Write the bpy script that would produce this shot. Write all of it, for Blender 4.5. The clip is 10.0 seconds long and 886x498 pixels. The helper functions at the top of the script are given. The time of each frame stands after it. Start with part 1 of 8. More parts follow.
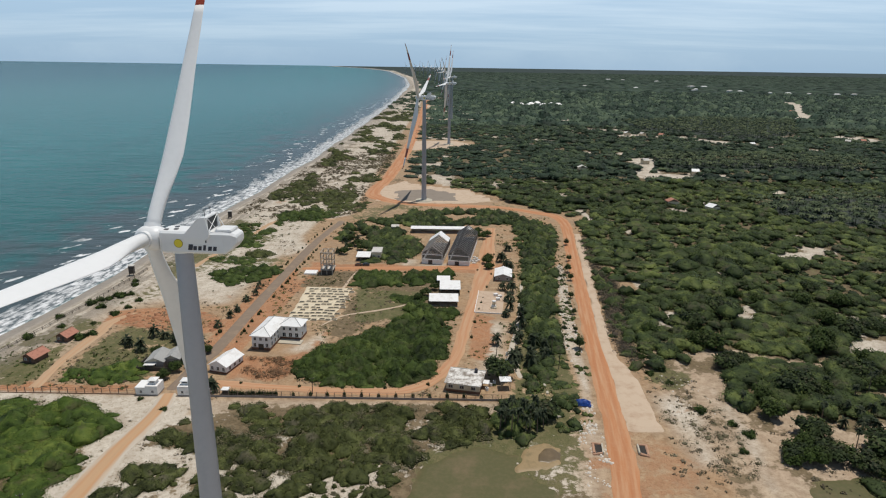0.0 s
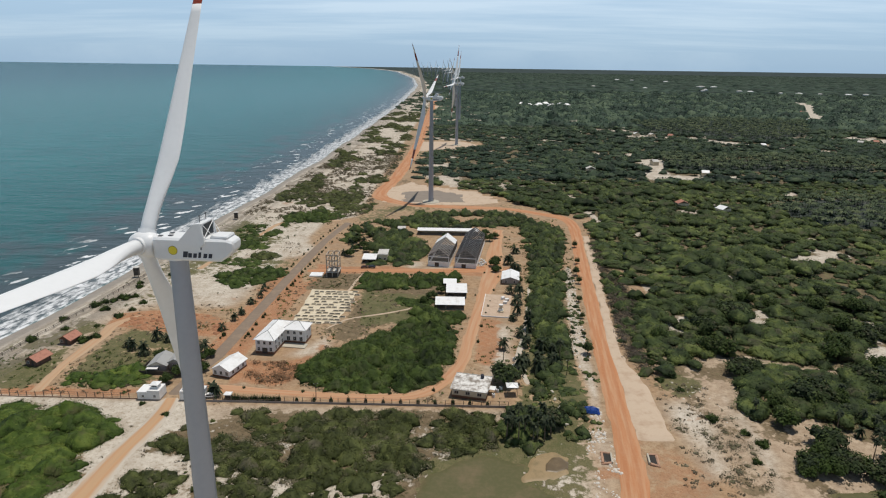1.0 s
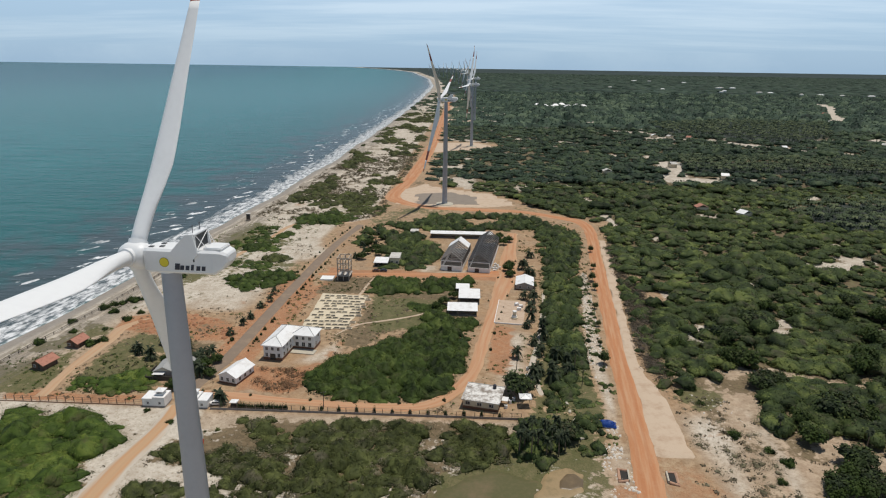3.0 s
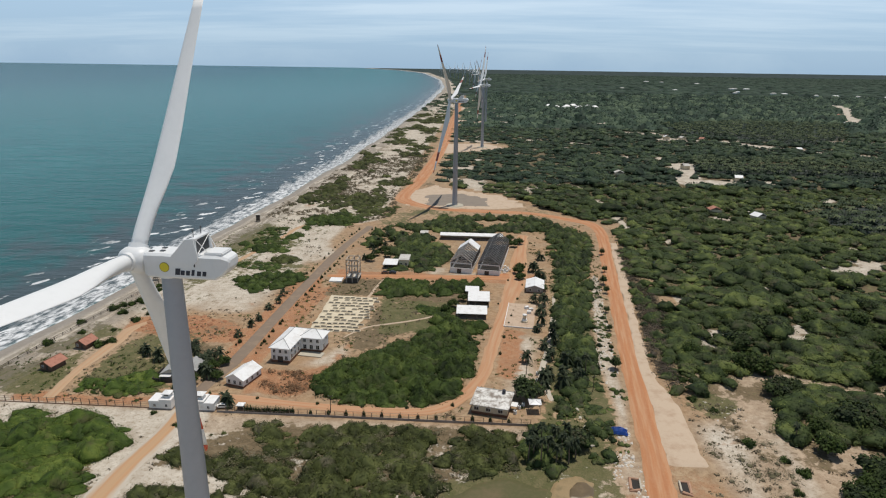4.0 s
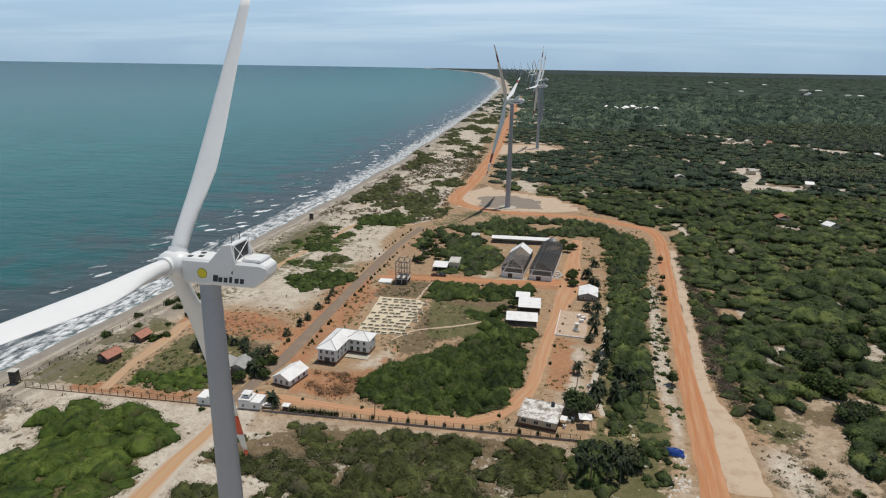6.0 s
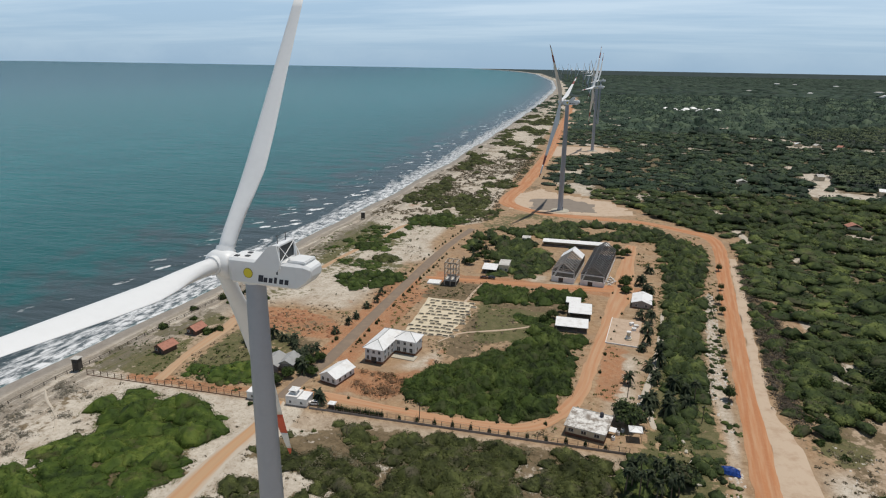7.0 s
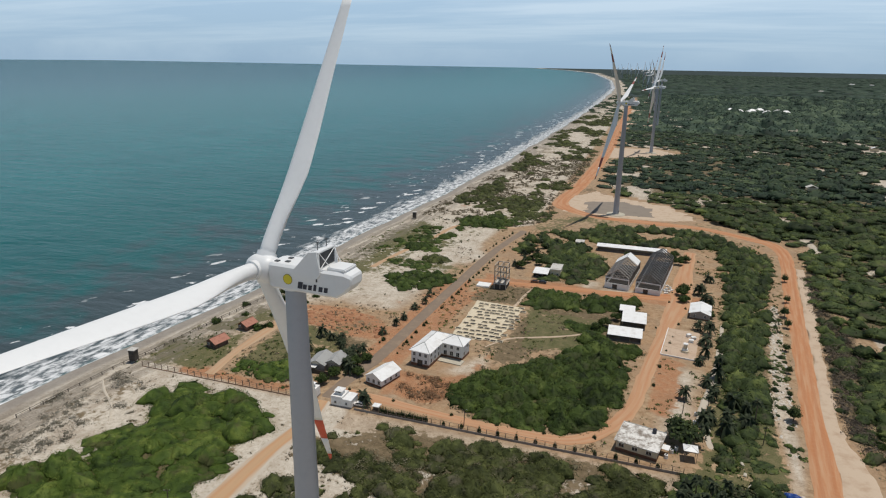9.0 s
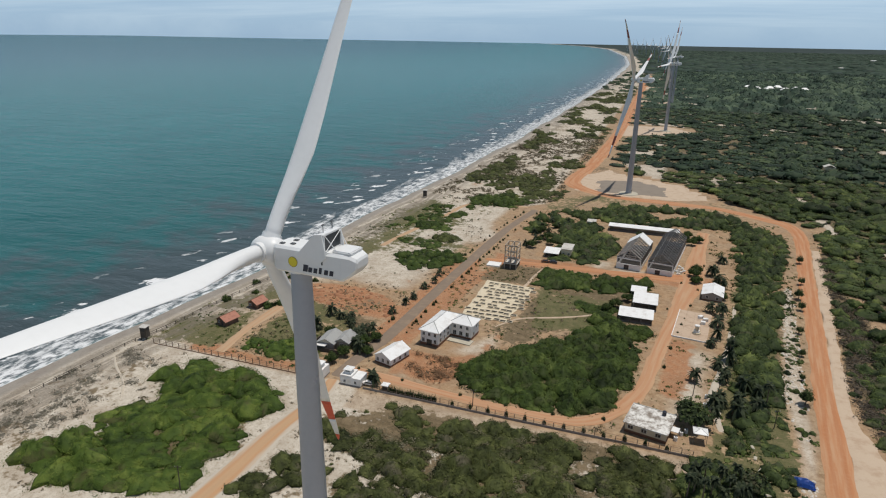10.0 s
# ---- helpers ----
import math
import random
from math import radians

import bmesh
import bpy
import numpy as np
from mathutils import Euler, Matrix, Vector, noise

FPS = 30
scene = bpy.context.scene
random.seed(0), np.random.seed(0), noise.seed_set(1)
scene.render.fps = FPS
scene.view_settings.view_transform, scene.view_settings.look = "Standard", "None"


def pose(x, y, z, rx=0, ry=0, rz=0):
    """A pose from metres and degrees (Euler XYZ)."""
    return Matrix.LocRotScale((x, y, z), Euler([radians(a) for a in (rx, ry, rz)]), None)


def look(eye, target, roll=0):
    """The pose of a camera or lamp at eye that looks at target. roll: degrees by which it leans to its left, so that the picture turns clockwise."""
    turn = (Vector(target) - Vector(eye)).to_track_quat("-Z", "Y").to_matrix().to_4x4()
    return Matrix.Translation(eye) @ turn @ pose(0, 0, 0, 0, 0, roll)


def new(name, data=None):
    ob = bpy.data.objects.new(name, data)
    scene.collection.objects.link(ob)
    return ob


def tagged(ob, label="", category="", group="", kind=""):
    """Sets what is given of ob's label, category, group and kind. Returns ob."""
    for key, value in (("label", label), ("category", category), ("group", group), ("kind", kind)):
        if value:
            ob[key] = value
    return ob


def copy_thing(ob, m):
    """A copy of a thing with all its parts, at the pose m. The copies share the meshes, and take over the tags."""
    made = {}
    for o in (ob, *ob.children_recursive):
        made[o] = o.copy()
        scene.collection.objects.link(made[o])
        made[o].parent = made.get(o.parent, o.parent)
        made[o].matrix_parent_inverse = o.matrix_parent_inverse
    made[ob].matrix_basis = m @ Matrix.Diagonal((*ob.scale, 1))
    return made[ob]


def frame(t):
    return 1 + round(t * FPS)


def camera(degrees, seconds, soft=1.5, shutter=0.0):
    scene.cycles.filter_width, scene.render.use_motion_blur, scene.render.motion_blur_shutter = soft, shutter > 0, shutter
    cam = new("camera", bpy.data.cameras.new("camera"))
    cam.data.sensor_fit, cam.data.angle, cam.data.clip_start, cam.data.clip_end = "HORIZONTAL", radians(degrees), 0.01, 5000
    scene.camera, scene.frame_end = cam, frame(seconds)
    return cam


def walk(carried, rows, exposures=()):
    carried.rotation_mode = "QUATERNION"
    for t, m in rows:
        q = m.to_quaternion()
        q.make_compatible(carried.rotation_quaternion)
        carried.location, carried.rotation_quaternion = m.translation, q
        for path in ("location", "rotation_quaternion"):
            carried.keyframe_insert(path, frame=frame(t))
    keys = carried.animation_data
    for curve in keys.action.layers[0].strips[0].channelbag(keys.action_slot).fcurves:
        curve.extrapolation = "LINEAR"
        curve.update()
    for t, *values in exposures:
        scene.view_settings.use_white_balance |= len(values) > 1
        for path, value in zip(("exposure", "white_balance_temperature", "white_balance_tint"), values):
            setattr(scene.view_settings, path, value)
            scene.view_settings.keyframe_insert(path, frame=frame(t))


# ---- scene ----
cam = camera(71.04, 10.0, 1.15)
EYE_Z = 111.6
PATH = [
    (0, 0.00, 0.00, 111.64, 0.00, -16.64, 0.83),
    (0.5, 0.40, 2.06, 111.64, 0.12, -16.62, 0.76),
    (1, 0.55, 3.91, 111.64, 0.74, -16.61, 0.78),
    (1.5, 0.85, 5.84, 111.70, 1.12, -16.62, 0.78),
    (2, 0.98, 7.47, 111.69, 1.33, -16.62, 0.79),
    (2.5, 1.11, 9.11, 111.70, 1.70, -16.60, 0.83),
    (2.7, 1.18, 9.68, 111.67, 1.88, -16.59, 0.83),
    (3.8, 1.54, 12.77, 111.54, 2.88, -16.52, 0.81),
    (4, 1.60, 13.33, 111.52, 3.14, -16.51, 0.81),
    (4.5, 1.57, 14.93, 111.62, 4.29, -16.54, 0.85),
    (5, 1.68, 16.44, 111.60, 5.21, -16.55, 0.87),
    (5.5, 1.75, 17.79, 111.59, 5.69, -16.55, 0.87),
    (5.7, 1.77, 18.28, 111.57, 6.47, -16.56, 0.87),
    (6.8, 1.89, 20.95, 111.48, 12.53, -16.59, 0.88),
    (7, 1.92, 21.43, 111.47, 13.03, -16.59, 0.89),
    (7.5, 1.80, 22.48, 111.55, 13.83, -16.59, 0.93),
    (8, 1.71, 23.76, 111.62, 14.37, -16.60, 0.90),
    (8.5, 1.62, 24.89, 111.64, 16.48, -16.60, 0.95),
    (9, 1.69, 25.69, 111.69, 18.03, -16.73, 0.92),
    (9.5, 1.62, 26.61, 111.80, 18.71, -17.82, 0.92),
    (10, 1.44, 27.60, 111.82, 19.05, -18.80, 0.96),
]
walk(cam, [(t, pose(x, y, z, 0, 0, yaw) @ pose(0, 0, 0, 90 + pitch) @ pose(0, 0, 0, 0, 0, roll)) for t, x, y, z, yaw, pitch, roll in PATH],
     exposures=[(0.0, -0.12), (5.0, -0.13), (7.0, -0.19), (10.0, -0.2)])

# ---- light ----
SUN_DIR = Vector((0.165, 0.135, 1.0)).normalized()
world = bpy.data.worlds.new("sky")
scene.world = world
world.use_nodes = True
wt = world.node_tree
wt.nodes.clear()


def wn(kind, **kw):
    n = wt.nodes.new(kind)
    for k, v in kw.items():
        n.inputs[k].default_value = v
    return n


sky = wt.nodes.new("ShaderNodeTexSky")
sky.sky_type = "NISHITA"
sky.sun_disc = False
sky.sun_elevation = math.asin(SUN_DIR.z)
sky.sun_rotation = math.atan2(SUN_DIR.x, SUN_DIR.y)
sky.dust_density = 0.4
sky.air_density = 1.0
tc = wt.nodes.new("ShaderNodeTexCoord")
sep = wt.nodes.new("ShaderNodeSeparateXYZ")
wt.links.new(tc.outputs["Generated"], sep.inputs[0])
# flat layer of thin cloud: direction divided by height
hgt = wt.nodes.new("ShaderNodeMath")
hgt.operation = "MAXIMUM"
hgt.inputs[1].default_value = 0.02
wt.links.new(sep.outputs["Z"], hgt.inputs[0])
lift = wt.nodes.new("ShaderNodeMath")
lift.operation = "ADD"
lift.inputs[1].default_value = 0.06
wt.links.new(hgt.outputs[0], lift.inputs[0])
dv = wt.nodes.new("ShaderNodeVectorMath")
dv.operation = "DIVIDE"
cmb = wt.nodes.new("ShaderNodeCombineXYZ")
for i in range(3):
    wt.links.new(lift.outputs[0], cmb.inputs[i])
wt.links.new(tc.outputs["Generated"], dv.inputs[0])
wt.links.new(cmb.outputs[0], dv.inputs[1])
cn = wn("ShaderNodeTexNoise", Scale=0.7, Detail=7.0, Roughness=0.6)
stretch = wt.nodes.new("ShaderNodeMapping")
stretch.inputs["Scale"].default_value = (0.35, 1.0, 1.0)
wt.links.new(dv.outputs[0], stretch.inputs["Vector"])
wt.links.new(stretch.outputs[0], cn.inputs["Vector"])
cr = wt.nodes.new("ShaderNodeValToRGB")
cr.color_ramp.elements[0].position, cr.color_ramp.elements[1].position = 0.40, 0.64
wt.links.new(cn.outputs["Fac"], cr.inputs[0])
# thin cloud: blue-grey sheet with whiter streaks, hazier and bluer towards the horizon
hr = wt.nodes.new("ShaderNodeMapRange")
hr.inputs["From Min"].default_value, hr.inputs["From Max"].default_value = 0.0, 0.12
wt.links.new(sep.outputs["Z"], hr.inputs["Value"])


def wmix(fac, a, b):
    n = wt.nodes.new("ShaderNodeMix")
    n.data_type = "RGBA"
    for key, v in (("Factor", fac), ("A", a), ("B", b)):
        sock = n.inputs[key] if key == "Factor" else [s for s in n.inputs if s.name == key and s.type == "RGBA"][0]
        if isinstance(v, tuple):
            sock.default_value = (*v, 1)
        elif isinstance(v, float):
            sock.default_value = v
        else:
            wt.links.new(v, sock)
    return [s for s in n.outputs if s.type == "RGBA"][0]


haze = wmix(hr.outputs[0], (2.65, 4.15, 5.85), (3.95, 5.45, 7.1))
streaks = wmix(hr.outputs[0], (3.15, 4.65, 6.25), (6.0, 7.2, 8.4))
sheet = wmix(cr.outputs[0], haze, streaks)
# clearer and deeper blue high overhead
zr = wt.nodes.new("ShaderNodeMapRange")
zr.inputs["From Min"].default_value, zr.inputs["From Max"].default_value = 0.13, 0.50
wt.links.new(sep.outputs["Z"], zr.inputs["Value"])
sheet = wmix(zr.outputs[0], sheet, (0.52, 0.84, 1.4))
veil = wmix(0.88, sky.outputs[0], sheet)
bg = wn("ShaderNodeBackground", Strength=0.126)
wt.links.new(veil, bg.inputs["Color"])
wo = wt.nodes.new("ShaderNodeOutputWorld")
wt.links.new(bg.outputs[0], wo.inputs[0])

sun = new("sun", bpy.data.lights.new("sun", "SUN"))
sun.data.energy = 3.75
sun.data.angle = radians(0.6)
sun.data.color = (1.0, 0.945, 0.865)
sun.matrix_world = look(SUN_DIR * 100, (0, 0, 0))

# ---- materials ----
class Mat:
    """A node material with short helpers."""

    def __init__(self, name, rough=0.8, metal=0.0):
        self.m = bpy.data.materials.new(name)
        self.m.use_nodes = True
        self.t = self.m.node_tree
        self.b = self.t.nodes["Principled BSDF"]
        self.b.inputs["Roughness"].default_value = rough
        self.b.inputs["Metallic"].default_value = metal
        self.pos = None

    def node(self, kind, **kw):
        n = self.t.nodes.new(kind)
        for k, v in kw.items():
            n.inputs[k.replace("_", " ")].default_value = v
        return n

    def link(self, a, b):
        self.t.links.new(a, b)
        return b

    def coord(self):
        if not self.pos:
            self.pos = self.t.nodes.new("ShaderNodeNewGeometry").outputs["Position"]
        return self.pos

    def local(self):
        return self.t.nodes.new("ShaderNodeTexCoord").outputs["Object"]

    def noise(self, scale, detail=4.0, rough=0.55, vec=None, stretch=None):
        n = self.node("ShaderNodeTexNoise", Scale=scale, Detail=detail, Roughness=rough)
        v = vec or self.coord()
        if stretch:
            mp = self.node("ShaderNodeMapping")
            mp.inputs["Scale"].default_value = stretch
            self.link(v, mp.inputs["Vector"])
            v = mp.outputs[0]
        self.link(v, n.inputs["Vector"])
        return n.outputs["Fac"]

    def ramp(self, fac, lo, hi, a=0.0, b=1.0):
        n = self.t.nodes.new("ShaderNodeMapRange")
        n.interpolation_type = "SMOOTHSTEP"
        for k, v in (("From Min", lo), ("From Max", hi), ("To Min", a), ("To Max", b)):
            n.inputs[k].default_value = v
        self.link(fac, n.inputs["Value"])
        return n.outputs[0]

    def math(self, op, a, b):
        n = self.t.nodes.new("ShaderNodeMath")
        n.operation = op
        for i, v in enumerate((a, b)):
            if isinstance(v, (int, float)):
                n.inputs[i].default_value = v
            else:
                self.link(v, n.inputs[i])
        return n.outputs[0]

    def mix(self, fac, a, b, blend="MIX"):
        n = self.t.nodes.new("ShaderNodeMix")
        n.data_type = "RGBA"
        n.blend_type = blend
        for key, v in (("Factor", fac), ("A", a), ("B", b)):
            sock = n.inputs[key] if key == "Factor" else [s for s in n.inputs if s.name == key and s.type == "RGBA"][0]
            if isinstance(v, tuple):
                sock.default_value = (*v, 1)
            elif isinstance(v, (int, float)):
                sock.default_value = v
            else:
                self.link(v, sock)
        return [s for s in n.outputs if s.type == "RGBA"][0]

    def attr(self, name):
        n = self.t.nodes.new("ShaderNodeAttribute")
        n.attribute_name = name
        return n

    def color(self, v):
        if isinstance(v, tuple):
            self.b.inputs["Base Color"].default_value = (*v, 1)
        else:
            self.link(v, self.b.inputs["Base Color"])
        return self

    def rough(self, v):
        self.link(v, self.b.inputs["Roughness"])
        return self

    def bump(self, fac, strength=0.4, dist=0.1):
        n = self.node("ShaderNodeBump", Strength=strength, Distance=dist)
        self.link(fac, n.inputs["Height"])
        self.link(n.outputs[0], self.b.inputs["Normal"])
        return self


def worn(name, base, dirt, scale=0.6, amount=0.5, rough=0.8, metal=0.0, fine=9.0, relief=0.02):
    """Paint, plaster, concrete or metal: a base colour with large stains and a fine grain."""
    m = Mat(name, rough, metal)
    big = m.ramp(m.noise(scale, 6, 0.65), 0.45, 0.75)
    small = m.noise(fine, 3)
    c = m.mix(m.math("MULTIPLY", big, amount), base, dirt)
    c = m.mix(m.math("MULTIPLY", m.ramp(small, 0.4, 0.7), 0.25), c, dirt)
    m.color(c).bump(small, 0.3, relief)
    return m.m


def ground_material():
    m = Mat("sandy_ground", 0.95)
    z = m.attr("zone").outputs["Color"]
    s = m.t.nodes.new("ShaderNodeSeparateColor")
    m.link(z, s.inputs[0])
    n1, n2, n3 = m.noise(0.05, 7, 0.62), m.noise(0.35, 6, 0.65), m.noise(2.2, 4)
    sand = m.mix(m.ramp(n2, 0.35, 0.7), (0.43, 0.305, 0.185), (0.235, 0.142, 0.073))
    sand = m.mix(m.ramp(n1, 0.42, 0.62, 0, 0.55), sand, (0.36, 0.215, 0.115))
    white = m.mix(m.ramp(n2, 0.35, 0.7), (0.59, 0.535, 0.450), (0.46, 0.405, 0.325))
    sand = m.mix(m.ramp(m.attr("pale").outputs["Fac"], 0.2, 0.8), sand, white)
    sand = m.mix(m.ramp(n3, 0.45, 0.70, 0, 0.26), sand, (0.20, 0.14, 0.085))
    sand = m.mix(m.ramp(m.noise(0.13, 6, 0.6, None, (1.0, 0.6, 1.0)), 0.42, 0.66, 0, 0.42), sand, (0.27, 0.20, 0.135))
    red = m.mix(m.ramp(n2, 0.35, 0.72), (0.39, 0.180, 0.084), (0.42, 0.25, 0.14))
    red = m.mix(m.ramp(n3, 0.42, 0.66, 0, 0.6), red, (0.24, 0.115, 0.058))
    red = m.mix(m.ramp(n1, 0.48, 0.66, 0, 0.6), red, (0.27, 0.15, 0.08))
    green = m.mix(m.ramp(n2, 0.35, 0.7), (0.090, 0.092, 0.030), (0.165, 0.140, 0.066))
    green = m.mix(m.ramp(n3, 0.45, 0.72, 0, 0.6), green, (0.046, 0.048, 0.016))
    litter = m.mix(m.ramp(n2, 0.35, 0.7), (0.115, 0.082, 0.042), (0.21, 0.155, 0.09))
    n4 = m.ramp(m.noise(0.9, 5, 0.7), 0.50, 0.66)
    litter = m.mix(m.math("MULTIPLY", n4, 0.7), litter, (0.075, 0.058, 0.026))
    sand = m.mix(m.math("MULTIPLY", n4, 0.5), sand, (0.20, 0.13, 0.065))
    red = m.mix(m.math("MULTIPLY", n4, 0.6), red, (0.22, 0.105, 0.05))
    wob = m.math("ADD", m.math("MULTIPLY", m.math("SUBTRACT", n2, 0.5), 1.3), m.math("MULTIPLY", m.math("SUBTRACT", n1, 0.5), 1.1))

    def mask(sock):
        return m.ramp(m.math("ADD", sock, wob), 0.42, 0.60)

    c = m.mix(m.ramp(m.math("ADD", s.outputs["Red"], m.math("MULTIPLY", wob, 0.55)), 0.42, 0.68), sand, red)
    c = m.mix(mask(s.outputs["Blue"]), c, litter)
    c = m.mix(mask(s.outputs["Green"]), c, green)
    # wet sand at the waterline, then lines of weed and rubble along the beach
    d = m.attr("land").outputs["Fac"]
    cx = m.t.nodes.new("ShaderNodeCombineXYZ")
    sp = m.t.nodes.new("ShaderNodeSeparateXYZ")
    m.link(m.coord(), sp.inputs[0])
    m.link(m.math("MULTIPLY", d, 0.30), cx.inputs[0])
    m.link(m.math("MULTIPLY", sp.outputs["Y"], 0.035), cx.inputs[1])
    lines = m.noise(1.0, 5, 0.62, cx.outputs[0])
    beach = m.math("MULTIPLY", m.ramp(lines, 0.40, 0.52), m.math("MULTIPLY", m.ramp(d, 3, 8), m.ramp(d, 32, 20)))
    beach = m.math("MULTIPLY", beach, m.ramp(n3, 0.3, 0.55, 0.5, 1.0))
    c = m.mix(m.math("MULTIPLY", beach, 0.72), c, (0.16, 0.135, 0.105))
    c = m.mix(m.ramp(d, 7.5, 3.0, 0, 0.75), c, (0.20, 0.18, 0.16))
    # closed woodland in the distance; canopy shade and blue haze put into its colour
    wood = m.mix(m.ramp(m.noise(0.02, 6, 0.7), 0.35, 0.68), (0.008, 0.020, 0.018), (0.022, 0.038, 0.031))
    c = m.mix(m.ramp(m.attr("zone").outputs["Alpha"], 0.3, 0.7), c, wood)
    m.color(c).bump(m.math("ADD", n2, n3), 0.6, 0.25)
    return m.m


def road_material(name, a, b, track, rough=0.95, verge=None):
    m = Mat(name, rough)
    u = m.attr("across").outputs["Fac"]
    v = m.t.nodes.new("ShaderNodeCombineXYZ")
    m.link(m.math("MULTIPLY", u, 2.6), v.inputs[0])
    m.link(m.math("MULTIPLY", m.attr("along").outputs["Fac"], 0.045), v.inputs[1])
    n2, n3 = m.noise(1.0, 5, 0.6, v.outputs[0]), m.noise(1.1, 5, 0.6)
    c = m.mix(m.ramp(n2, 0.35, 0.7), a, b)
    # two wheel tracks
    d = m.math("ABSOLUTE", m.math("SUBTRACT", m.math("ABSOLUTE", u, 0.0), 0.42), 0.0)
    tr = m.ramp(m.math("ADD", d, m.math("MULTIPLY", n2, 0.25)), 0.18, 0.34, 1.0, 0.0)
    c = m.mix(m.math("MULTIPLY", tr, 0.42), c, track)
    c = m.mix(m.ramp(n3, 0.45, 0.8, 0, 0.35), c, b)
    if verge:
        c = m.mix(m.ramp(m.math("ADD", m.math("ABSOLUTE", u, 0.0), m.math("MULTIPLY", m.math("SUBTRACT", n2, 0.5), 0.9)), 0.45, 0.85), c, verge)
    m.color(c).bump(m.math("ADD", n2, n3), 0.25, 0.08)
    return m.m


def leaf_material(name, dark, light, pale, dry=None):
    """Leaves: tone runs from dark over light to pale; some clumps dry."""
    m = Mat(name, 0.7)
    tone = m.attr("tone").outputs["Fac"]
    isl = m.t.nodes.new("ShaderNodeNewGeometry").outputs["Random Per Island"]
    fine = m.noise(0.8, 5, 0.7)
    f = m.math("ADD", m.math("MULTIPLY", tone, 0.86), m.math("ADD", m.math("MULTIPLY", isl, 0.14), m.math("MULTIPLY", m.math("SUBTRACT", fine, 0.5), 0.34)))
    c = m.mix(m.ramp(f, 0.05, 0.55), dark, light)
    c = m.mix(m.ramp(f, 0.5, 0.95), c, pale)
    d = m.noise(0.16, 5, 0.65)
    c = m.mix(m.ramp(m.math("ADD", d, m.math("MULTIPLY", m.math("SUBTRACT", isl, 0.5), 0.25)), 0.56, 0.72, 0, 0.75), c, dry or dark)
    m.color(c)
    m.b.inputs["Specular IOR Level"].default_value = 0.2
    # thin leaves let some light through
    thin = m.t.nodes.new("ShaderNodeBsdfTranslucent")
    m.link(c, thin.inputs["Color"])
    both = m.node("ShaderNodeMixShader", Fac=0.2)
    m.link(m.b.outputs[0], both.inputs[1])
    m.link(thin.outputs[0], both.inputs[2])
    m.link(both.outputs[0], m.t.nodes["Material Output"].inputs["Surface"])
    return m.m


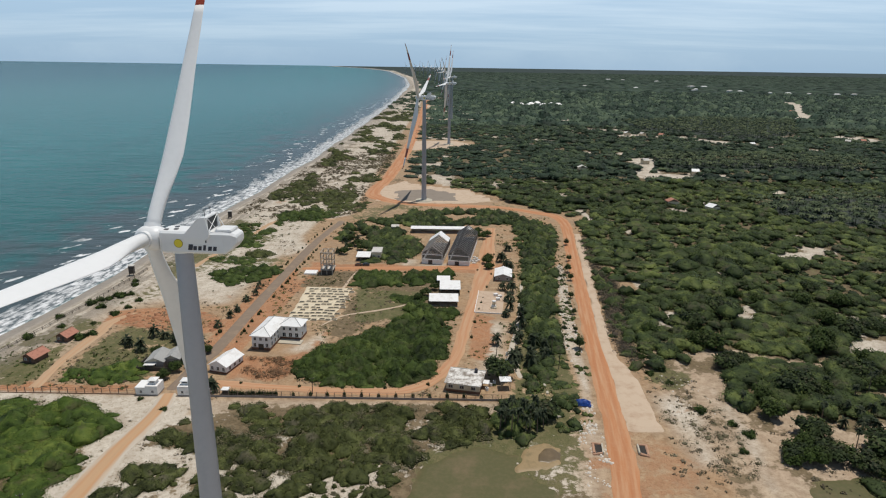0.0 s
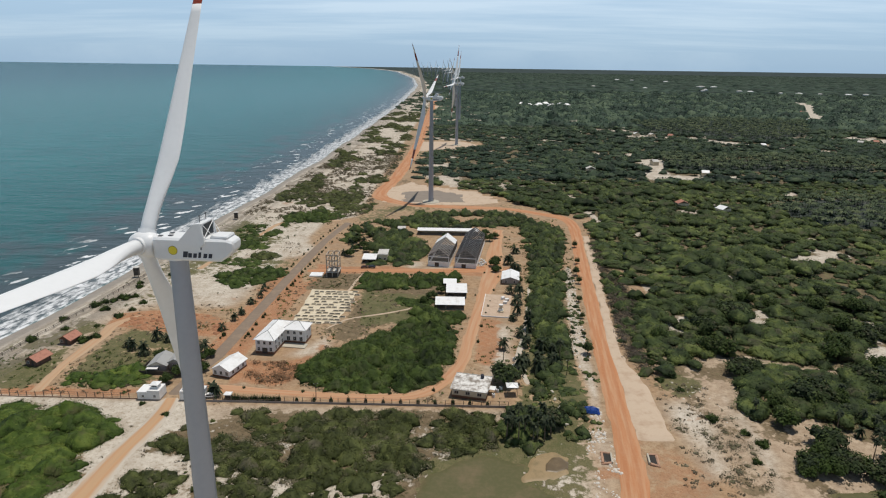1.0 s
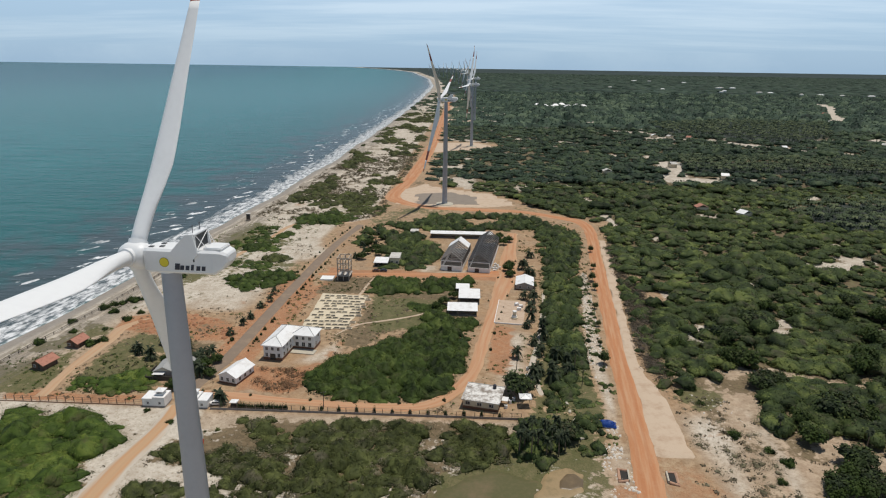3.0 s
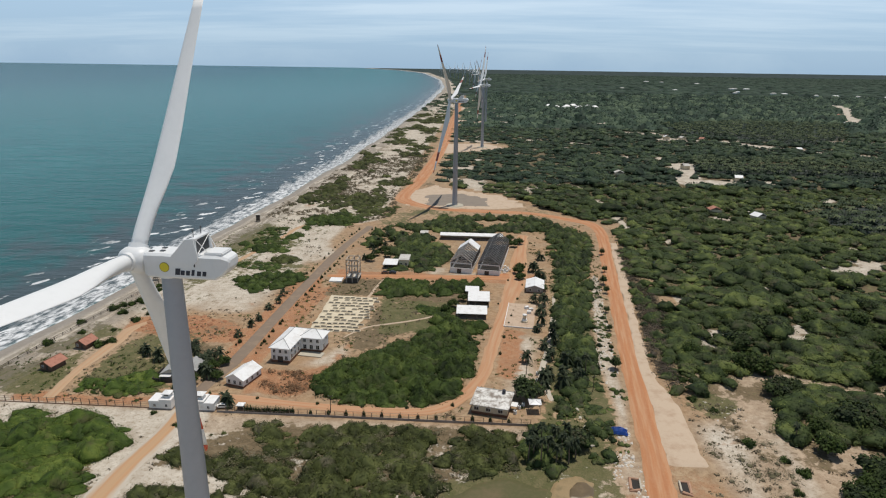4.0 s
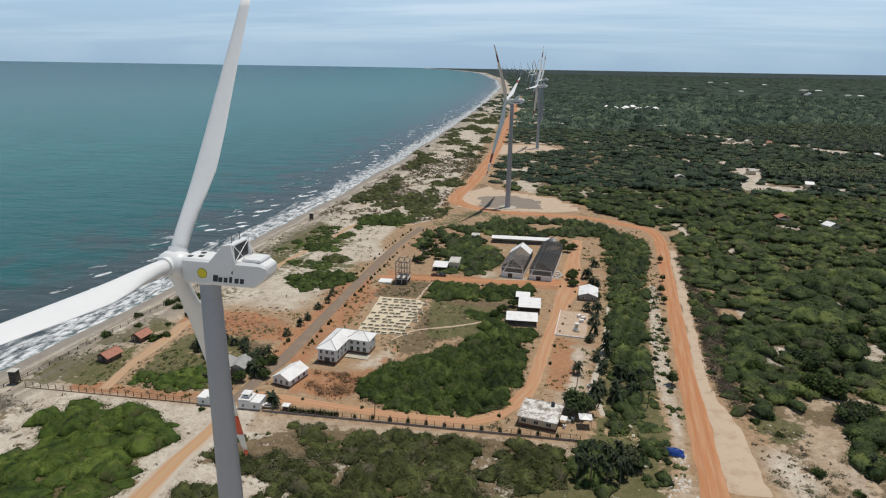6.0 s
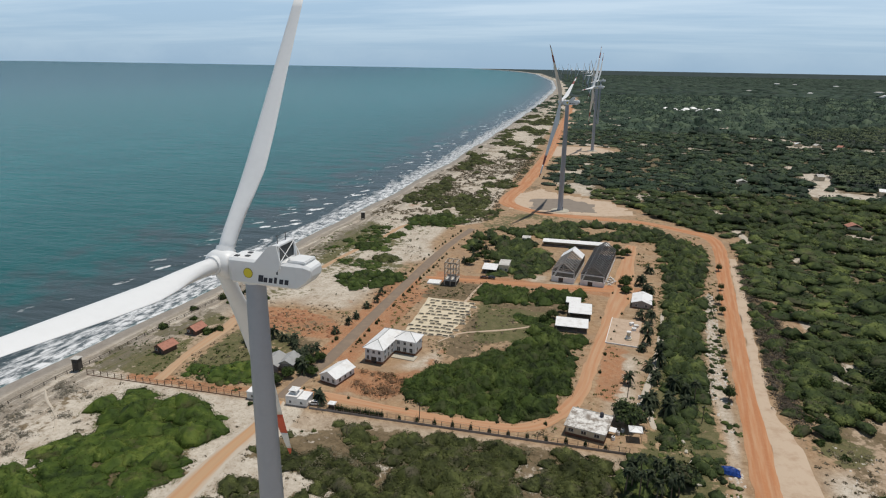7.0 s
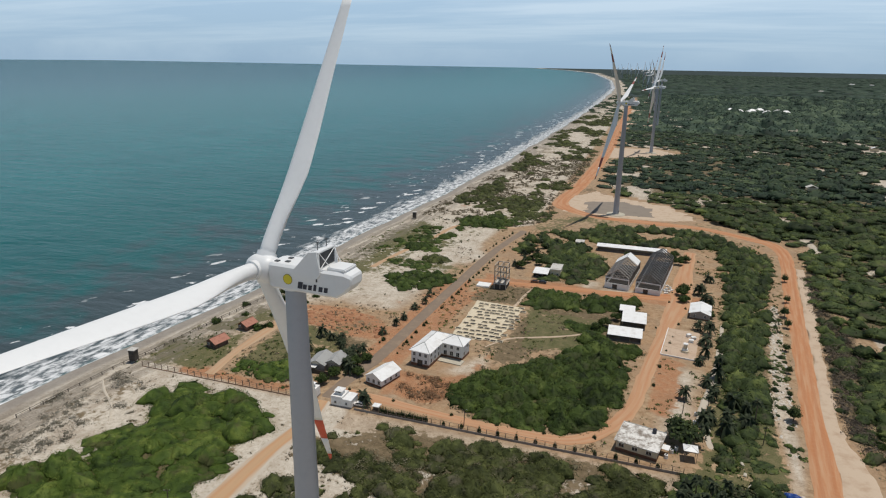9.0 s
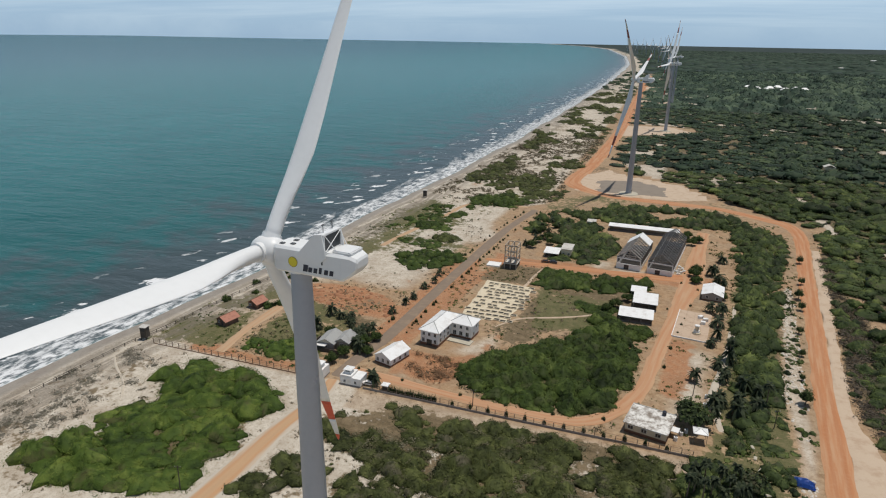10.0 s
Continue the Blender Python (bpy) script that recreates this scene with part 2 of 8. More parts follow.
def sea_material():
    m = Mat("sea_water", 0.22)
    d = m.attr("shore").outputs["Fac"]  # metres off the waterline
    cmbn = m.t.nodes.new("ShaderNodeCombineXYZ")
    sp = m.t.nodes.new("ShaderNodeSeparateXYZ")
    m.link(m.coord(), sp.inputs[0])
    m.link(m.math("MULTIPLY", d, 0.16), cmbn.inputs[0])
    m.link(m.math("MULTIPLY", sp.outputs["Y"], 0.035), cmbn.inputs[1])
    streak = m.noise(1.0, 6, 0.62, cmbn.outputs[0])
    lv = m.t.nodes.new("ShaderNodeCombineXYZ")
    m.link(m.math("MULTIPLY", d, 0.36), lv.inputs[0])
    m.link(m.math("MULTIPLY", sp.outputs["Y"], 0.13), lv.inputs[1])
    lace = m.noise(1.0, 7, 0.72, lv.outputs[0])
    big = m.noise(0.012, 5, 0.6)
    weed = m.noise(0.028, 6, 0.62)
    deep = m.mix(m.ramp(d, 60, 420), (0.014, 0.098, 0.100), (0.010, 0.125, 0.132))
    deep = m.mix(m.ramp(d, 600, 2600), deep, (0.010, 0.090, 0.121))
    deep = m.mix(m.ramp(big, 0.35, 0.7, 0, 0.34), deep, (0.004, 0.068, 0.076))
    # weed beds off the beach, in bands along the shore
    near = m.ramp(d, 62, 18, 0.0, 0.16)
    dark = m.math("MULTIPLY", m.ramp(m.math("ADD", m.math("ADD", weed, near), m.math("MULTIPLY", d, -0.0022)), 0.17, 0.47), m.ramp(d, 0, 5))
    c = m.mix(m.math("MULTIPLY", dark, 0.74), deep, (0.062, 0.062, 0.073))
    # surf: lace at the edge, broken breakers further out
    reach = m.math("ADD", m.math("MULTIPLY", streak, 50.0), m.math("MULTIPLY", d, -1.0))
    edge = m.math("MULTIPLY", m.ramp(reach, 1.0, 14.0), m.ramp(lace, 0.41, 0.58, 0.06, 0.92))
    crest = m.t.nodes.new("ShaderNodeCombineXYZ")
    x, y = sp.outputs["X"], sp.outputs["Y"]
    m.link(m.math("ADD", m.math("MULTIPLY", x, 0.030), m.math("MULTIPLY", y, 0.046)), crest.inputs[0])
    m.link(m.math("ADD", m.math("MULTIPLY", x, 0.105), m.math("MULTIPLY", y, -0.068)), crest.inputs[1])
    brk = m.math("MULTIPLY", m.ramp(m.noise(1.0, 4, 0.55, crest.outputs[0]), 0.61, 0.64), m.ramp(d, 74, 40))
    brk = m.math("MULTIPLY", brk, m.ramp(lace, 0.30, 0.48))
    caps = m.math("MULTIPLY", m.ramp(m.noise(0.06, 5, 0.7, None, (1.0, 2.2, 1.0)), 0.725, 0.75), 0.7)
    foam = m.math("MAXIMUM", m.math("MAXIMUM", edge, brk), caps)
    c = m.mix(m.math("MULTIPLY", foam, 0.95), c, (0.76, 0.77, 0.78))
    m.color(c)
    rip = m.math("ADD", m.noise(0.22, 5, 0.6, None, (0.5, 1.0, 1.0)), m.math("MULTIPLY", m.noise(0.06, 4, 0.55, None, (0.35, 1.0, 1.0)), 2.6))
    m.bump(rip, 0.46, 1.6)
    m.b.inputs["Specular IOR Level"].default_value = 0.10
    m.rough(m.math("ADD", m.math("MULTIPLY", foam, 0.6), 0.24))
    m.b.inputs["IOR"].default_value = 1.33
    return m.m


GROUND = ground_material()
SEA = sea_material()
RED_ROAD = road_material("laterite_road", (0.43, 0.185, 0.080), (0.47, 0.270, 0.150), (0.36, 0.140, 0.057))
LOOP_ROAD = road_material("tan_dirt_road", (0.45, 0.240, 0.125), (0.47, 0.300, 0.180), (0.42, 0.180, 0.088))
PALE_ROAD = road_material("pale_sand_track", (0.46, 0.29, 0.16), (0.42, 0.27, 0.155), (0.45, 0.225, 0.105), 0.95, (0.47, 0.42, 0.35))
WEST_ROAD = road_material("sand_track", (0.45, 0.29, 0.17), (0.43, 0.31, 0.20), (0.44, 0.23, 0.12))
PATH_SAND = worn("trodden_pale_sand", (0.50, 0.44, 0.36), (0.42, 0.36, 0.28), 0.3, 0.5, 0.95)
RUBBLE = worn("white_rubble", (0.62, 0.57, 0.50), (0.42, 0.36, 0.29), 0.5, 0.7, 0.95)
RED_CLOD = worn("dug_red_earth", (0.35, 0.165, 0.085), (0.24, 0.115, 0.06), 0.4, 0.8, 0.95)
YARD = worn("tan_concrete_yard", (0.50, 0.38, 0.28), (0.36, 0.25, 0.17), 0.3, 0.7, 0.92)
SHOULDER = worn("pale_gravel", (0.51, 0.40, 0.295), (0.38, 0.26, 0.17), 0.2, 0.8, 0.95)
TARMAC = worn("worn_tarmac", (0.205, 0.155, 0.115), (0.28, 0.205, 0.14), 0.22, 0.9, 0.95)
GRAVEL = worn("grey_gravel", (0.24, 0.20, 0.16), (0.18, 0.15, 0.12), 0.15, 0.6, 0.95)
LEAF = leaf_material("scrub_leaves", (0.0128, 0.0230, 0.0050), (0.0499, 0.0795, 0.0152), (0.1243, 0.1638, 0.0381), (0.0599, 0.0678, 0.0269))
WOOD_LEAF = leaf_material("woodland_leaves", (0.0122, 0.0215, 0.0088), (0.0541, 0.0785, 0.0241), (0.1690, 0.2047, 0.0559), (0.0859, 0.0777, 0.0473))
# far and middle leaf colours shift bluer to carry the distance haze
FAR_HAZE_LEAF = leaf_material("hazed_far_woodland_leaves", (0.0150, 0.0315, 0.0215), (0.0500, 0.0830, 0.0550), (0.1190, 0.1650, 0.0980), (0.0592, 0.0800, 0.0600))
MID_HAZE_LEAF = leaf_material("hazed_middle_woodland_leaves", (0.0099, 0.0210, 0.0133), (0.0409, 0.0669, 0.0358), (0.1169, 0.1546, 0.0680), (0.0549, 0.0609, 0.0472))
SCRUB_LEAF = leaf_material("tangled_scrub_leaves", (0.0184, 0.0226, 0.0071), (0.0605, 0.0723, 0.0205), (0.1440, 0.1602, 0.0509), (0.1346, 0.1183, 0.0779))
PALM_LEAF = leaf_material("palm_fronds", (0.014, 0.022, 0.011), (0.038, 0.052, 0.026), (0.075, 0.085, 0.045))
TWIGS = leaf_material("dry_twigs", (0.0891, 0.0805, 0.0431), (0.1696, 0.1495, 0.0891), (0.2660, 0.2372, 0.1654), (0.1222, 0.1121, 0.0517))
GREY_TWIGS = leaf_material("grey_dry_twigs", (0.110, 0.098, 0.072), (0.190, 0.172, 0.132), (0.270, 0.250, 0.205), (0.120, 0.115, 0.075))
DRY_LEAF = leaf_material("dry_scrub", (0.085, 0.07, 0.042), (0.15, 0.125, 0.08), (0.24, 0.205, 0.14))
BRIGHT_LEAF = leaf_material("bright_scrub_leaves", (0.0180, 0.0360, 0.0070), (0.0680, 0.1100, 0.0180), (0.1750, 0.2220, 0.0440), (0.0850, 0.0800, 0.0340))
PALE_YARD = worn("pale_levelled_soil", (0.62, 0.54, 0.40), (0.45, 0.36, 0.24), 0.5, 0.6, 0.95)
GROVE_LEAF = leaf_material("grove_palm_fronds", (0.024, 0.040, 0.020), (0.062, 0.088, 0.042), (0.125, 0.150, 0.075))
EDGE_TWIGS = leaf_material("dark_dry_twigs", (0.045, 0.037, 0.027), (0.110, 0.089, 0.066), (0.190, 0.158, 0.122), (0.060, 0.052, 0.034))
BROWN_BRUSH = leaf_material("brown_brushwood", (0.110, 0.062, 0.034), (0.210, 0.120, 0.066), (0.300, 0.190, 0.110), (0.090, 0.072, 0.034))
BARK = worn("bark", (0.16, 0.12, 0.085), (0.09, 0.065, 0.045), 1.5, 0.6, 0.95)
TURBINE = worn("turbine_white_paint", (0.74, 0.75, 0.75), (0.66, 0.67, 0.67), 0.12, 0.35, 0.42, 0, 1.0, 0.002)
# light grey tower paint, darkened and blued to carry its shaded side
SHADED_TOWER_PAINT = worn("shaded_tower_grey_paint", (0.33, 0.355, 0.40), (0.28, 0.305, 0.345), 0.12, 0.35, 0.45, 0, 1.0, 0.002)
TURBINE_RED = worn("red_blade_band", (0.62, 0.09, 0.04), (0.5, 0.08, 0.04), 0.3, 0.4, 0.45, 0, 2.0, 0.002)
# band red for distant turbines, dulled to carry haze and shade
HAZED_RED = worn("hazed_red_blade_band", (0.27, 0.085, 0.07), (0.20, 0.07, 0.06), 0.3, 0.4, 0.6, 0, 2.0, 0.002)
DARK_METAL = worn("dark_grille", (0.05, 0.055, 0.06), (0.09, 0.09, 0.09), 1.0, 0.4, 0.5)
LOGO_YELLOW = worn("yellow_decal", (0.72, 0.6, 0.03), (0.6, 0.5, 0.05), 2.0, 0.2, 0.5)
LOGO_DARK = worn("navy_decal", (0.02, 0.025, 0.04), (0.03, 0.03, 0.05), 2.0, 0.2, 0.5)
WHITE_WALL = worn("whitewashed_wall", (0.76, 0.75, 0.73), (0.50, 0.46, 0.42), 0.5, 0.45, 0.85)
WHITE_ROOF = worn("white_roof_sheet", (0.80, 0.80, 0.79), (0.56, 0.53, 0.49), 0.35, 0.65, 0.5)
OLD_SLAB = worn("weathered_concrete_roof", (0.56, 0.54, 0.5), (0.24, 0.215, 0.19), 0.35, 0.85, 0.9)
def stained_slab():
    m = Mat("lichen_stained_concrete_roof", 0.92)
    a, b = m.noise(0.28, 6, 0.7), m.noise(1.6, 5, 0.65)
    c = m.mix(m.ramp(m.math("ADD", a, m.math("MULTIPLY", b, 0.35)), 0.58, 0.80), (0.70, 0.68, 0.64), (0.20, 0.165, 0.13))
    m.color(m.mix(m.ramp(b, 0.5, 0.75, 0, 0.5), c, (0.32, 0.28, 0.24))).bump(b, 0.3, 0.03)
    return m.m


STAINED_SLAB = stained_slab()
CREAM_WALL = worn("cream_wall", (0.62, 0.53, 0.38), (0.40, 0.33, 0.24), 0.5, 0.5, 0.9)
FRAME_CONCRETE = worn("stained_frame_concrete", (0.40, 0.34, 0.28), (0.16, 0.12, 0.09), 0.5, 0.8, 0.92)
PLINTH = worn("grey_plinth", (0.30, 0.27, 0.25), (0.2, 0.17, 0.15), 0.8, 0.5, 0.9)
GLASS_SHADE_DARK = worn("dark_pane_and_shade", (0.03, 0.035, 0.04), (0.06, 0.06, 0.06), 1.0, 0.4, 0.12)
CONCRETE = worn("pale_concrete", (0.46, 0.42, 0.34), (0.32, 0.28, 0.21), 0.5, 0.6, 0.92)
STEEL = worn("grey_steel", (0.22, 0.21, 0.2), (0.14, 0.11, 0.09), 0.8, 0.6, 0.55, 0.5)
TRUSS = worn("weathered_truss_steel", (0.46, 0.42, 0.38), (0.20, 0.16, 0.13), 0.7, 0.7, 0.7, 0.1)
HUT_BRICK = worn("dark_hut_brick", (0.17, 0.095, 0.065), (0.10, 0.06, 0.045), 0.9, 0.7, 0.9)
TILE_RED = worn("red_clay_tiles", (0.42, 0.19, 0.13), (0.20, 0.085, 0.06), 0.9, 0.8, 0.85)
WOOD_SHADE_DARK = worn("dark_weathered_boards_and_shade", (0.06, 0.05, 0.042), (0.11, 0.09, 0.07), 1.2, 0.5, 0.9)
GREY_SHEET = worn("grey_asbestos_sheet", (0.34, 0.34, 0.33), (0.2, 0.19, 0.18), 0.5, 0.6, 0.85)
BLUE_TARP = worn("blue_tarpaulin", (0.02, 0.09, 0.42), (0.05, 0.15, 0.5), 1.0, 0.5, 0.45)
# near-black for pit soil, and for shade painted on hangar floors and culverts
DARK_SOIL_AND_SHADE = worn("dark_earth_and_shade", (0.028, 0.025, 0.022), (0.06, 0.05, 0.042), 0.5, 0.6, 0.95)
POND = worn("murky_pond", (0.078, 0.075, 0.021), (0.155, 0.110, 0.054), 0.09, 0.95, 0.7, 0, 0.8, 0.01)
RUST = worn("rusty_steel", (0.2, 0.1, 0.06), (0.12, 0.06, 0.04), 1.0, 0.6, 0.8, 0.2)
POST = worn("fence_post", (0.19, 0.14, 0.1), (0.12, 0.09, 0.07), 1.5, 0.5, 0.9)
BRICK_WALL = worn("reddish_boundary_wall", (0.44, 0.26, 0.17), (0.3, 0.18, 0.12), 0.6, 0.6, 0.9)

# ---- geometry helpers ----
def far_away(pts):
    """Ground past 2.6 km is drawn in towards the eye along the line of sight, so that it still ends at the horizon."""
    p = np.array(pts, float)
    q = p - np.array((0.0, 10.0, EYE_Z))
    d = np.hypot(q[:, 0], q[:, 1])
    r = np.where(d > 2600, 2600 + 2350 * (1 - 2600 / np.maximum(d, 2600)), d)
    return q * (r / np.maximum(d, 1e-6))[:, None] + np.array((0.0, 10.0, EYE_Z))


def raw_mesh(name, verts, faces, mat, smooth=False):
    """A mesh from arrays; faces: an (n, k) array."""
    me = bpy.data.meshes.new(name)
    verts, faces = np.asarray(verts, np.float32), np.asarray(faces, np.int32)
    n, k = faces.shape
    me.vertices.add(len(verts))
    me.vertices.foreach_set("co", verts.ravel())
    me.loops.add(n * k)
    me.loops.foreach_set("vertex_index", faces.ravel())
    me.polygons.add(n)
    me.polygons.foreach_set("loop_start", np.arange(0, n * k, k, dtype=np.int32))
    if smooth:
        me.polygons.foreach_set("use_smooth", np.ones(n, bool))
    me.update(calc_edges=True)
    me.materials.append(mat)
    return me


def point_attr(me, name, values):
    a = me.attributes.new(name, "FLOAT", "POINT")
    a.data.foreach_set("value", np.asarray(values, np.float32).ravel())


def structure(name, me, label="", category=""):
    return tagged(new(name, me), label, category, "", "structure")


def part(name, bm, mat, parent, label="", smooth=False):
    me = bpy.data.meshes.new(name)
    bm.to_mesh(me)
    bm.free()
    me.materials.append(mat)
    if smooth:
        for p in me.polygons:
            p.use_smooth = True
    ob = new(name, me)
    ob.parent = parent
    return tagged(ob, label)


def thing(name, x, y, z=0.0, turn=0.0, label="", category="", group=""):
    ob = new(name)
    ob.matrix_basis = pose(x, y, z, 0, 0, turn)
    return tagged(ob, label, category, group)


def box(bm, x0, x1, y0, y1, z0, z1, m=None):
    pts = [Vector((x, y, z)) for z in (z0, z1) for x, y in ((x0, y0), (x1, y0), (x1, y1), (x0, y1))]
    v = [bm.verts.new(m @ p if m else p) for p in pts]
    for f in ((3, 2, 1, 0), (4, 5, 6, 7), (0, 1, 5, 4), (1, 2, 6, 5), (2, 3, 7, 6), (3, 0, 4, 7)):
        bm.faces.new([v[i] for i in f])
    return bm


def boxes(*dims):
    bm = bmesh.new()
    for d in dims:
        box(bm, *d)
    return bm


def rod(bm, a, b, r0, r1=None, seg=8):
    a, b = Vector(a), Vector(b)
    r1 = r0 if r1 is None else r1
    q = (b - a).to_track_quat("Z", "Y").to_matrix()
    rings = []
    for c, r in ((a, r0), (b, r1)):
        rings.append([bm.verts.new(c + q @ Vector((r * math.cos(2 * math.pi * i / seg), r * math.sin(2 * math.pi * i / seg), 0))) for i in range(seg)])
    for i in range(seg):
        bm.faces.new((rings[0][i], rings[0][(i + 1) % seg], rings[1][(i + 1) % seg], rings[1][i]))
    bm.faces.new(rings[0][::-1])
    bm.faces.new(rings[1])
    return bm


def rods(*items):
    bm = bmesh.new()
    for it in items:
        rod(bm, *it)
    return bm


def loft(rings, closed=True):
    """Rings of equal length, joined one to the next; the ends capped."""
    bm = bmesh.new()
    vs = [[bm.verts.new(p) for p in r] for r in rings]
    n = len(vs[0])
    for a, b in zip(vs, vs[1:]):
        for i in range(n):
            bm.faces.new((a[i], a[(i + 1) % n], b[(i + 1) % n], b[i]))
    if closed:
        bm.faces.new(vs[0][::-1])
        bm.faces.new(vs[-1])
    bmesh.ops.recalc_face_normals(bm, faces=bm.faces)
    return bm


def vnoise(x, y, scale, seed=0):
    """Smooth noise in 0..1 on arrays."""
    rng = np.random.RandomState(seed)
    tab = rng.rand(256, 256)
    u, v = np.asarray(x) / scale, np.asarray(y) / scale
    i, j = np.floor(u).astype(int), np.floor(v).astype(int)
    fu, fv = u - i, v - j
    fu, fv = fu * fu * (3 - 2 * fu), fv * fv * (3 - 2 * fv)
    g = lambda a, b: tab[a % 256, b % 256]  # noqa: E731
    return (g(i, j) * (1 - fu) + g(i + 1, j) * fu) * (1 - fv) + (g(i, j + 1) * (1 - fu) + g(i + 1, j + 1) * fu) * fv


def fnoise(x, y, scale, seed=0):
    return (vnoise(x, y, scale, seed) * 4 + vnoise(x, y, scale / 2.1, seed + 1) * 2 + vnoise(x, y, scale / 4.3, seed + 2)) / 7


def inside(x, y, poly):
    """Signed distance to a polygon on arrays: positive inside."""
    p = np.array(poly, float)
    best = np.full(np.shape(x), 1e9)
    odd = np.zeros(np.shape(x), bool)
    for (ax, ay), (bx, by) in zip(p, np.roll(p, -1, 0)):
        ex, ey = bx - ax, by - ay
        t = np.clip(((x - ax) * ex + (y - ay) * ey) / (ex * ex + ey * ey), 0, 1)
        best = np.minimum(best, np.hypot(x - ax - t * ex, y - ay - t * ey))
        cross = (ay > y) != (by > y)
        with np.errstate(divide="ignore", invalid="ignore"):
            odd ^= cross & (x < (bx - ax) * (y - ay) / (by - ay) + ax)
    return np.where(odd, best, -best)


def smooth_line(pts, step):
    """A curve through the points, as points about step apart."""
    p = np.array([pts[0], *pts, pts[-1]], float)
    out = []
    for a, b, c, d in zip(p, p[1:], p[2:], p[3:]):
        n = max(2, int(np.hypot(*(c - b)[:2]) / step))
        for t in np.arange(n) / n:
            out.append(0.5 * (2 * b + (c - a) * t + (2 * a - 5 * b + 4 * c - d) * t * t + (3 * b - a - 3 * c + d) * t ** 3))
    out.append(p[-1])
    return np.array(out)


# ---- plan ----
COAST_Y = [-3000, -300, 0, 150, 200, 265, 304, 364, 428, 500, 550, 730, 1140, 1900, 3400, 5100, 9000, 10572, 13446, 20000]
COAST_X = [-420, -235, -207, -194, -188.5, -182, -178.5, -176, -171, -169, -165, -157, -152, -150, -188, -312, -780, -1089, -1748, -3900]


def coast(y):
    return np.interp(y, COAST_Y, COAST_X) + 2.2 * (vnoise(np.asarray(y), 0 * np.asarray(y), 23, 5) - 0.5) + 1.6 * np.sin(np.asarray(y) / 37.0)


# the red road: x, y, half width
ROAD_A = [(38, 60, 3.9), (45, 110, 3.9), (50.5, 140, 4.0), (52.3, 149, 4.0), (54.5, 162, 4.1), (56.6, 178, 3.7), (58.8, 196, 3.8), (61.3, 217, 3.8), (64.2, 243, 3.6), (68.2, 275, 3.7), (73.4, 315, 3.7), (79.8, 367, 3.9), (87, 420, 4.0), (89, 445, 4.2), (85, 467, 5.0), (69, 479, 5.0), (44, 494, 4.5), (7, 498, 5.5), (-30, 503, 5.5), (-56, 525, 7), (-63, 550, 7), (-56, 632, 6.5), (-51, 784, 7), (-49, 934, 7), (-51, 1149, 7.5), (-54, 1580, 8), (-58, 2300, 9)]
SHOULDER_A = [(66, 172, 6.0), (66, 182, 6.0), (67, 193, 6.0), (68.4, 207, 5.2), (67.6, 222, 3.4), (68.6, 240, 2.8), (71.8, 263, 2.4), (75.8, 290, 2.2), (80.2, 325, 2.5), (86.8, 368, 2.8), (92.5, 415, 2.4)]
TARMAC_LINE = [(-95, 194, 2.4), (-94, 206, 2.4), (-92, 220, 2.7), (-90.4, 232, 2.7), (-87.8, 291.6, 2.8), (-85.5, 332, 3.0), (-82, 384, 2.7), (-74, 441, 2.6)]
LOOP = [(-93, 200, 2.2), (-85.4, 200.5, 2.6), (-61.2, 197.8, 2.4), (-33.6, 196.0, 2.4), (-15.8, 196.5, 2.6), (-6.5, 201.5, 2.8), (1, 212, 3.0), (6.6, 228, 2.6), (10.5, 256, 2.6), (16.7, 291, 3.2), (21, 315, 5), (24.5, 336, 5.5), (29, 383, 4.4), (33.7, 428, 3.5)]
CROSS = [(-80, 331, 1.8), (-52, 333, 2.6), (-23, 334.5, 2.8), (5, 337, 4.2), (22, 340, 6)]
GATE_TRACK = [(-99, 95, 4.4), (-98, 120, 4.4), (-96.6, 141, 4.4), (-96.4, 151, 4.2), (-95.8, 161, 4.0), (-94.4, 173, 3.6), (-93.8, 185, 3.2), (-95, 194, 2.6)]
WEST_TRACK = [(-143.5, 194, 2.2), (-145.2, 207, 2.0), (-146, 218, 2.2), (-146, 230, 2.6), (-146, 243, 2.8), (-146.5, 252, 2.6), (-143, 260, 1.6), (-138, 265, 0.4)]
SHORE_TRACK = [(-140, 330, 1.8), (-137, 352, 1.8), (-128, 400, 1.8), (-119, 440, 1.8), (-80, 446, 1.8)]

RED_SPOTS = [
    [(-150, 252), (-152, 266), (-140, 270), (-125, 272), (-106, 265), (-97, 256), (-96, 243), (-112, 243), (-128, 247), (-140, 250)],
    [(-81, 300), (-74, 318), (-76, 345), (-60, 340), (-30, 342), (14, 343), (36, 345), (33, 324), (0, 329), (-40, 329), (-60, 326), (-72, 300), (-77, 262), (-85, 240), (-84, 262)],
    [(-82, 222), (-62, 222), (-50, 234), (-46, 246), (-52, 250), (-52, 214), (-60, 202), (-80, 202)],
    [(10, 225), (17, 220), (21, 236), (24, 266), (15, 269), (12, 246)],
    [(-98, 228), (-80, 225), (-76, 300), (-80, 330), (-96, 330), (-97, 300)],
    [(-156, 192), (-112, 193), (-106, 199), (-128, 198), (-150, 200), (-158, 197)],
]
BLUSH = [[(40, 136), (66, 136), (78, 150), (76, 168), (68, 174), (62, 182), (52, 186), (46, 170)]]
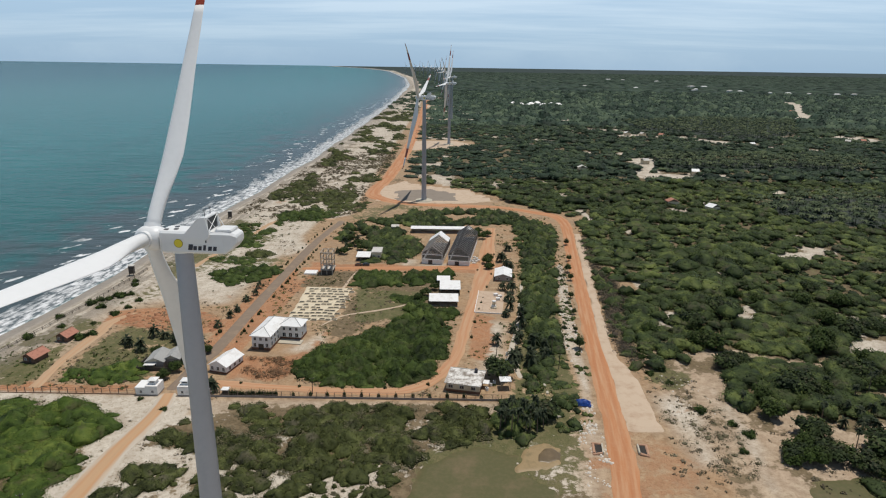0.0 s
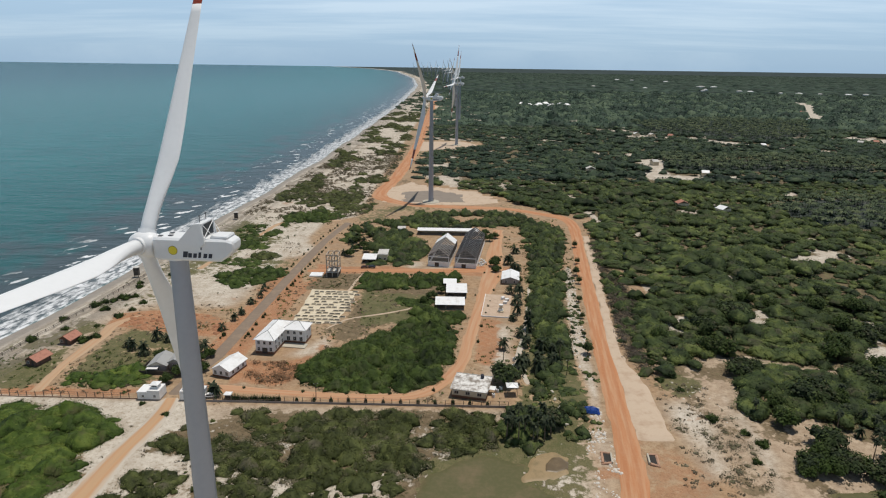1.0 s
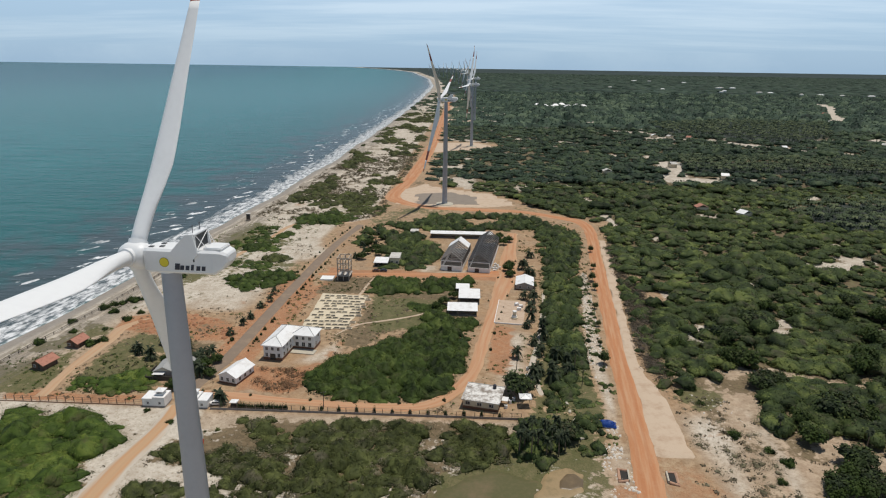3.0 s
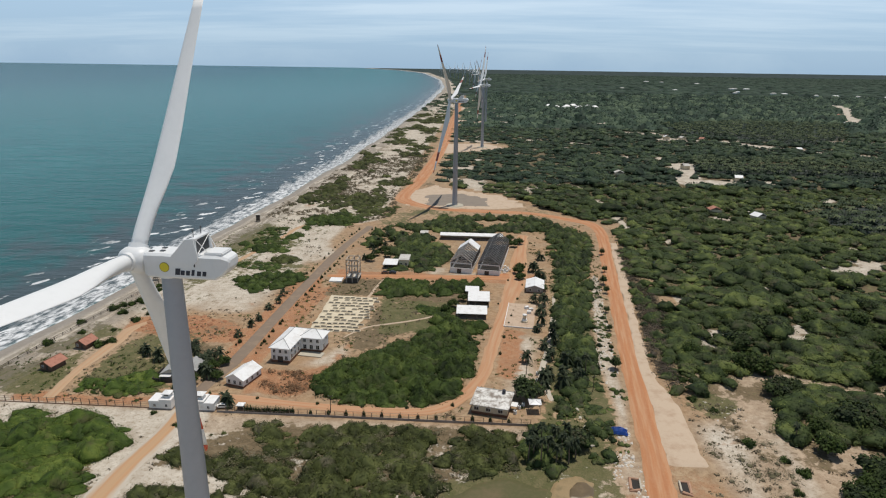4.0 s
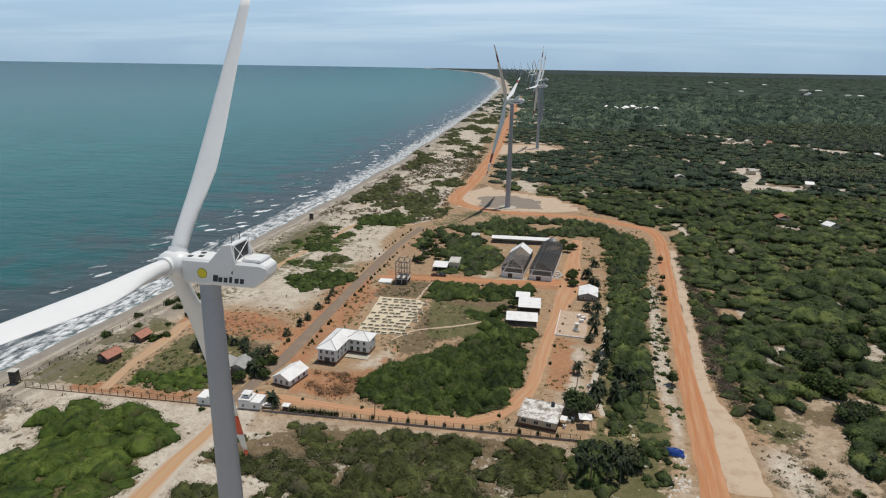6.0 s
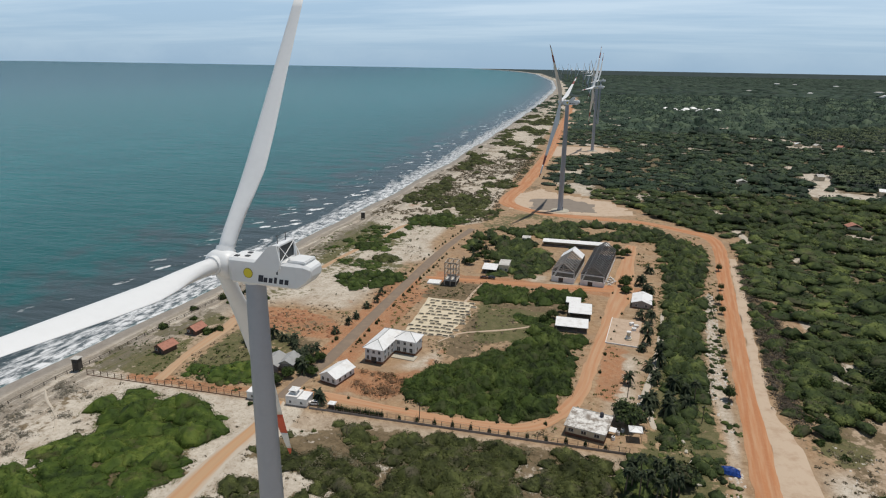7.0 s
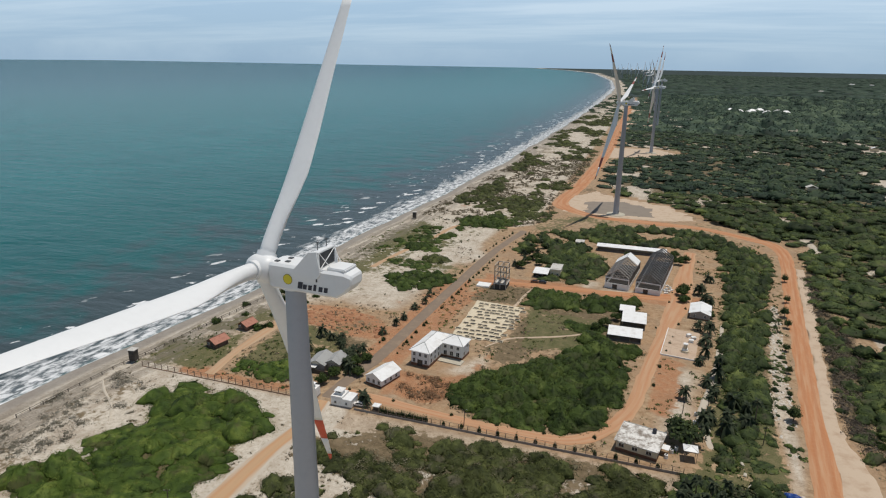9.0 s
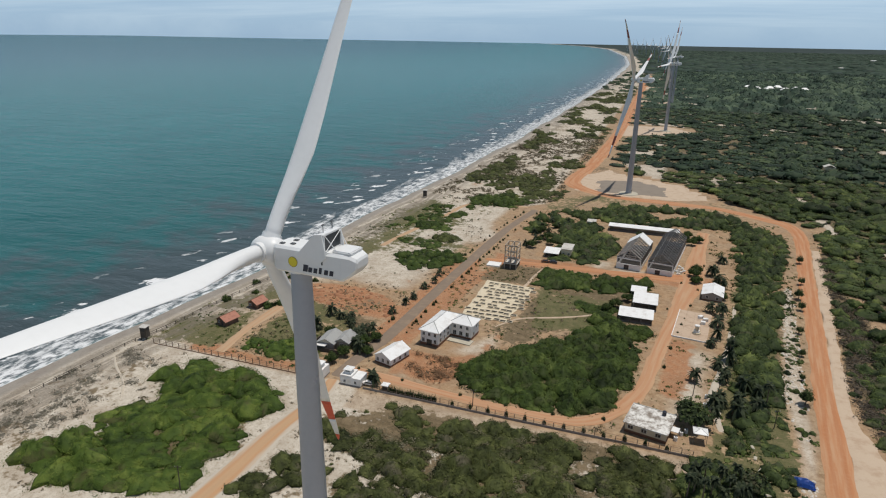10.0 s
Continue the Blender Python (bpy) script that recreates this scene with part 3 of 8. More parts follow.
GREEN_SPOTS = [
    [(-175, 197), (-180, 221), (-156, 214), (-148, 200)],
    [(-174, 245), (-168, 268), (-154, 254), (-158, 243)],
    [(-197, 241), (-175, 235), (-172, 218), (-178, 206)],
    [(-178, 195), (-150, 196), (-143, 210), (-152, 232), (-165, 225), (-172, 210)],
    [(-176, 222), (-158, 230), (-148, 252), (-165, 262)],
]
GREEN_SPOTS += [
    [(-139, 199), (-108, 199), (-106, 224), (-112, 240), (-122, 246), (-136, 249), (-142, 238), (-142, 210)],
    [(-72, 302), (-48, 302), (-30, 300), (-6, 296), (-10, 262), (-40, 256), (-46, 300)],
    [(-158, 330), (-142, 330), (-128, 420), (-150, 450), (-158, 400)],
    [(-150, 296), (-141, 300), (-137, 340), (-143, 352), (-154, 330)],
    [(-134, 352), (-126, 352), (-118, 392), (-126, 400)],
    [(5, 138), (40, 140), (46, 162), (40, 190), (36, 220), (30, 240), (26, 200), (10, 172), (-8, 160), (-8, 138)],
    [(96, 136), (132, 136), (132, 152), (104, 150)],
    [(29, 200), (46, 200), (58, 300), (66, 380), (50, 380), (37, 300)],
    [(30, 240), (52, 240), (52, 200), (48, 172), (34, 170)],
    [(74.8, 208), (82.8, 220), (97, 215.6), (94.7, 204.5), (82, 198)],
]
# broken white rubble between the tree belt and the road, and rough grass west of it
RUBBLE_STRIP = [(65.8, 346), (58.1, 293), (53.4, 258), (48.8, 239), (51, 224), (50.2, 204), (47.6, 186), (46, 172), (49, 168), (52.8, 187), (55, 205), (57, 229), (60.6, 264), (67.2, 319), (69.6, 347)]
BELT_GRASS = [(37.9, 242), (47, 236), (50.5, 224), (49.6, 204), (46.9, 186), (45, 172), (38, 172), (37, 190), (38, 205), (35.5, 216)]
PALE_SPOTS = [
    [(41, 146), (49, 146), (51.5, 160), (52.8, 178), (48, 182), (43, 168)],
    [(12, 211), (24, 208), (31, 262), (22, 264), (14, 240)],
    [(-66, 226), (-54, 226), (-47, 238), (-51, 246), (-58, 236)],
]
PALE_SPOTS += [
    [(-26, 338), (-13, 336), (-13, 352), (-23, 352)],
    [(-16, 333), (20, 331), (22, 346), (-16, 346)],
    [(-90, 200), (-78, 202), (-76, 212), (-70, 201), (-66, 198), (-88, 196)],
    [(93, 217), (99, 212), (100, 194), (101, 172), (98, 155), (95, 136), (86, 136), (90, 156), (94, 172), (94, 194), (93, 206)],
    RUBBLE_STRIP,
    [(72, 196), (84, 200), (90, 190), (88, 168), (84, 150), (74, 156), (74, 178)],
    [(-146, 290), (-131, 322), (-104, 318), (-96, 295), (-100, 274), (-126, 272)],
]
PALE_SPOTS += [
    [(-135, 359), (-120, 379), (-93, 403), (-82, 372), (-90, 352), (-118, 352)],
    [(-157, 473), (-128, 539), (-108, 499), (-122, 465)],
    [(-176, 240), (-160, 262), (-150, 300), (-156, 330), (-172, 300)],
]
SCRUB_LITTER = [
    [(-50, 250), (-30, 256), (-12, 272), (4, 276), (10, 300), (8, 318), (-44, 302)],
    [(-74, 300), (-50, 302), (-44, 328), (-76, 328)],
    [(-59, 254), (-49, 260), (-38, 258), (-32, 248), (-46, 236), (-50, 243)],
    [(-127, 243), (-100, 242), (-100, 230), (-117, 230)],
    [(80, 186), (90, 182), (92, 204), (82, 206)],
    [(26, 196), (48, 196), (62, 300), (40, 300)],
    [(80, 140), (90, 140), (92, 164), (84, 168)],
]
SCRUB_LITTER += [
    [(72, 226), (79, 222), (82, 240), (90, 266), (95, 290), (95, 349), (98, 410), (92, 410), (85, 345), (79, 300), (74, 262)],
    [(-84, 174), (-69, 186), (16, 189), (18, 168), (0, 161), (-10, 152), (-60, 154), (-90, 163)],
    [(-157, 129), (-145, 141), (-145, 155), (-137, 164), (-149, 173), (-146, 186), (-121, 184), (-107, 177), (-104, 149), (-108, 132), (-138, 122)],
    [(-22, 134), (-14, 150), (0, 163), (24, 168), (34, 158), (44, 140), (40, 130)],
    [(-54, 212), (-44, 231), (-24, 251), (-5, 271), (1, 250), (-5, 209), (-30, 201), (-45, 204)],
]
FOREST_EDGE_Y = [120, 150, 165, 180, 205, 222, 243, 267, 290, 308, 329, 349, 398, 430, 470, 500, 530, 567, 577, 587, 611, 648, 700, 775, 828, 847, 894, 905, 940, 960, 1500, 2600]
FOREST_EDGE_X = [90, 90, 90, 90, 82, 80, 82, 88, 93, 93, 91, 92, 96, 100, 97, 62, 44, 27, 4, -14, -30, -42, -41, -33, -23, 15, 40, 46, 44, -38, -38, -42]


UPPER_WOOD = [(88, 268), (82, 244), (79.5, 232), (83, 228), (80.5, 215), (87, 214), (92, 223), (97, 218), (102, 226), (111, 231), (124, 230), (135, 226), (148, 222), (161, 226), (172, 245), (185, 251), (205, 250), (340, 310), (92, 310)]
EDGE_GROVES = [
    [(107, 219), (101, 208), (103, 195), (98, 183), (101, 180), (109, 189), (116, 183), (123, 179), (131, 182), (146, 175), (182, 226), (168, 231), (148, 218), (132, 222), (117, 225)],
    [(125, 160), (138, 167), (160, 180), (150, 150), (122, 142), (116, 143)],
]
PALM_GROVES = [
    [(264, 805), (429, 801), (520, 760), (470, 690), (386, 700), (297, 690), (245, 692)],
    [(354, 1290), (573, 1400), (760, 1360), (600, 1074), (500, 1000), (424, 1065), (355, 1130)],
    [(250, 520), (330, 560), (400, 560), (400, 480), (330, 430), (270, 450)],
]
# pale clearings and tracks in the woodland: x, y, half width
CLEARINGS = [
    [(306, 1056, 21), (340, 1045, 19), (374, 1034, 18), (427, 973, 17), (478, 928, 17)],
    [(247, 776, 15), (226, 700, 13), (218, 650, 13)],
    [(240, 656, 10), (262, 654, 11), (292, 660, 11)],
    [(1164, 2158, 51), (1090, 2017, 48), (1010, 1835, 33), (768, 1356, 21)],
    [(684, 1076, 21), (699, 1017, 22), (682, 965, 19)],
    [(146, 679, 9), (156, 680, 8)],
    [(192, 493, 7), (200, 495, 6)],
]
CLEARINGS += [
    [(-46, 1310, 24), (46, 1305, 22)],
    [(-46, 1720, 28), (44, 1715, 26)],
    [(-52, 2120, 32), (38, 2115, 30)],
    [(218, 518, 6), (226, 527, 6)],
    [(108, 518, 6), (116, 522, 6)],
    [(146, 526, 5), (154, 524, 5)],
    [(1331, 2538, 51), (1480, 2520, 53)],
    [(850, 2437, 48), (1010, 2365, 46)],
    [(520, 1560, 26), (580, 1580, 26)],
    [(175, 234, 5), (184, 238, 7), (196, 236, 5)],
]
CLEARINGS += [
    [(190, 1770, 12), (226, 1712, 14), (272, 1760, 14), (318, 1765, 12)],
    [(420, 1417, 22), (440, 1427, 22)],
    [(130, 423, 4), (138, 427, 4)],
    [(240, 411, 4), (247, 415, 4)],
    [(160, 330, 6), (170, 334, 7)],
    [(210, 368, 7), (222, 372, 7)],
]


def forest_depth(x, y):
    return x - np.interp(y, FOREST_EDGE_Y, FOREST_EDGE_X)


def bare(x, y):
    """Clearings and sandy gaps in the woodland: 0..1."""
    near = np.where(np.asarray(y) < 300, 0.06, np.where(np.asarray(y) < 900, -0.03, 0.0))
    wide = np.clip((fnoise(x, y, 75, 11) - 0.64) * 8, 0, 1) * np.clip((fnoise(x, y, 17, 12) - 0.3) * 4, 0, 1)
    return np.maximum(wide, np.clip((fnoise(x, y, 21, 14) - 0.70 + near) * 12, 0, 1))


def clearing_depth(x, y):
    """How far into a pale clearing of the woodland: positive inside."""
    best = np.full(np.shape(x), -1e9)
    for line in CLEARINGS:
        for (ax, ay, aw), (bx, by, bw) in zip(line, line[1:]):
            ex, ey = bx - ax, by - ay
            t = np.clip(((x - ax) * ex + (y - ay) * ey) / (ex * ex + ey * ey), 0, 1)
            best = np.maximum(best, aw + (bw - aw) * t - np.hypot(x - ax - t * ex, y - ay - t * ey))
    return best


def ground_sheet():
    ax = lambda *seg: np.unique(np.concatenate([np.linspace(a, b, n, endpoint=False) for a, b, n in seg]))  # noqa: E731
    xs = ax((-9000, -2600, 12), (-2600, -600, 20), (-600, -230, 18), (-230, 170, 150), (170, 500, 40), (500, 1600, 44), (1600, 4000, 26), (4000, 16001, 25))
    ys = ax((-4000, -300, 20), (-300, 60, 24), (60, 560, 180), (560, 1000, 50), (1000, 2600, 56), (2600, 6000, 30), (6000, 19401, 24))
    X, Y = np.meshgrid(xs, ys)
    x, y = X.ravel(), Y.ravel()
    land = x - coast(y)
    z = np.clip(land / 14.0, -1, 1) * 0.75 - 0.75
    z = np.where(land < -14, -1.5 + (land + 14) * 0.02, z)
    z = np.maximum(z, -6) + np.where(land > 10, 0.35 * (fnoise(x, y, 26, 3) - 0.5), 0)
    # ponds lie a little lower
    for poly in PONDS:
        z = np.where(inside(x, y, poly) > 0, -0.5, z)
    red, green, litter = np.zeros_like(x), np.zeros_like(x), np.zeros_like(x)
    near = (y < 700) & (x < 260) & (x > -240) & (y > 60)
    for poly in RED_SPOTS:
        red[near] = np.maximum(red[near], np.clip(0.5 + inside(x[near], y[near], poly) / 7, 0, 1.0))
    for poly in BLUSH:
        red[near] = np.maximum(red[near], np.clip(0.3 + inside(x[near], y[near], poly) / 20, 0, 0.52))
    for poly in GREEN_SPOTS:
        green[near] = np.maximum(green[near], np.clip(0.38 + inside(x[near], y[near], poly) / 11, 0, 0.68))
    for poly in SCRUB_LITTER:
        litter[near] = np.maximum(litter[near], np.clip(0.4 + inside(x[near], y[near], poly) / 10, 0, 0.72))
    f = forest_depth(x, y)
    wood = np.clip(f / 14, 0, 1)
    grove = np.max([np.clip(0.3 + inside(x, y, q) / 8, 0, 1) for q in (UPPER_WOOD, *EDGE_GROVES)], axis=0)
    wood = np.where((y < 262) & (x < 220), np.maximum(grove, np.clip((x - 74) / 14, 0, 1) * np.clip((fnoise(x, y, 13, 63) - 0.3) * 3.2, 0, 0.85)), wood)
    litter = np.maximum(litter, wood * (0.8 - 0.75 * bare(x, y)))
    green = np.maximum(green, wood * 0.42 * (1 - bare(x, y)))
    far_wood = np.clip((f - 5) / 15, 0, 1) * np.clip((y - 900) / 500, 0, 1) * (1 - 0.9 * bare(x, y) * (y < 2600))
    cl = np.clip(0.5 + clearing_depth(x, y) / np.maximum(4, y / 120), 0, 1) * (y < 2600)
    groves = np.zeros_like(x)
    for poly in PALM_GROVES:
        groves = np.maximum(groves, np.clip(inside(x, y, poly) / 8, 0, 1))
    far_wood = np.maximum(far_wood, 0.62 * groves * (y > 400))
    litter, green, far_wood = litter * (1 - cl), green * (1 - cl) * (1 - 0.25 * groves), far_wood * (1 - cl)
    far_wood = np.maximum(far_wood, np.clip((land - 45) / 40, 0, 1) * np.clip((y - 2200) / 500, 0, 1))
    # thin grass on the coastal strip
    strip = (land > 14) & (f < 0) & (y > 200) & (x < np.interp(y, (200, 440, 470), (-96, -84, 60)))
    green = np.maximum(green, np.where(strip, np.clip((fnoise(x, y * 0.5, 40, 21) - 0.44) * 2.4, 0, 0.5), 0))
    litter = np.maximum(litter, np.where(strip, 0.12 + 0.42 * fnoise(x, y * 0.5, 38, 31), 0))
    green = np.where(land < 8, 0, green)
    litter = np.where(land < 24, litter * np.clip((land - 12) / 12, 0, 1), litter)
    pale = np.clip((196 - y) / 9, 0, 1) * np.clip((60 - x) / 40, 0, 1) * np.where((x > -84) & (y > 178), 0.5, 1.0) + np.clip(1 - land / 60, 0, 1) + 0.42 * np.clip((x - 68) / 20, 0, 1) * (y < 300) + 0.8 * cl + 0.7 * (f > 10) * np.clip((y - 230) / 60, 0, 1) + np.where(strip, 0.75 * np.clip((y - 270) / 30, 0, 1) * np.clip((np.interp(y, (270, 440, 460, 2600), (-98, -86, -66, -66)) - x) / 8, 0, 1), 0.0)
    dry = (y < 190) & (x < -66) & (land > 12) & near
    litter = np.maximum(litter, np.where(dry, np.clip((fnoise(x, y, 16, 61) - 0.46) * 3.0, 0, 0.42), 0))
    for poly in PALE_SPOTS:
        s = np.clip(0.5 + inside(x[near], y[near], poly) / (4 if poly is RUBBLE_STRIP else 12), 0, 1)
        n1 = fnoise(x[near], y[near], 14, 65)
        pale[near] = np.maximum(pale[near], s * (0.35 + 0.6 * n1))
        green[near] *= 1 - 0.45 * s
        litter[near] *= 1 - 0.5 * s
        red[near] = red[near] * (1 - 0.6 * s) + 0.5 * s * np.clip((fnoise(x[near], y[near] * 2.2, 15, 66) - 0.5) * 5, 0, 1)
    n, k = len(xs), len(ys)
    i = np.arange(n * k).reshape(k, n)
    faces = np.stack([i[:-1, :-1], i[:-1, 1:], i[1:, 1:], i[1:, :-1]], -1).reshape(-1, 4)
    me = raw_mesh("ground", far_away(np.stack([x, y, z], 1)), faces, GROUND, True)
    col = me.attributes.new("zone", "FLOAT_COLOR", "POINT")
    col.data.foreach_set("color", np.stack([red, green, litter, far_wood], 1).astype(np.float32).ravel())
    point_attr(me, "pale", np.clip(pale, 0, 1))
    point_attr(me, "land", land)
    structure("ground", me, "pale sandy ground with red earth, thin grass and leaf litter", "ground")


PONDS = [
    [(-10, 136), (-6, 153), (2, 160), (12, 164.5), (24, 160), (22, 152), (30, 147), (34, 141), (20, 132)],
    [(98, 134), (103, 146), (108, 150.5), (120, 152), (130, 150), (132, 134)],
]


def sea_sheet():
    ys = np.unique(np.concatenate([np.linspace(-4000, 0, 30), np.linspace(0, 700, 150), np.linspace(700, 2600, 80), np.linspace(2600, 19400, 50)]))
    off = np.concatenate([np.linspace(-8, 120, 40), np.linspace(125, 700, 30), np.linspace(720, 4000, 24), np.linspace(4200, 16000, 14)])
    Y, D = np.meshgrid(ys, off, indexing="ij")
    X = coast(Y) - D
    z = np.full(X.size, -0.82) + np.where(D.ravel() < 600, 0.10 * (fnoise(X.ravel() * 1.6, Y.ravel() * 0.5, 17, 41) - 0.5), 0)
    n = len(off)
    i = np.arange(X.size).reshape(len(ys), n)
    faces = np.stack([i[:-1, :-1], i[1:, :-1], i[1:, 1:], i[:-1, 1:]], -1).reshape(-1, 4)
    me = raw_mesh("water", far_away(np.stack([X.ravel(), Y.ravel(), z], 1)), faces[:, ::-1], SEA, True)
    point_attr(me, "shore", D.ravel())
    structure("water", me, "teal sea with dark weed beds and white surf along the beach", "sea")


def strip(name, line, mat, z, label, step=2.5, ragged=0.5):
    p = smooth_line(line, step)
    d = np.gradient(p[:, :2], axis=0)
    d /= np.hypot(d[:, 0], d[:, 1])[:, None]
    nrm = np.stack([d[:, 1], -d[:, 0]], 1)
    us = np.array([-1.0, -0.7, -0.35, 0, 0.35, 0.7, 1.0])
    s = np.arange(len(p)) * step
    vs, at = [], []
    for u in us:
        w = p[:, 2] * u
        if abs(u) == 1:
            w = w + np.sign(u) * ragged * (2 * vnoise(s, s * 0 + 50 * u + len(line), 4.0, 8) - 1)
        crown = z + 0.06 * (1 - u * u) - (0.3 if abs(u) == 1 else 0)
        zz = np.full(len(p), crown)
        zz[[0, -1]] = z - 0.6
        vs.append(np.stack([p[:, 0] + nrm[:, 0] * w, p[:, 1] + nrm[:, 1] * w, zz], 1))
        at.append(np.full(len(p), u))
    V = np.stack(vs, 1)
    n = len(us)
    i = np.arange(V.shape[0] * n).reshape(-1, n)
    faces = np.stack([i[:-1, :-1], i[:-1, 1:], i[1:, 1:], i[1:, :-1]], -1).reshape(-1, 4)[:, ::-1]
    me = raw_mesh(name, V.reshape(-1, 3), faces, mat, True)
    point_attr(me, "across", np.stack(at, 1).ravel())
    run = np.concatenate([[0], np.cumsum(np.hypot(*np.diff(p[:, :2], axis=0).T))])
    point_attr(me, "along", np.repeat(run, n))
    return structure(name, me, label, "road")


def flat_patch(name, poly, mat, z, label, category, cell=1.5, ragged=1.5):
    """A thin sheet with a wavering edge, sunk at its rim."""
    p = np.array(poly, float)
    xs = np.arange(p[:, 0].min() - 2, p[:, 0].max() + 2, cell)
    ys = np.arange(p[:, 1].min() - 2, p[:, 1].max() + 2, cell)
    X, Y = np.meshgrid(xs, ys)
    d = inside(X, Y, poly) + ragged * (2 * fnoise(X, Y, 6, 17) - 1)
    Z = z - np.clip(0.6 - d, 0, 1.5) * 0.5
    n = len(xs)
    i = np.arange(X.size).reshape(-1, n)
    faces = np.stack([i[:-1, :-1], i[:-1, 1:], i[1:, 1:], i[1:, :-1]], -1).reshape(-1, 4)
    keep = (d.ravel()[faces] > -2).any(1)
    me = raw_mesh(name, np.stack([X.ravel(), Y.ravel(), Z.ravel()], 1), faces[keep], mat, True)
    return structure(name, me, label, category)


ground_sheet()
sea_sheet()
strip("road", ROAD_A, RED_ROAD, 0.30, "wide unpaved road of orange-red laterite")
strip("verge", SHOULDER_A, SHOULDER, 0.22, "pale gravel shoulder beside the red road", ragged=1.2)
strip("paved_road", TARMAC_LINE, TARMAC, 0.26, "worn brown-grey tarmac road through the compound", ragged=0.1)
strip("dirt_road", LOOP, LOOP_ROAD, 0.27, "orange dirt road looping through the compound")
strip("dirt_track", CROSS, RED_ROAD, 0.24, "orange dirt track past the hangars")
strip("sand_track", GATE_TRACK, PALE_ROAD, 0.24, "sandy track with orange wheel ruts leading to the gate", ragged=0.9)
strip("sand_track", WEST_TRACK, WEST_ROAD, 0.24, "sandy orange track past the beach huts", ragged=0.7)
strip("sand_track", SHORE_TRACK, WEST_ROAD, 0.24, "tan sand track behind the beach", ragged=0.6)
strip("footpath", [(-54, 251, 0.2), (-46.7, 262.5, 0.7), (-36.8, 268, 0.7), (-25.6, 273.3, 0.6), (-16, 280, 0.6), (-8, 292, 0.15)], SHOULDER, 0.2, "thin pale footpath through dry grass", ragged=0.25)
strip("footpath", [(-52, 298, 0.6), (-50.8, 303.6, 0.7), (-49.5, 316, 0.7), (-47, 330, 0.6)], SHOULDER, 0.2, "thin pale footpath through dry grass", ragged=0.25)
strip("footpath", [(42, 312, 0.6), (39.5, 290, 1.3), (36.5, 268, 1.5), (31.8, 246, 1.4), (28, 226, 1.6), (30, 206, 0.8)], PATH_SAND, 0.2, "pale grey trodden strip between palms and the tree belt", ragged=0.8)
strip("footpath", [(-178, 180, 0.15), (-170, 173, 0.5), (-160, 166, 0.5), (-152, 157, 0.15)], PATH_SAND, 0.2, "thin pale footpath across the sand", ragged=0.3)
flat_patch("turbine_pad", [(-58, 512), (-20, 503), (30, 507), (42, 518), (40, 532), (24, 563), (0, 574), (-20, 584), (-38, 606), (-58, 575)], SHOULDER, 0.2, "pale sand clearing round the turbine", "clearing", 3.0, 5)
flat_patch("gravel_bed", [(-42, 512), (12, 516), (10, 548), (-12, 566), (-44, 556)], GRAVEL, 0.3, "brown-grey gravel hardstanding", "gravel", 2.0, 5)
flat_patch("turbine_pad", [(-46, 826), (-20, 850), (42, 850), (50, 892), (12, 948), (-46, 936)], SHOULDER, 0.2, "pale sand clearing round the turbine", "clearing", 5.0, 5)
for poly in PONDS:
    flat_patch("pond", poly, POND, -0.12, "shallow murky olive pond", "pond", 1.5, 1.5)
flat_patch("mud_pool", [(22.5, 153), (25, 162), (32, 167.5), (36.5, 163.5), (36, 156), (31, 151.5)], worn("tan_mud", (0.30, 0.21, 0.105), (0.15, 0.115, 0.05), 0.22, 0.9, 0.6), 0.26, "tan muddy pool with a dark middle", "pool", 0.6, 2.6)
flat_patch("mud_pool", [(28.0, 156.0), (29.0, 160.2), (31.6, 163.4), (34.4, 163.6), (36.2, 161.0), (35.4, 157.4), (32.0, 155.4)], worn("dark_mud_water", (0.12, 0.085, 0.045), (0.20, 0.14, 0.075), 0.3, 0.9, 0.4), 0.38, "dark brown water in the middle of the muddy pool", "pool", 0.4, 0.7)
for k, (px, py) in enumerate(((2, 1310), (0, 1720), (-8, 2120))):
    flat_patch("turbine_pad", [(px - 55, py - 50), (px + 55, py - 30), (px + 50, py + 40), (px - 55, py + 50)], SHOULDER, 0.2, "pale sand clearing round the turbine", "clearing", 8.0, 8)

# ---- planting ----
def scatter(poly, gap, seed, jitter=0.45):
    rng = np.random.RandomState(seed)
    p = np.array(poly, float)
    X, Y = np.meshgrid(np.arange(p[:, 0].min(), p[:, 0].max(), gap), np.arange(p[:, 1].min(), p[:, 1].max(), gap))
    x = X.ravel() + rng.uniform(-jitter, jitter, X.size) * gap
    y = Y.ravel() + rng.uniform(-jitter, jitter, X.size) * gap
    d = inside(x, y, poly)
    return x[d > 0], y[d > 0], d[d > 0]


_u = np.linspace(0, 2 * math.pi, 7)[:-1]
DOME = np.concatenate([np.stack([np.cos(_u + k * 0.5) * r, np.sin(_u + k * 0.5) * r, np.full(6, h)], 1) for k, (r, h) in enumerate(((0.9, 0.0), (1.0, 0.35), (0.68, 0.75)))] + [np.array([[0, 0, 1.0]])])
_f = []
for _k in range(2):
    for _i in range(6):
        a0, a1, b0, b1 = _k * 6 + _i, _k * 6 + (_i + 1) % 6, _k * 6 + 6 + _i, _k * 6 + 6 + (_i + 1) % 6
        _f += [(a0, a1, b1), (a0, b1, b0)]
_f += [(12 + _i, 12 + (_i + 1) % 6, 18) for _i in range(6)]
DOME_F = np.array(_f)
_u = np.linspace(0, 2 * math.pi, 6)[:-1]
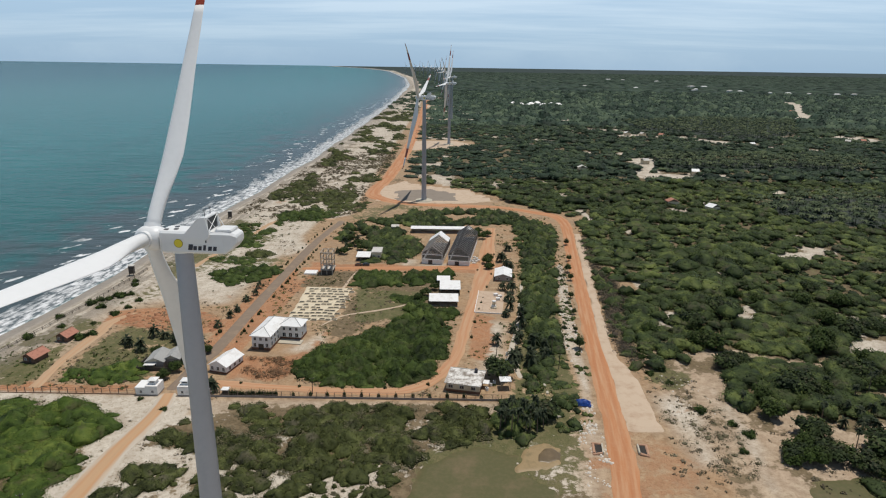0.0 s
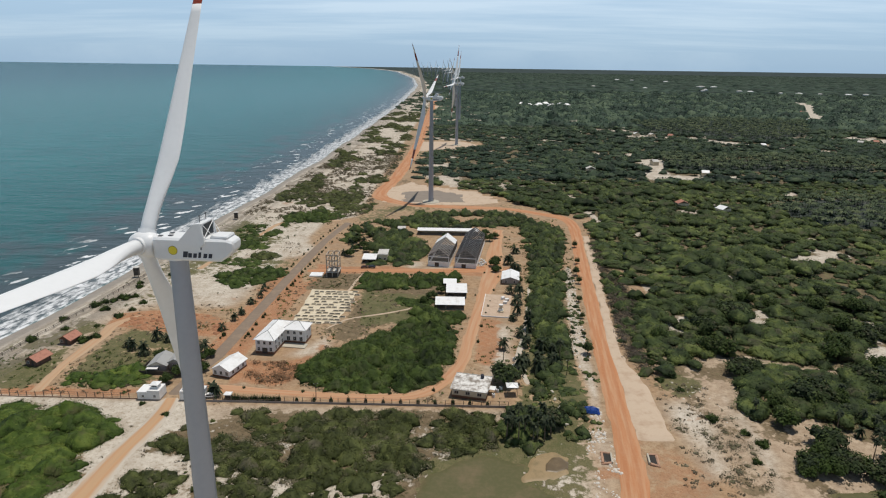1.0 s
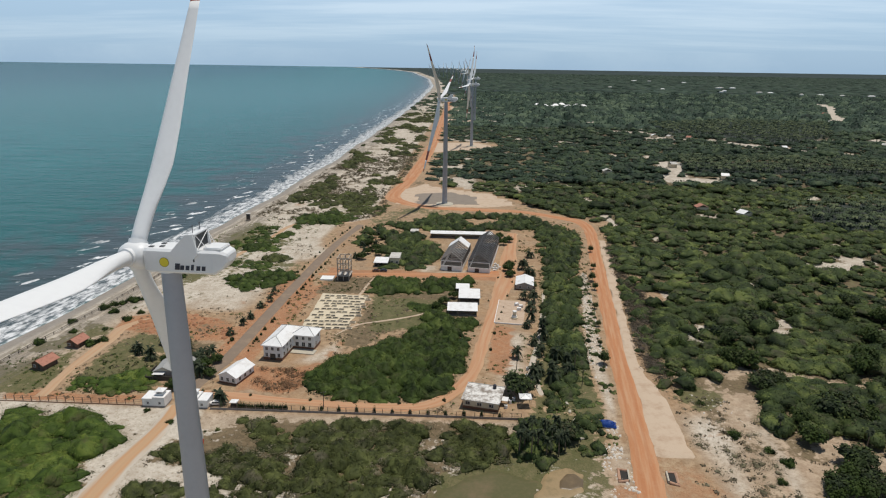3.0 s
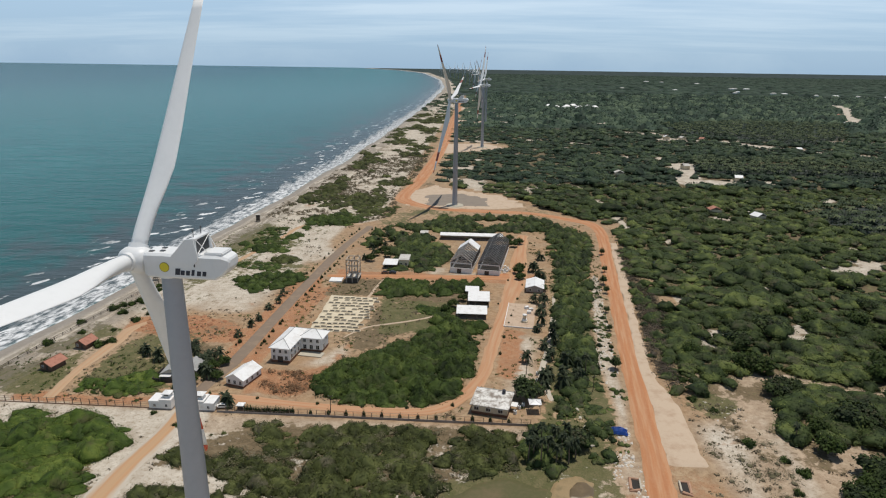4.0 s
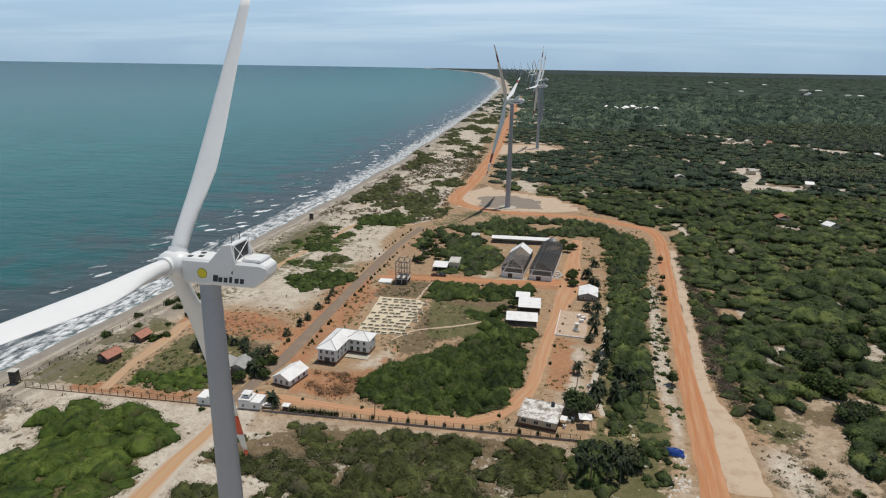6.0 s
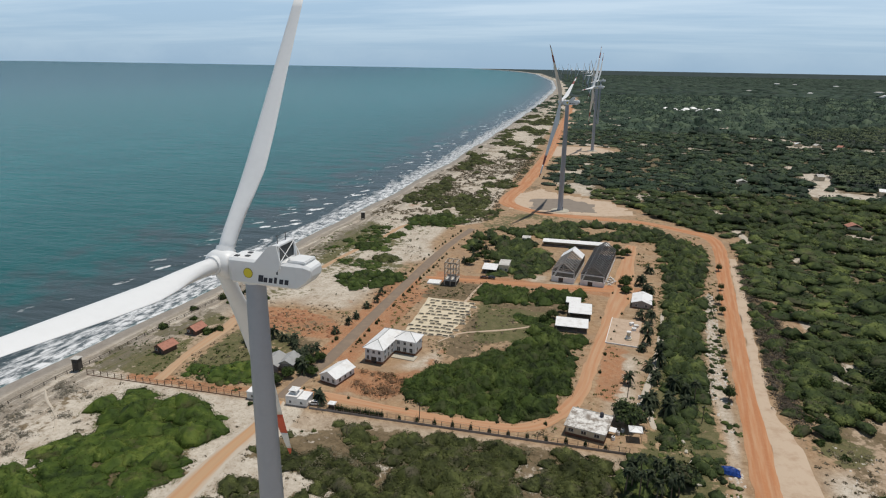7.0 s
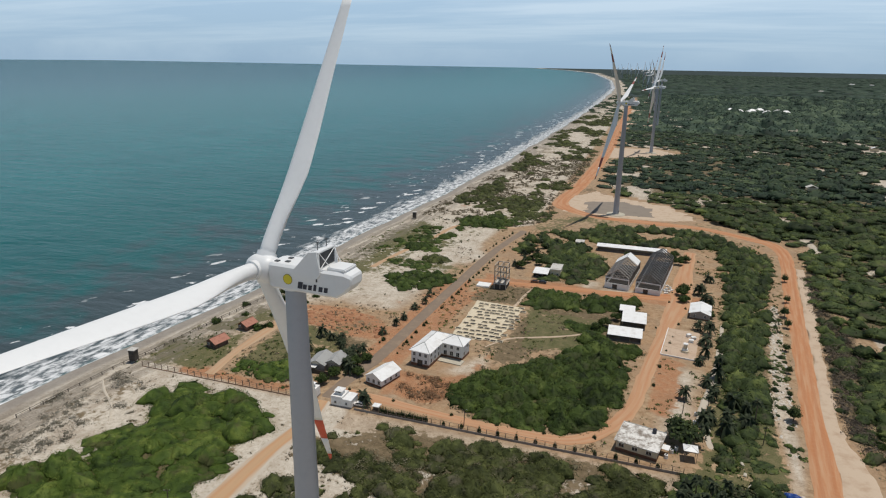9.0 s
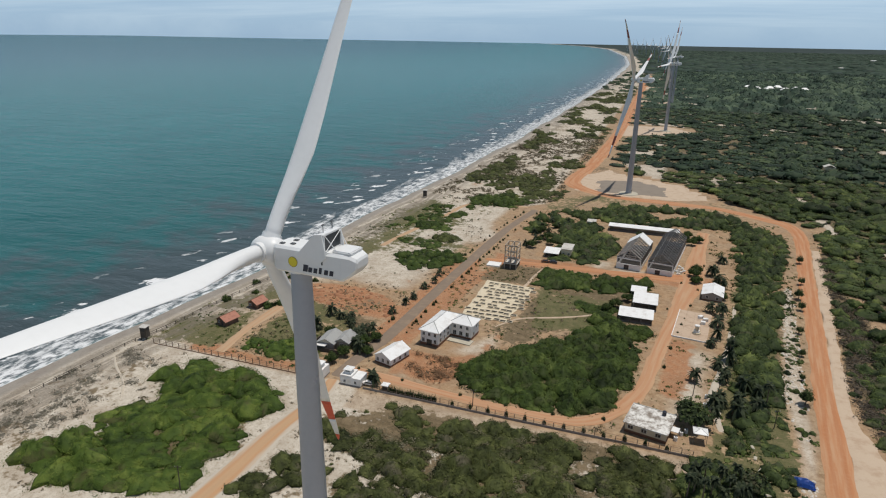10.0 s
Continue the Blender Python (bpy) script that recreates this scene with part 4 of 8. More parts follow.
PEAK = np.concatenate([np.stack([np.cos(_u), np.sin(_u), 0 * _u], 1), np.stack([np.cos(_u + 0.6) * 0.72, np.sin(_u + 0.6) * 0.72, 0 * _u + 0.66], 1), np.array([[0.1, 0, 1.0]])])
PEAK_F = np.array([t for i in range(5) for t in ((i, (i + 1) % 5, 5 + i), ((i + 1) % 5, 5 + (i + 1) % 5, 5 + i), (5 + i, 5 + (i + 1) % 5, 10))])


def foliage(x, y, r, h, tufts, size, seed, base=None, core=0.82, lumps=True, tone=None, low=False):
    """Leafy crowns: each an inner dome, toned darker as inner shade, and many small leaf sprays over it. Gives
    vertices, quads and tones.
    """
    rng = np.random.RandomState(seed)
    n = len(x)
    base = np.zeros(n) if base is None else base
    if tone is None:
        tone = 0.5 * rng.rand(n) + 0.5 * np.clip((fnoise(x, y, 55, 5) - 0.25) * 2, 0, 1)
    # inner dome; its lowered tone puts shade inside the crown
    shape, shape_f = (PEAK, PEAK_F) if low else (DOME, DOME_F)
    nv = len(shape)
    d = shape[None] * (1 + rng.uniform(-0.22, 0.22, (n, nv, 1)))
    v = np.stack([x[:, None] + d[..., 0] * (r * core)[:, None], y[:, None] + d[..., 1] * (r * core)[:, None], base[:, None] + d[..., 2] * (h * core)[:, None]], -1)
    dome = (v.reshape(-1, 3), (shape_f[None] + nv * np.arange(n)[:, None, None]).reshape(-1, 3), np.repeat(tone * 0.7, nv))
    if not tufts:
        return dome, None
    ph = rng.uniform(0, 2 * math.pi, (n, tufts))
    cz = rng.uniform(0.02, 1.0, (n, tufts)) ** 0.8
    sr = np.sqrt(np.maximum(1 - cz * cz, 0))
    lump = 1.0 + (0.16 * np.sin(3 * ph + 6 * tone[:, None]) + 0.14 * np.sin(5 * ph + 9 * cz + 20 * tone[:, None]) if lumps else 0)
    rad = lump * rng.uniform(0.78, 1.08, (n, tufts))
    c = np.stack([x[:, None] + r[:, None] * rad * sr * np.cos(ph), y[:, None] + r[:, None] * rad * sr * np.sin(ph), base[:, None] + h[:, None] * rad * cz], -1).reshape(-1, 3)
    out = np.stack([sr * np.cos(ph), sr * np.sin(ph), cz + 0.35], -1).reshape(-1, 3)
    m = len(c)
    nrm = out + rng.normal(0, 0.38, (m, 3))
    nrm /= np.linalg.norm(nrm, axis=1)[:, None]
    t1 = np.cross(nrm, rng.normal(0, 1, (m, 3)))
    t1 /= np.linalg.norm(t1, axis=1)[:, None]
    t2 = np.cross(nrm, t1)
    s = np.repeat(size if np.ndim(size) else np.full(n, size), tufts) * rng.uniform(0.55, 1.15, m)
    a = t1 * s[:, None]
    b = t2 * (s * rng.uniform(0.5, 0.9, m))[:, None]
    quad = np.stack([c - a * 0.5 - b * 0.3, c + b * 0.55 - a * 0.1 - nrm * 0.12 * s[:, None], c + a * 0.55 + b * 0.1, c - b * 0.5 + a * 0.15 - nrm * 0.1 * s[:, None]], 1)
    return dome, (quad.reshape(-1, 3), np.arange(4 * m).reshape(-1, 4), np.repeat(np.repeat(tone, tufts), 4))


def mesh_of(name, chunks, mat):
    """Joins dome triangles and leaf quads into one mesh."""
    me = bpy.data.meshes.new(name)
    V, T, loops, starts, off, lo = [], [], [], [], 0, 0
    for v, f, t in chunks:
        V.append(v)
        T.append(t)
        loops.append((f + off).ravel())
        starts.append(lo + np.arange(len(f)) * f.shape[1])
        off += len(v)
        lo += f.size
    V, loops, starts = np.concatenate(V).astype(np.float32), np.concatenate(loops).astype(np.int32), np.concatenate(starts).astype(np.int32)
    me.vertices.add(len(V))
    me.vertices.foreach_set("co", V.ravel())
    me.loops.add(len(loops))
    me.loops.foreach_set("vertex_index", loops)
    me.polygons.add(len(starts))
    me.polygons.foreach_set("loop_start", starts)
    me.update(calc_edges=True)
    me.materials.append(mat)
    point_attr(me, "tone", np.concatenate(T))
    return me


def thicket(name, chunks, mat, label, category):
    made = [c for pair in chunks for c in pair if c is not None and len(c[0])]
    return tagged(new(name, mesh_of(name, made, mat)), label, category, "", "stuff")


def leaf_cover(name, x, y, r, h, cell, dens, size, seed, mat, label, category, tone=None, rough=0.5, fine=0.16, lift=0.6, edge=0.45):
    """Crowns grown together: the upper skin of many overlapping clumps, with loose leaf sprays standing off it."""
    rng = np.random.RandomState(seed)
    n = len(x)
    if tone is None:
        tone = np.clip(0.62 * rng.rand(n) + 0.38 * np.clip((fnoise(x, y, 45, 5) - 0.25) * 2, 0, 1), 0, 1)
    x0, y0 = x.min() - r.max() - cell, y.min() - r.max() - cell
    nx, ny = int((x.max() + r.max() - x0) / cell) + 3, int((y.max() + r.max() - y0) / cell) + 3
    gx, gy = x0 + np.arange(nx) * cell, y0 + np.arange(ny) * cell
    Z, T = np.full((ny, nx), -1.0), np.zeros((ny, nx))
    wide, turn = rng.uniform(0.78, 1.28, n), rng.uniform(0, 3.14, n)
    for k in range(n):
        a0, a1 = max(0, int((x[k] - 1.3 * r[k] - x0) / cell)), int((x[k] + 1.3 * r[k] - x0) / cell) + 2
        b0, b1 = max(0, int((y[k] - 1.3 * r[k] - y0) / cell)), int((y[k] + 1.3 * r[k] - y0) / cell) + 2
        dx, dy = gx[a0:a1][None] - x[k], gy[b0:b1][:, None] - y[k]
        c, q = math.cos(turn[k]), math.sin(turn[k])
        u, v = (dx * c + dy * q) * wide[k], (dy * c - dx * q) / wide[k]
        d2 = (u * u + v * v) / (r[k] * r[k]) * (1 + 0.16 * np.sin(3 * np.arctan2(v, u) + k) + 0.12 * np.sin(5 * np.arctan2(v, u) + 2 * k))
        z = h[k] * np.maximum(1 - d2, 0) ** edge - 0.6 * (d2 >= 1)
        w = Z[b0:b1, a0:a1]
        up = z[: w.shape[0], : w.shape[1]] > w
        w[up] = z[: w.shape[0], : w.shape[1]][up]
        T[b0:b1, a0:a1][up] = tone[k]
    GX, GY = np.meshgrid(gx, gy)
    jx, jy = rng.uniform(-0.3, 0.3, GX.shape) * cell, rng.uniform(-0.3, 0.3, GX.shape) * cell
    GX, GY = GX + jx, GY + jy
    soil = -0.3
    hz = np.where(Z > 0.05, Z * (1 - fine * rng.rand(*Z.shape)) + 2.2 * fine * cell * (fnoise(GX, GY, cell * 4.5, seed) - 0.45) * np.clip(Z, 0, 1.5) * 2.2, soil)
    i = np.arange(nx * ny).reshape(ny, nx)
    faces = np.stack([i[:-1, :-1], i[:-1, 1:], i[1:, 1:], i[1:, :-1]], -1).reshape(-1, 4)
    faces = faces[(Z.ravel()[faces] > 0.05).any(1)]
    used, back = np.unique(faces, return_inverse=True)
    pts = np.stack([GX.ravel(), GY.ravel(), hz.ravel()], 1)
    skin = (pts[used], back.reshape(-1, 4), T.ravel()[used])
    # sprays on the skin
    cells = faces[(Z.ravel()[faces] > 0.15).sum(1) > 2]
    area = np.linalg.norm(np.cross(pts[cells[:, 2]] - pts[cells[:, 0]], pts[cells[:, 3]] - pts[cells[:, 1]]), axis=1) * 0.5
    total = np.cumsum(area)
    m = int(total[-1] * dens * 0.62)
    pick = cells[np.minimum(np.searchsorted(total, rng.rand(m) * total[-1]), len(cells) - 1)]
    a, b = rng.rand(m, 1), rng.rand(m, 1)
    p00, p10, p11, p01 = (pts[pick[:, q]] for q in range(4))
    c = p00 * (1 - a) * (1 - b) + p10 * a * (1 - b) + p11 * a * b + p01 * (1 - a) * b
    nrm = np.cross(p10 - p01, p11 - p00)
    nrm *= np.sign(nrm[:, 2:3])
    nrm /= np.linalg.norm(nrm, axis=1)[:, None]
    c = c + nrm * rng.uniform(-0.1, lift, (m, 1)) * size
    nrm = nrm + rng.normal(0, rough, (m, 3))
    nrm /= np.linalg.norm(nrm, axis=1)[:, None]
    t1 = np.cross(nrm, rng.normal(0, 1, (m, 3)))
    t1 /= np.linalg.norm(t1, axis=1)[:, None]
    t2 = np.cross(nrm, t1)
    s = size * rng.uniform(0.5, 1.2, (m, 1))
    a, b = t1 * s, t2 * s * rng.uniform(0.4, 0.8, (m, 1))
    quad = np.stack([c - a * 0.5 - b * 0.3, c + b * 0.55 - a * 0.1 - nrm * 0.1 * s, c + a * 0.55 + b * 0.1, c - b * 0.5 + a * 0.15 - nrm * 0.1 * s], 1)
    spray = (quad.reshape(-1, 3), np.arange(4 * m).reshape(-1, 4), np.repeat(np.clip(T.ravel()[pick[:, 0]] + rng.uniform(-0.2, 0.2, m), 0, 1), 4))
    me = mesh_of(name, [skin, spray], mat)
    return tagged(new(name, me), label, category, "", "stuff")


def umbrellas(name, x, y, r, h, base, seg, dens, size, seed, mat, label, category, tone, rough=0.42, lump=2.4, core=0.92, lift=0.5, dome=(2.6, 0.75)):
    """Crowns like low umbrellas that overlap: a lumpy roof with an open shaded underside, a thin stem, loose leaf sprays."""
    rng = np.random.RandomState(seed)
    n = len(x)
    turn, wide = rng.uniform(0, 6.28, n), rng.uniform(0.80, 1.25, n)
    p1, p2 = rng.uniform(0, 6.28, n), rng.uniform(0, 6.28, n)

    def roof(k, rho, ang):
        """Points of the crowns k at the share rho of their radius."""
        out = 1 + 0.17 * np.sin(3 * ang + p1[k]) + 0.13 * np.sin(5 * ang + p2[k]) + 0.08 * np.sin(9 * ang + p1[k] + p2[k])
        u, v = rho * out * np.cos(ang) * wide[k] * r[k], rho * out * np.sin(ang) / wide[k] * r[k]
        c, q = np.cos(turn[k]), np.sin(turn[k])
        px, py = x[k] + u * c - v * q, y[k] + u * q + v * c
        rise = np.maximum(1 - np.minimum(rho, 1.0) ** dome[0], 0) ** dome[1] * (0.30 + 1.4 * fnoise(px, py, lump, seed))
        return np.stack([px, py, base[k] + h[k] * rise], -1)

    rhos = (0.34, 0.64, 0.86, 1.0)
    ang = np.linspace(0, 6.2832, seg, endpoint=False)[None] + np.zeros((n, 1))
    k = np.arange(n)[:, None] + np.zeros((1, seg), int)
    rows = [roof(np.arange(n)[:, None], np.zeros((n, 1)), np.zeros((n, 1)))]
    for rho in rhos:
        rows.append(roof(k, rho * (1 + rng.uniform(-0.09, 0.09, (n, seg))), ang + rng.uniform(-0.12, 0.12, (n, seg))))
    rows[-1][..., 2] -= 0.1 * h[:, None]
    under = rows[0].copy()
    under[:, 0, 2] = base + 0.15 * h
    rows.append(under)
    V = np.concatenate(rows, 1)
    mid = np.stack([x, y, base], 1)[:, None]
    V = mid + (V - mid) * core
    nv, last = 2 + 4 * seg, 1 + 4 * seg
    F = []
    for i in range(seg):
        j = (i + 1) % seg
        F.append((0, 1 + i, 1 + j))
        for q in range(3):
            p = 1 + q * seg
            F += [(p + i, p + seg + i, p + seg + j), (p + i, p + seg + j, p + j)]
        F.append((1 + 3 * seg + j, 1 + 3 * seg + i, last))
    F = (np.array(F)[None] + nv * np.arange(n)[:, None, None]).reshape(-1, 3)
    patchy = lambda px, py, t: np.clip(0.42 * t + 1.25 * (fnoise(px, py, 1.3 * lump, seed + 40) - 0.24), 0, 1)  # noqa: E731
    # skin toned a little below the sprays, as the shade beneath them
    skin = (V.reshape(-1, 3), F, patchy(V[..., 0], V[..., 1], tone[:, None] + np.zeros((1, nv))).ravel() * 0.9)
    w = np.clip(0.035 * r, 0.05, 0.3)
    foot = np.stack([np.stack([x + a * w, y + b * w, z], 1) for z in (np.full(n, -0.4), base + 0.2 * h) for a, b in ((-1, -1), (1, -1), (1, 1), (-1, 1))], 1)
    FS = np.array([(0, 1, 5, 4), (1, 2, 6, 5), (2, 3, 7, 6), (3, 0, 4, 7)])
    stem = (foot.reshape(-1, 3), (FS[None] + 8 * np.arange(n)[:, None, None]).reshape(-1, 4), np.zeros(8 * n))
    cnt = rng.poisson(dens * 3.14 * r * r)
    k = np.repeat(np.arange(n), cnt)
    m = len(k)
    rho, a = np.sqrt(rng.rand(m)) * 1.1, rng.uniform(0, 6.28, m)
    c = roof(k, rho, a)
    d = a + turn[k]
    tilt = rho ** 2 * np.clip(1.6 * h[k] / r[k], 0.3, 1.4)
    nrm = np.stack([np.cos(d) * tilt, np.sin(d) * tilt, np.full(m, 0.95)], 1)
    nrm /= np.linalg.norm(nrm, axis=1)[:, None]
    c = c + nrm * rng.uniform(-0.1, lift, (m, 1)) * size
    nrm = nrm + rng.normal(0, rough, (m, 3))
    nrm /= np.linalg.norm(nrm, axis=1)[:, None]
    t1 = np.cross(nrm, rng.normal(0, 1, (m, 3)))
    t1 /= np.linalg.norm(t1, axis=1)[:, None]
    t2 = np.cross(nrm, t1)
    s = size * rng.uniform(0.5, 1.25, (m, 1))
    a, b = t1 * s, t2 * s * rng.uniform(0.4, 0.8, (m, 1))
    leaf = np.stack([c - a * 0.5 - b * 0.4, c + a * 0.6 + b * 0.05, c - a * 0.15 + b * 0.75 - nrm * 0.08 * s], 1)
    spray = (leaf.reshape(-1, 3), np.arange(3 * m).reshape(-1, 3), np.repeat(np.clip(patchy(c[:, 0], c[:, 1], tone[k]) + rng.uniform(-0.13, 0.13, m), 0, 1), 3))
    return tagged(new(name, mesh_of(name, [skin, stem, spray], mat)), label, category, "", "stuff")


def scrub(name, poly, gap, r, h, seed, label, mat=LEAF, dens=5.0, size=0.5, thin=0.0, edge=3.0, patch=14, along=1.0):
    """A thicket of low bushes grown into one another, thinning out towards its edge."""
    rng = np.random.RandomState(seed + 500)
    x, y, d = scatter(poly, gap * 0.92, seed, 0.6)
    keep = (fnoise(x, y * along, patch, seed) > thin) & (rng.rand(len(x)) > 0.06) & (d + 2.5 * (fnoise(x, y, 7, seed + 9) - 0.4) * edge > 0)
    x, y, d = x[keep], y[keep], d[keep]
    k = np.clip(0.5 + 0.5 * d / edge, 0, 1)
    rr = (r[0] * 0.5 + (r[1] * 1.35 - r[0] * 0.5) * rng.rand(len(x)) ** 1.9) * (0.6 + 0.4 * k)
    tall = (h[0] + (h[1] - h[0]) * np.clip(2.2 * fnoise(x, y, 11, seed + 3) - 0.55, 0, 1)) * k * rng.uniform(0.6, 1.5, len(x)) * np.clip(rr / r[1] + 0.3, 0.45, 1.5)
    tall = np.minimum(tall, 0.85 * rr + 0.25)
    tone = np.clip(0.55 * rng.rand(len(x)) + 0.75 * np.clip((fnoise(x, y, 10, seed + 5) - 0.28) * 2.2, 0, 1) - 0.12, 0, 1)
    twiggy = mat in (TWIGS, GREY_TWIGS, EDGE_TWIGS, BROWN_BRUSH)
    return umbrellas(name, x, y, rr * 1.12, tall * (0.75 if twiggy else 0.9), tall * 0.08, 9 if rr.mean() < 2.2 else 11, dens * (0.6 if twiggy else 0.75), size if twiggy else size * 0.8, seed, mat, label, "bushes", tone, 0.42, max(1.3, 0.85 * r[0]), 0.4 if twiggy else 0.92, 0.6, (1.8, 0.9))


def woodland():
    rng = np.random.RandomState(77)
    label = "dense green thorn woodland of umbrella crowns with small sandy gaps"
    # y range, spacing, radius, height, segments, sprays a square metre, spray size
    bands = (
        (140, 300, 5.2, (2.0, 7.2), (1.2, 3.4), 11, 3.8, 0.57, WOOD_LEAF),
        (300, 620, 6.6, (2.4, 8.4), (1.4, 4.0), 9, 0.95, 0.95, WOOD_LEAF),
        (620, 1200, 10.0, (3.6, 11.0), (1.8, 5.0), 8, 0.11, 2.4, MID_HAZE_LEAF),
    )
    for k, (y0, y1, gap, r, h, seg, dens, size, mat) in enumerate(bands):
        poly = [(-70, y0), (0.80 * y0 + 40, y0), (0.80 * y1 + 40, y1), (-70, y1)]
        x, y, _ = scatter(poly, gap, 90 + k, 0.6)
        f = forest_depth(x, y)
        ok = (f > 0) & (rng.rand(len(x)) > bare(x, y) * 1.15 * ((x > 118) | (y > 270))) & (rng.rand(len(x)) > 0.06) & (clearing_depth(x, y) < y / 130 * rng.normal(0, 1, len(x)))
        if k == 0:
            c = sum((inside(x, y, p) > 1.0) & (rng.rand(len(x)) > 0.05) for p in EDGE_GROVES) > 0
            ok = (ok & (inside(x, y, UPPER_WOOD) > 1.0)) | c
        for p in PALM_GROVES:
            ok &= inside(x, y, p) < 2
        x, y, f = x[ok], y[ok], f[ok]
        g = fnoise(x, y, 40, 91)
        rr = (r[0] + (r[1] - r[0]) * rng.rand(len(x)) ** 1.5) * (0.75 + 0.5 * g)
        hh = (h[0] + (h[1] - h[0]) * rng.rand(len(x))) * (0.5 + 0.9 * g) * np.clip(rr / r[1] + 0.4, 0, 1.2)
        hh = hh * np.where((x < 110) & (y > 560), 0.55, 1.0)
        rr = np.where(y < 185, np.minimum(rr, 4.4), rr)
        base = hh * rng.uniform(0.15, 0.75, len(x))
        tone = np.clip(0.75 * rng.rand(len(x)) ** 1.2 + 0.5 * np.clip((fnoise(x, y, 30, 5) - 0.3) * 2, 0, 1) - 0.02 + 0.9 * (fnoise(x, y, 105, 7) - 0.48), 0, 1)
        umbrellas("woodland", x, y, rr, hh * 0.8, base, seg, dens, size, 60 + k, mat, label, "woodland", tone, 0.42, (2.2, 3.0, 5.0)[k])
        # low undergrowth between the crowns, its tone lowered to paint the shade there
        j = rng.rand(len(x)) < 0.7
        xu, yu = x[j] + rng.uniform(-0.5, 0.5, j.sum()) * gap, y[j] + rng.uniform(-0.5, 0.5, j.sum()) * gap
        ru = rng.uniform(0.2, 0.5, len(xu)) * gap
        thicket("undergrowth", [foliage(xu, yu, ru, ru * rng.uniform(0.3, 0.6, len(xu)), (14, 8, 0)[k], size, 160 + k, None, 0.9, True, 0.4 * rng.rand(len(xu)), k == 2)], mat, "green undergrowth, toned down for the shade between the woodland crowns", "undergrowth")
    x, y, _ = scatter([(-70, 1200), (1000, 1200), (2160, 2650), (-70, 2650)], 17.0, 93)
    f = forest_depth(x, y)
    ok = (f > 0) & (rng.rand(len(x)) > bare(x, y) * 1.15) & (rng.rand(len(x)) > 0.14) & (clearing_depth(x, y) < y / 130 * rng.normal(0, 1, len(x)))
    for p in PALM_GROVES:
        ok &= inside(x, y, p) < 2
    x, y = x[ok], y[ok]
    g = fnoise(x, y, 40, 91)
    rr = rng.uniform(6, 14, len(x)) * (0.72 + 0.6 * g)
    hh = rng.uniform(4, 15, len(x)) * (0.4 + 1.0 * g) * np.clip(rr / 14 + 0.35, 0, 1.2)
    hh = hh * np.clip(0.35 + (x - 60) / 160, 0.35, 1.0)
    leaf_cover("woodland", x, y, rr, hh, 5.0, 0.07, 4.6, 63, FAR_HAZE_LEAF, label, "woodland", np.clip(0.75 * rng.rand(len(x)) ** 1.2 + 0.5 * np.clip((fnoise(x, y, 30, 5) - 0.3) * 2, 0, 1) - 0.02, 0, 1), 0.45, 0.16, 0.45)
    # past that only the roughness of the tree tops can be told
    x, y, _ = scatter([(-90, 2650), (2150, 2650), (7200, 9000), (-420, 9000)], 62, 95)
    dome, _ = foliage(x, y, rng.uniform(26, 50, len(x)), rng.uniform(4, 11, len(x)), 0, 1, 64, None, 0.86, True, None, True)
    thicket("woodland", [((far_away(dome[0]), *dome[1:]), None)], FAR_HAZE_LEAF, "distant woodland reaching the horizon, haze put into its blue-green leaves", "woodland")


def palm_groves():
    """Far plantations of coconut palms: star crowns on thin trunks."""
    rng = np.random.RandomState(8)
    V, T = [], []
    for poly in PALM_GROVES:
        x, y, _ = scatter(poly, 8.5 if poly[0][1] > 1000 else 6.6, 33, 0.95)
        n = len(x)
        h = rng.uniform(6, 10, n) if poly[0][1] > 620 else rng.uniform(4.5, 8, n)
        tone = rng.rand(n)
        for _ in range(11):
            a = rng.uniform(0, 6.28, n)
            ln = rng.uniform(2.6, 4.4, n)
            dx, dy = np.cos(a), np.sin(a)
            top = np.stack([x, y, h], 1)
            mid = top + np.stack([dx * ln * 0.55 - dy * 0.8, dy * ln * 0.55 + dx * 0.8, 0.7 + 0 * h], 1)
            mid2 = top + np.stack([dx * ln * 0.55 + dy * 0.8, dy * ln * 0.55 - dx * 0.8, 0.7 + 0 * h], 1)
            tip = top + np.stack([dx * ln, dy * ln, -0.9 + 0 * h], 1)
            V.append(np.stack([top, mid, tip, mid2], 1).reshape(-1, 3))
            T.append(np.repeat(tone, 4))
        j = rng.rand(n) < 0.75
        ru = rng.uniform(1.6, 3.8, j.sum())
        thicket("undergrowth", [foliage(x[j] + rng.normal(0, 3, j.sum()), y[j] + rng.normal(0, 3, j.sum()), ru, ru * 0.5, 0, 1, 71, None, 0.95, True, None, True)], MID_HAZE_LEAF, "low green undergrowth between palms", "undergrowth")
        w = 0.16
        V.append(np.stack([np.stack([x - w, y, 0 * h], 1), np.stack([x + w, y, 0 * h], 1), np.stack([x + w * 0.6, y, h], 1), np.stack([x - w * 0.6, y, h], 1)], 1).reshape(-1, 3))
        T.append(np.zeros(4 * n))
    V, T = np.concatenate(V), np.concatenate(T)
    me = raw_mesh("palm_grove", V, np.arange(len(V)).reshape(-1, 4), GROVE_LEAF)
    point_attr(me, "tone", T)
    tagged(new("palm_grove", me), "far plantation of coconut palms over pale ground", "palm grove", "", "stuff")


palm_groves()
woodland()
GREY_OLIVE = "tangled olive green scrub with grey dry twigs"
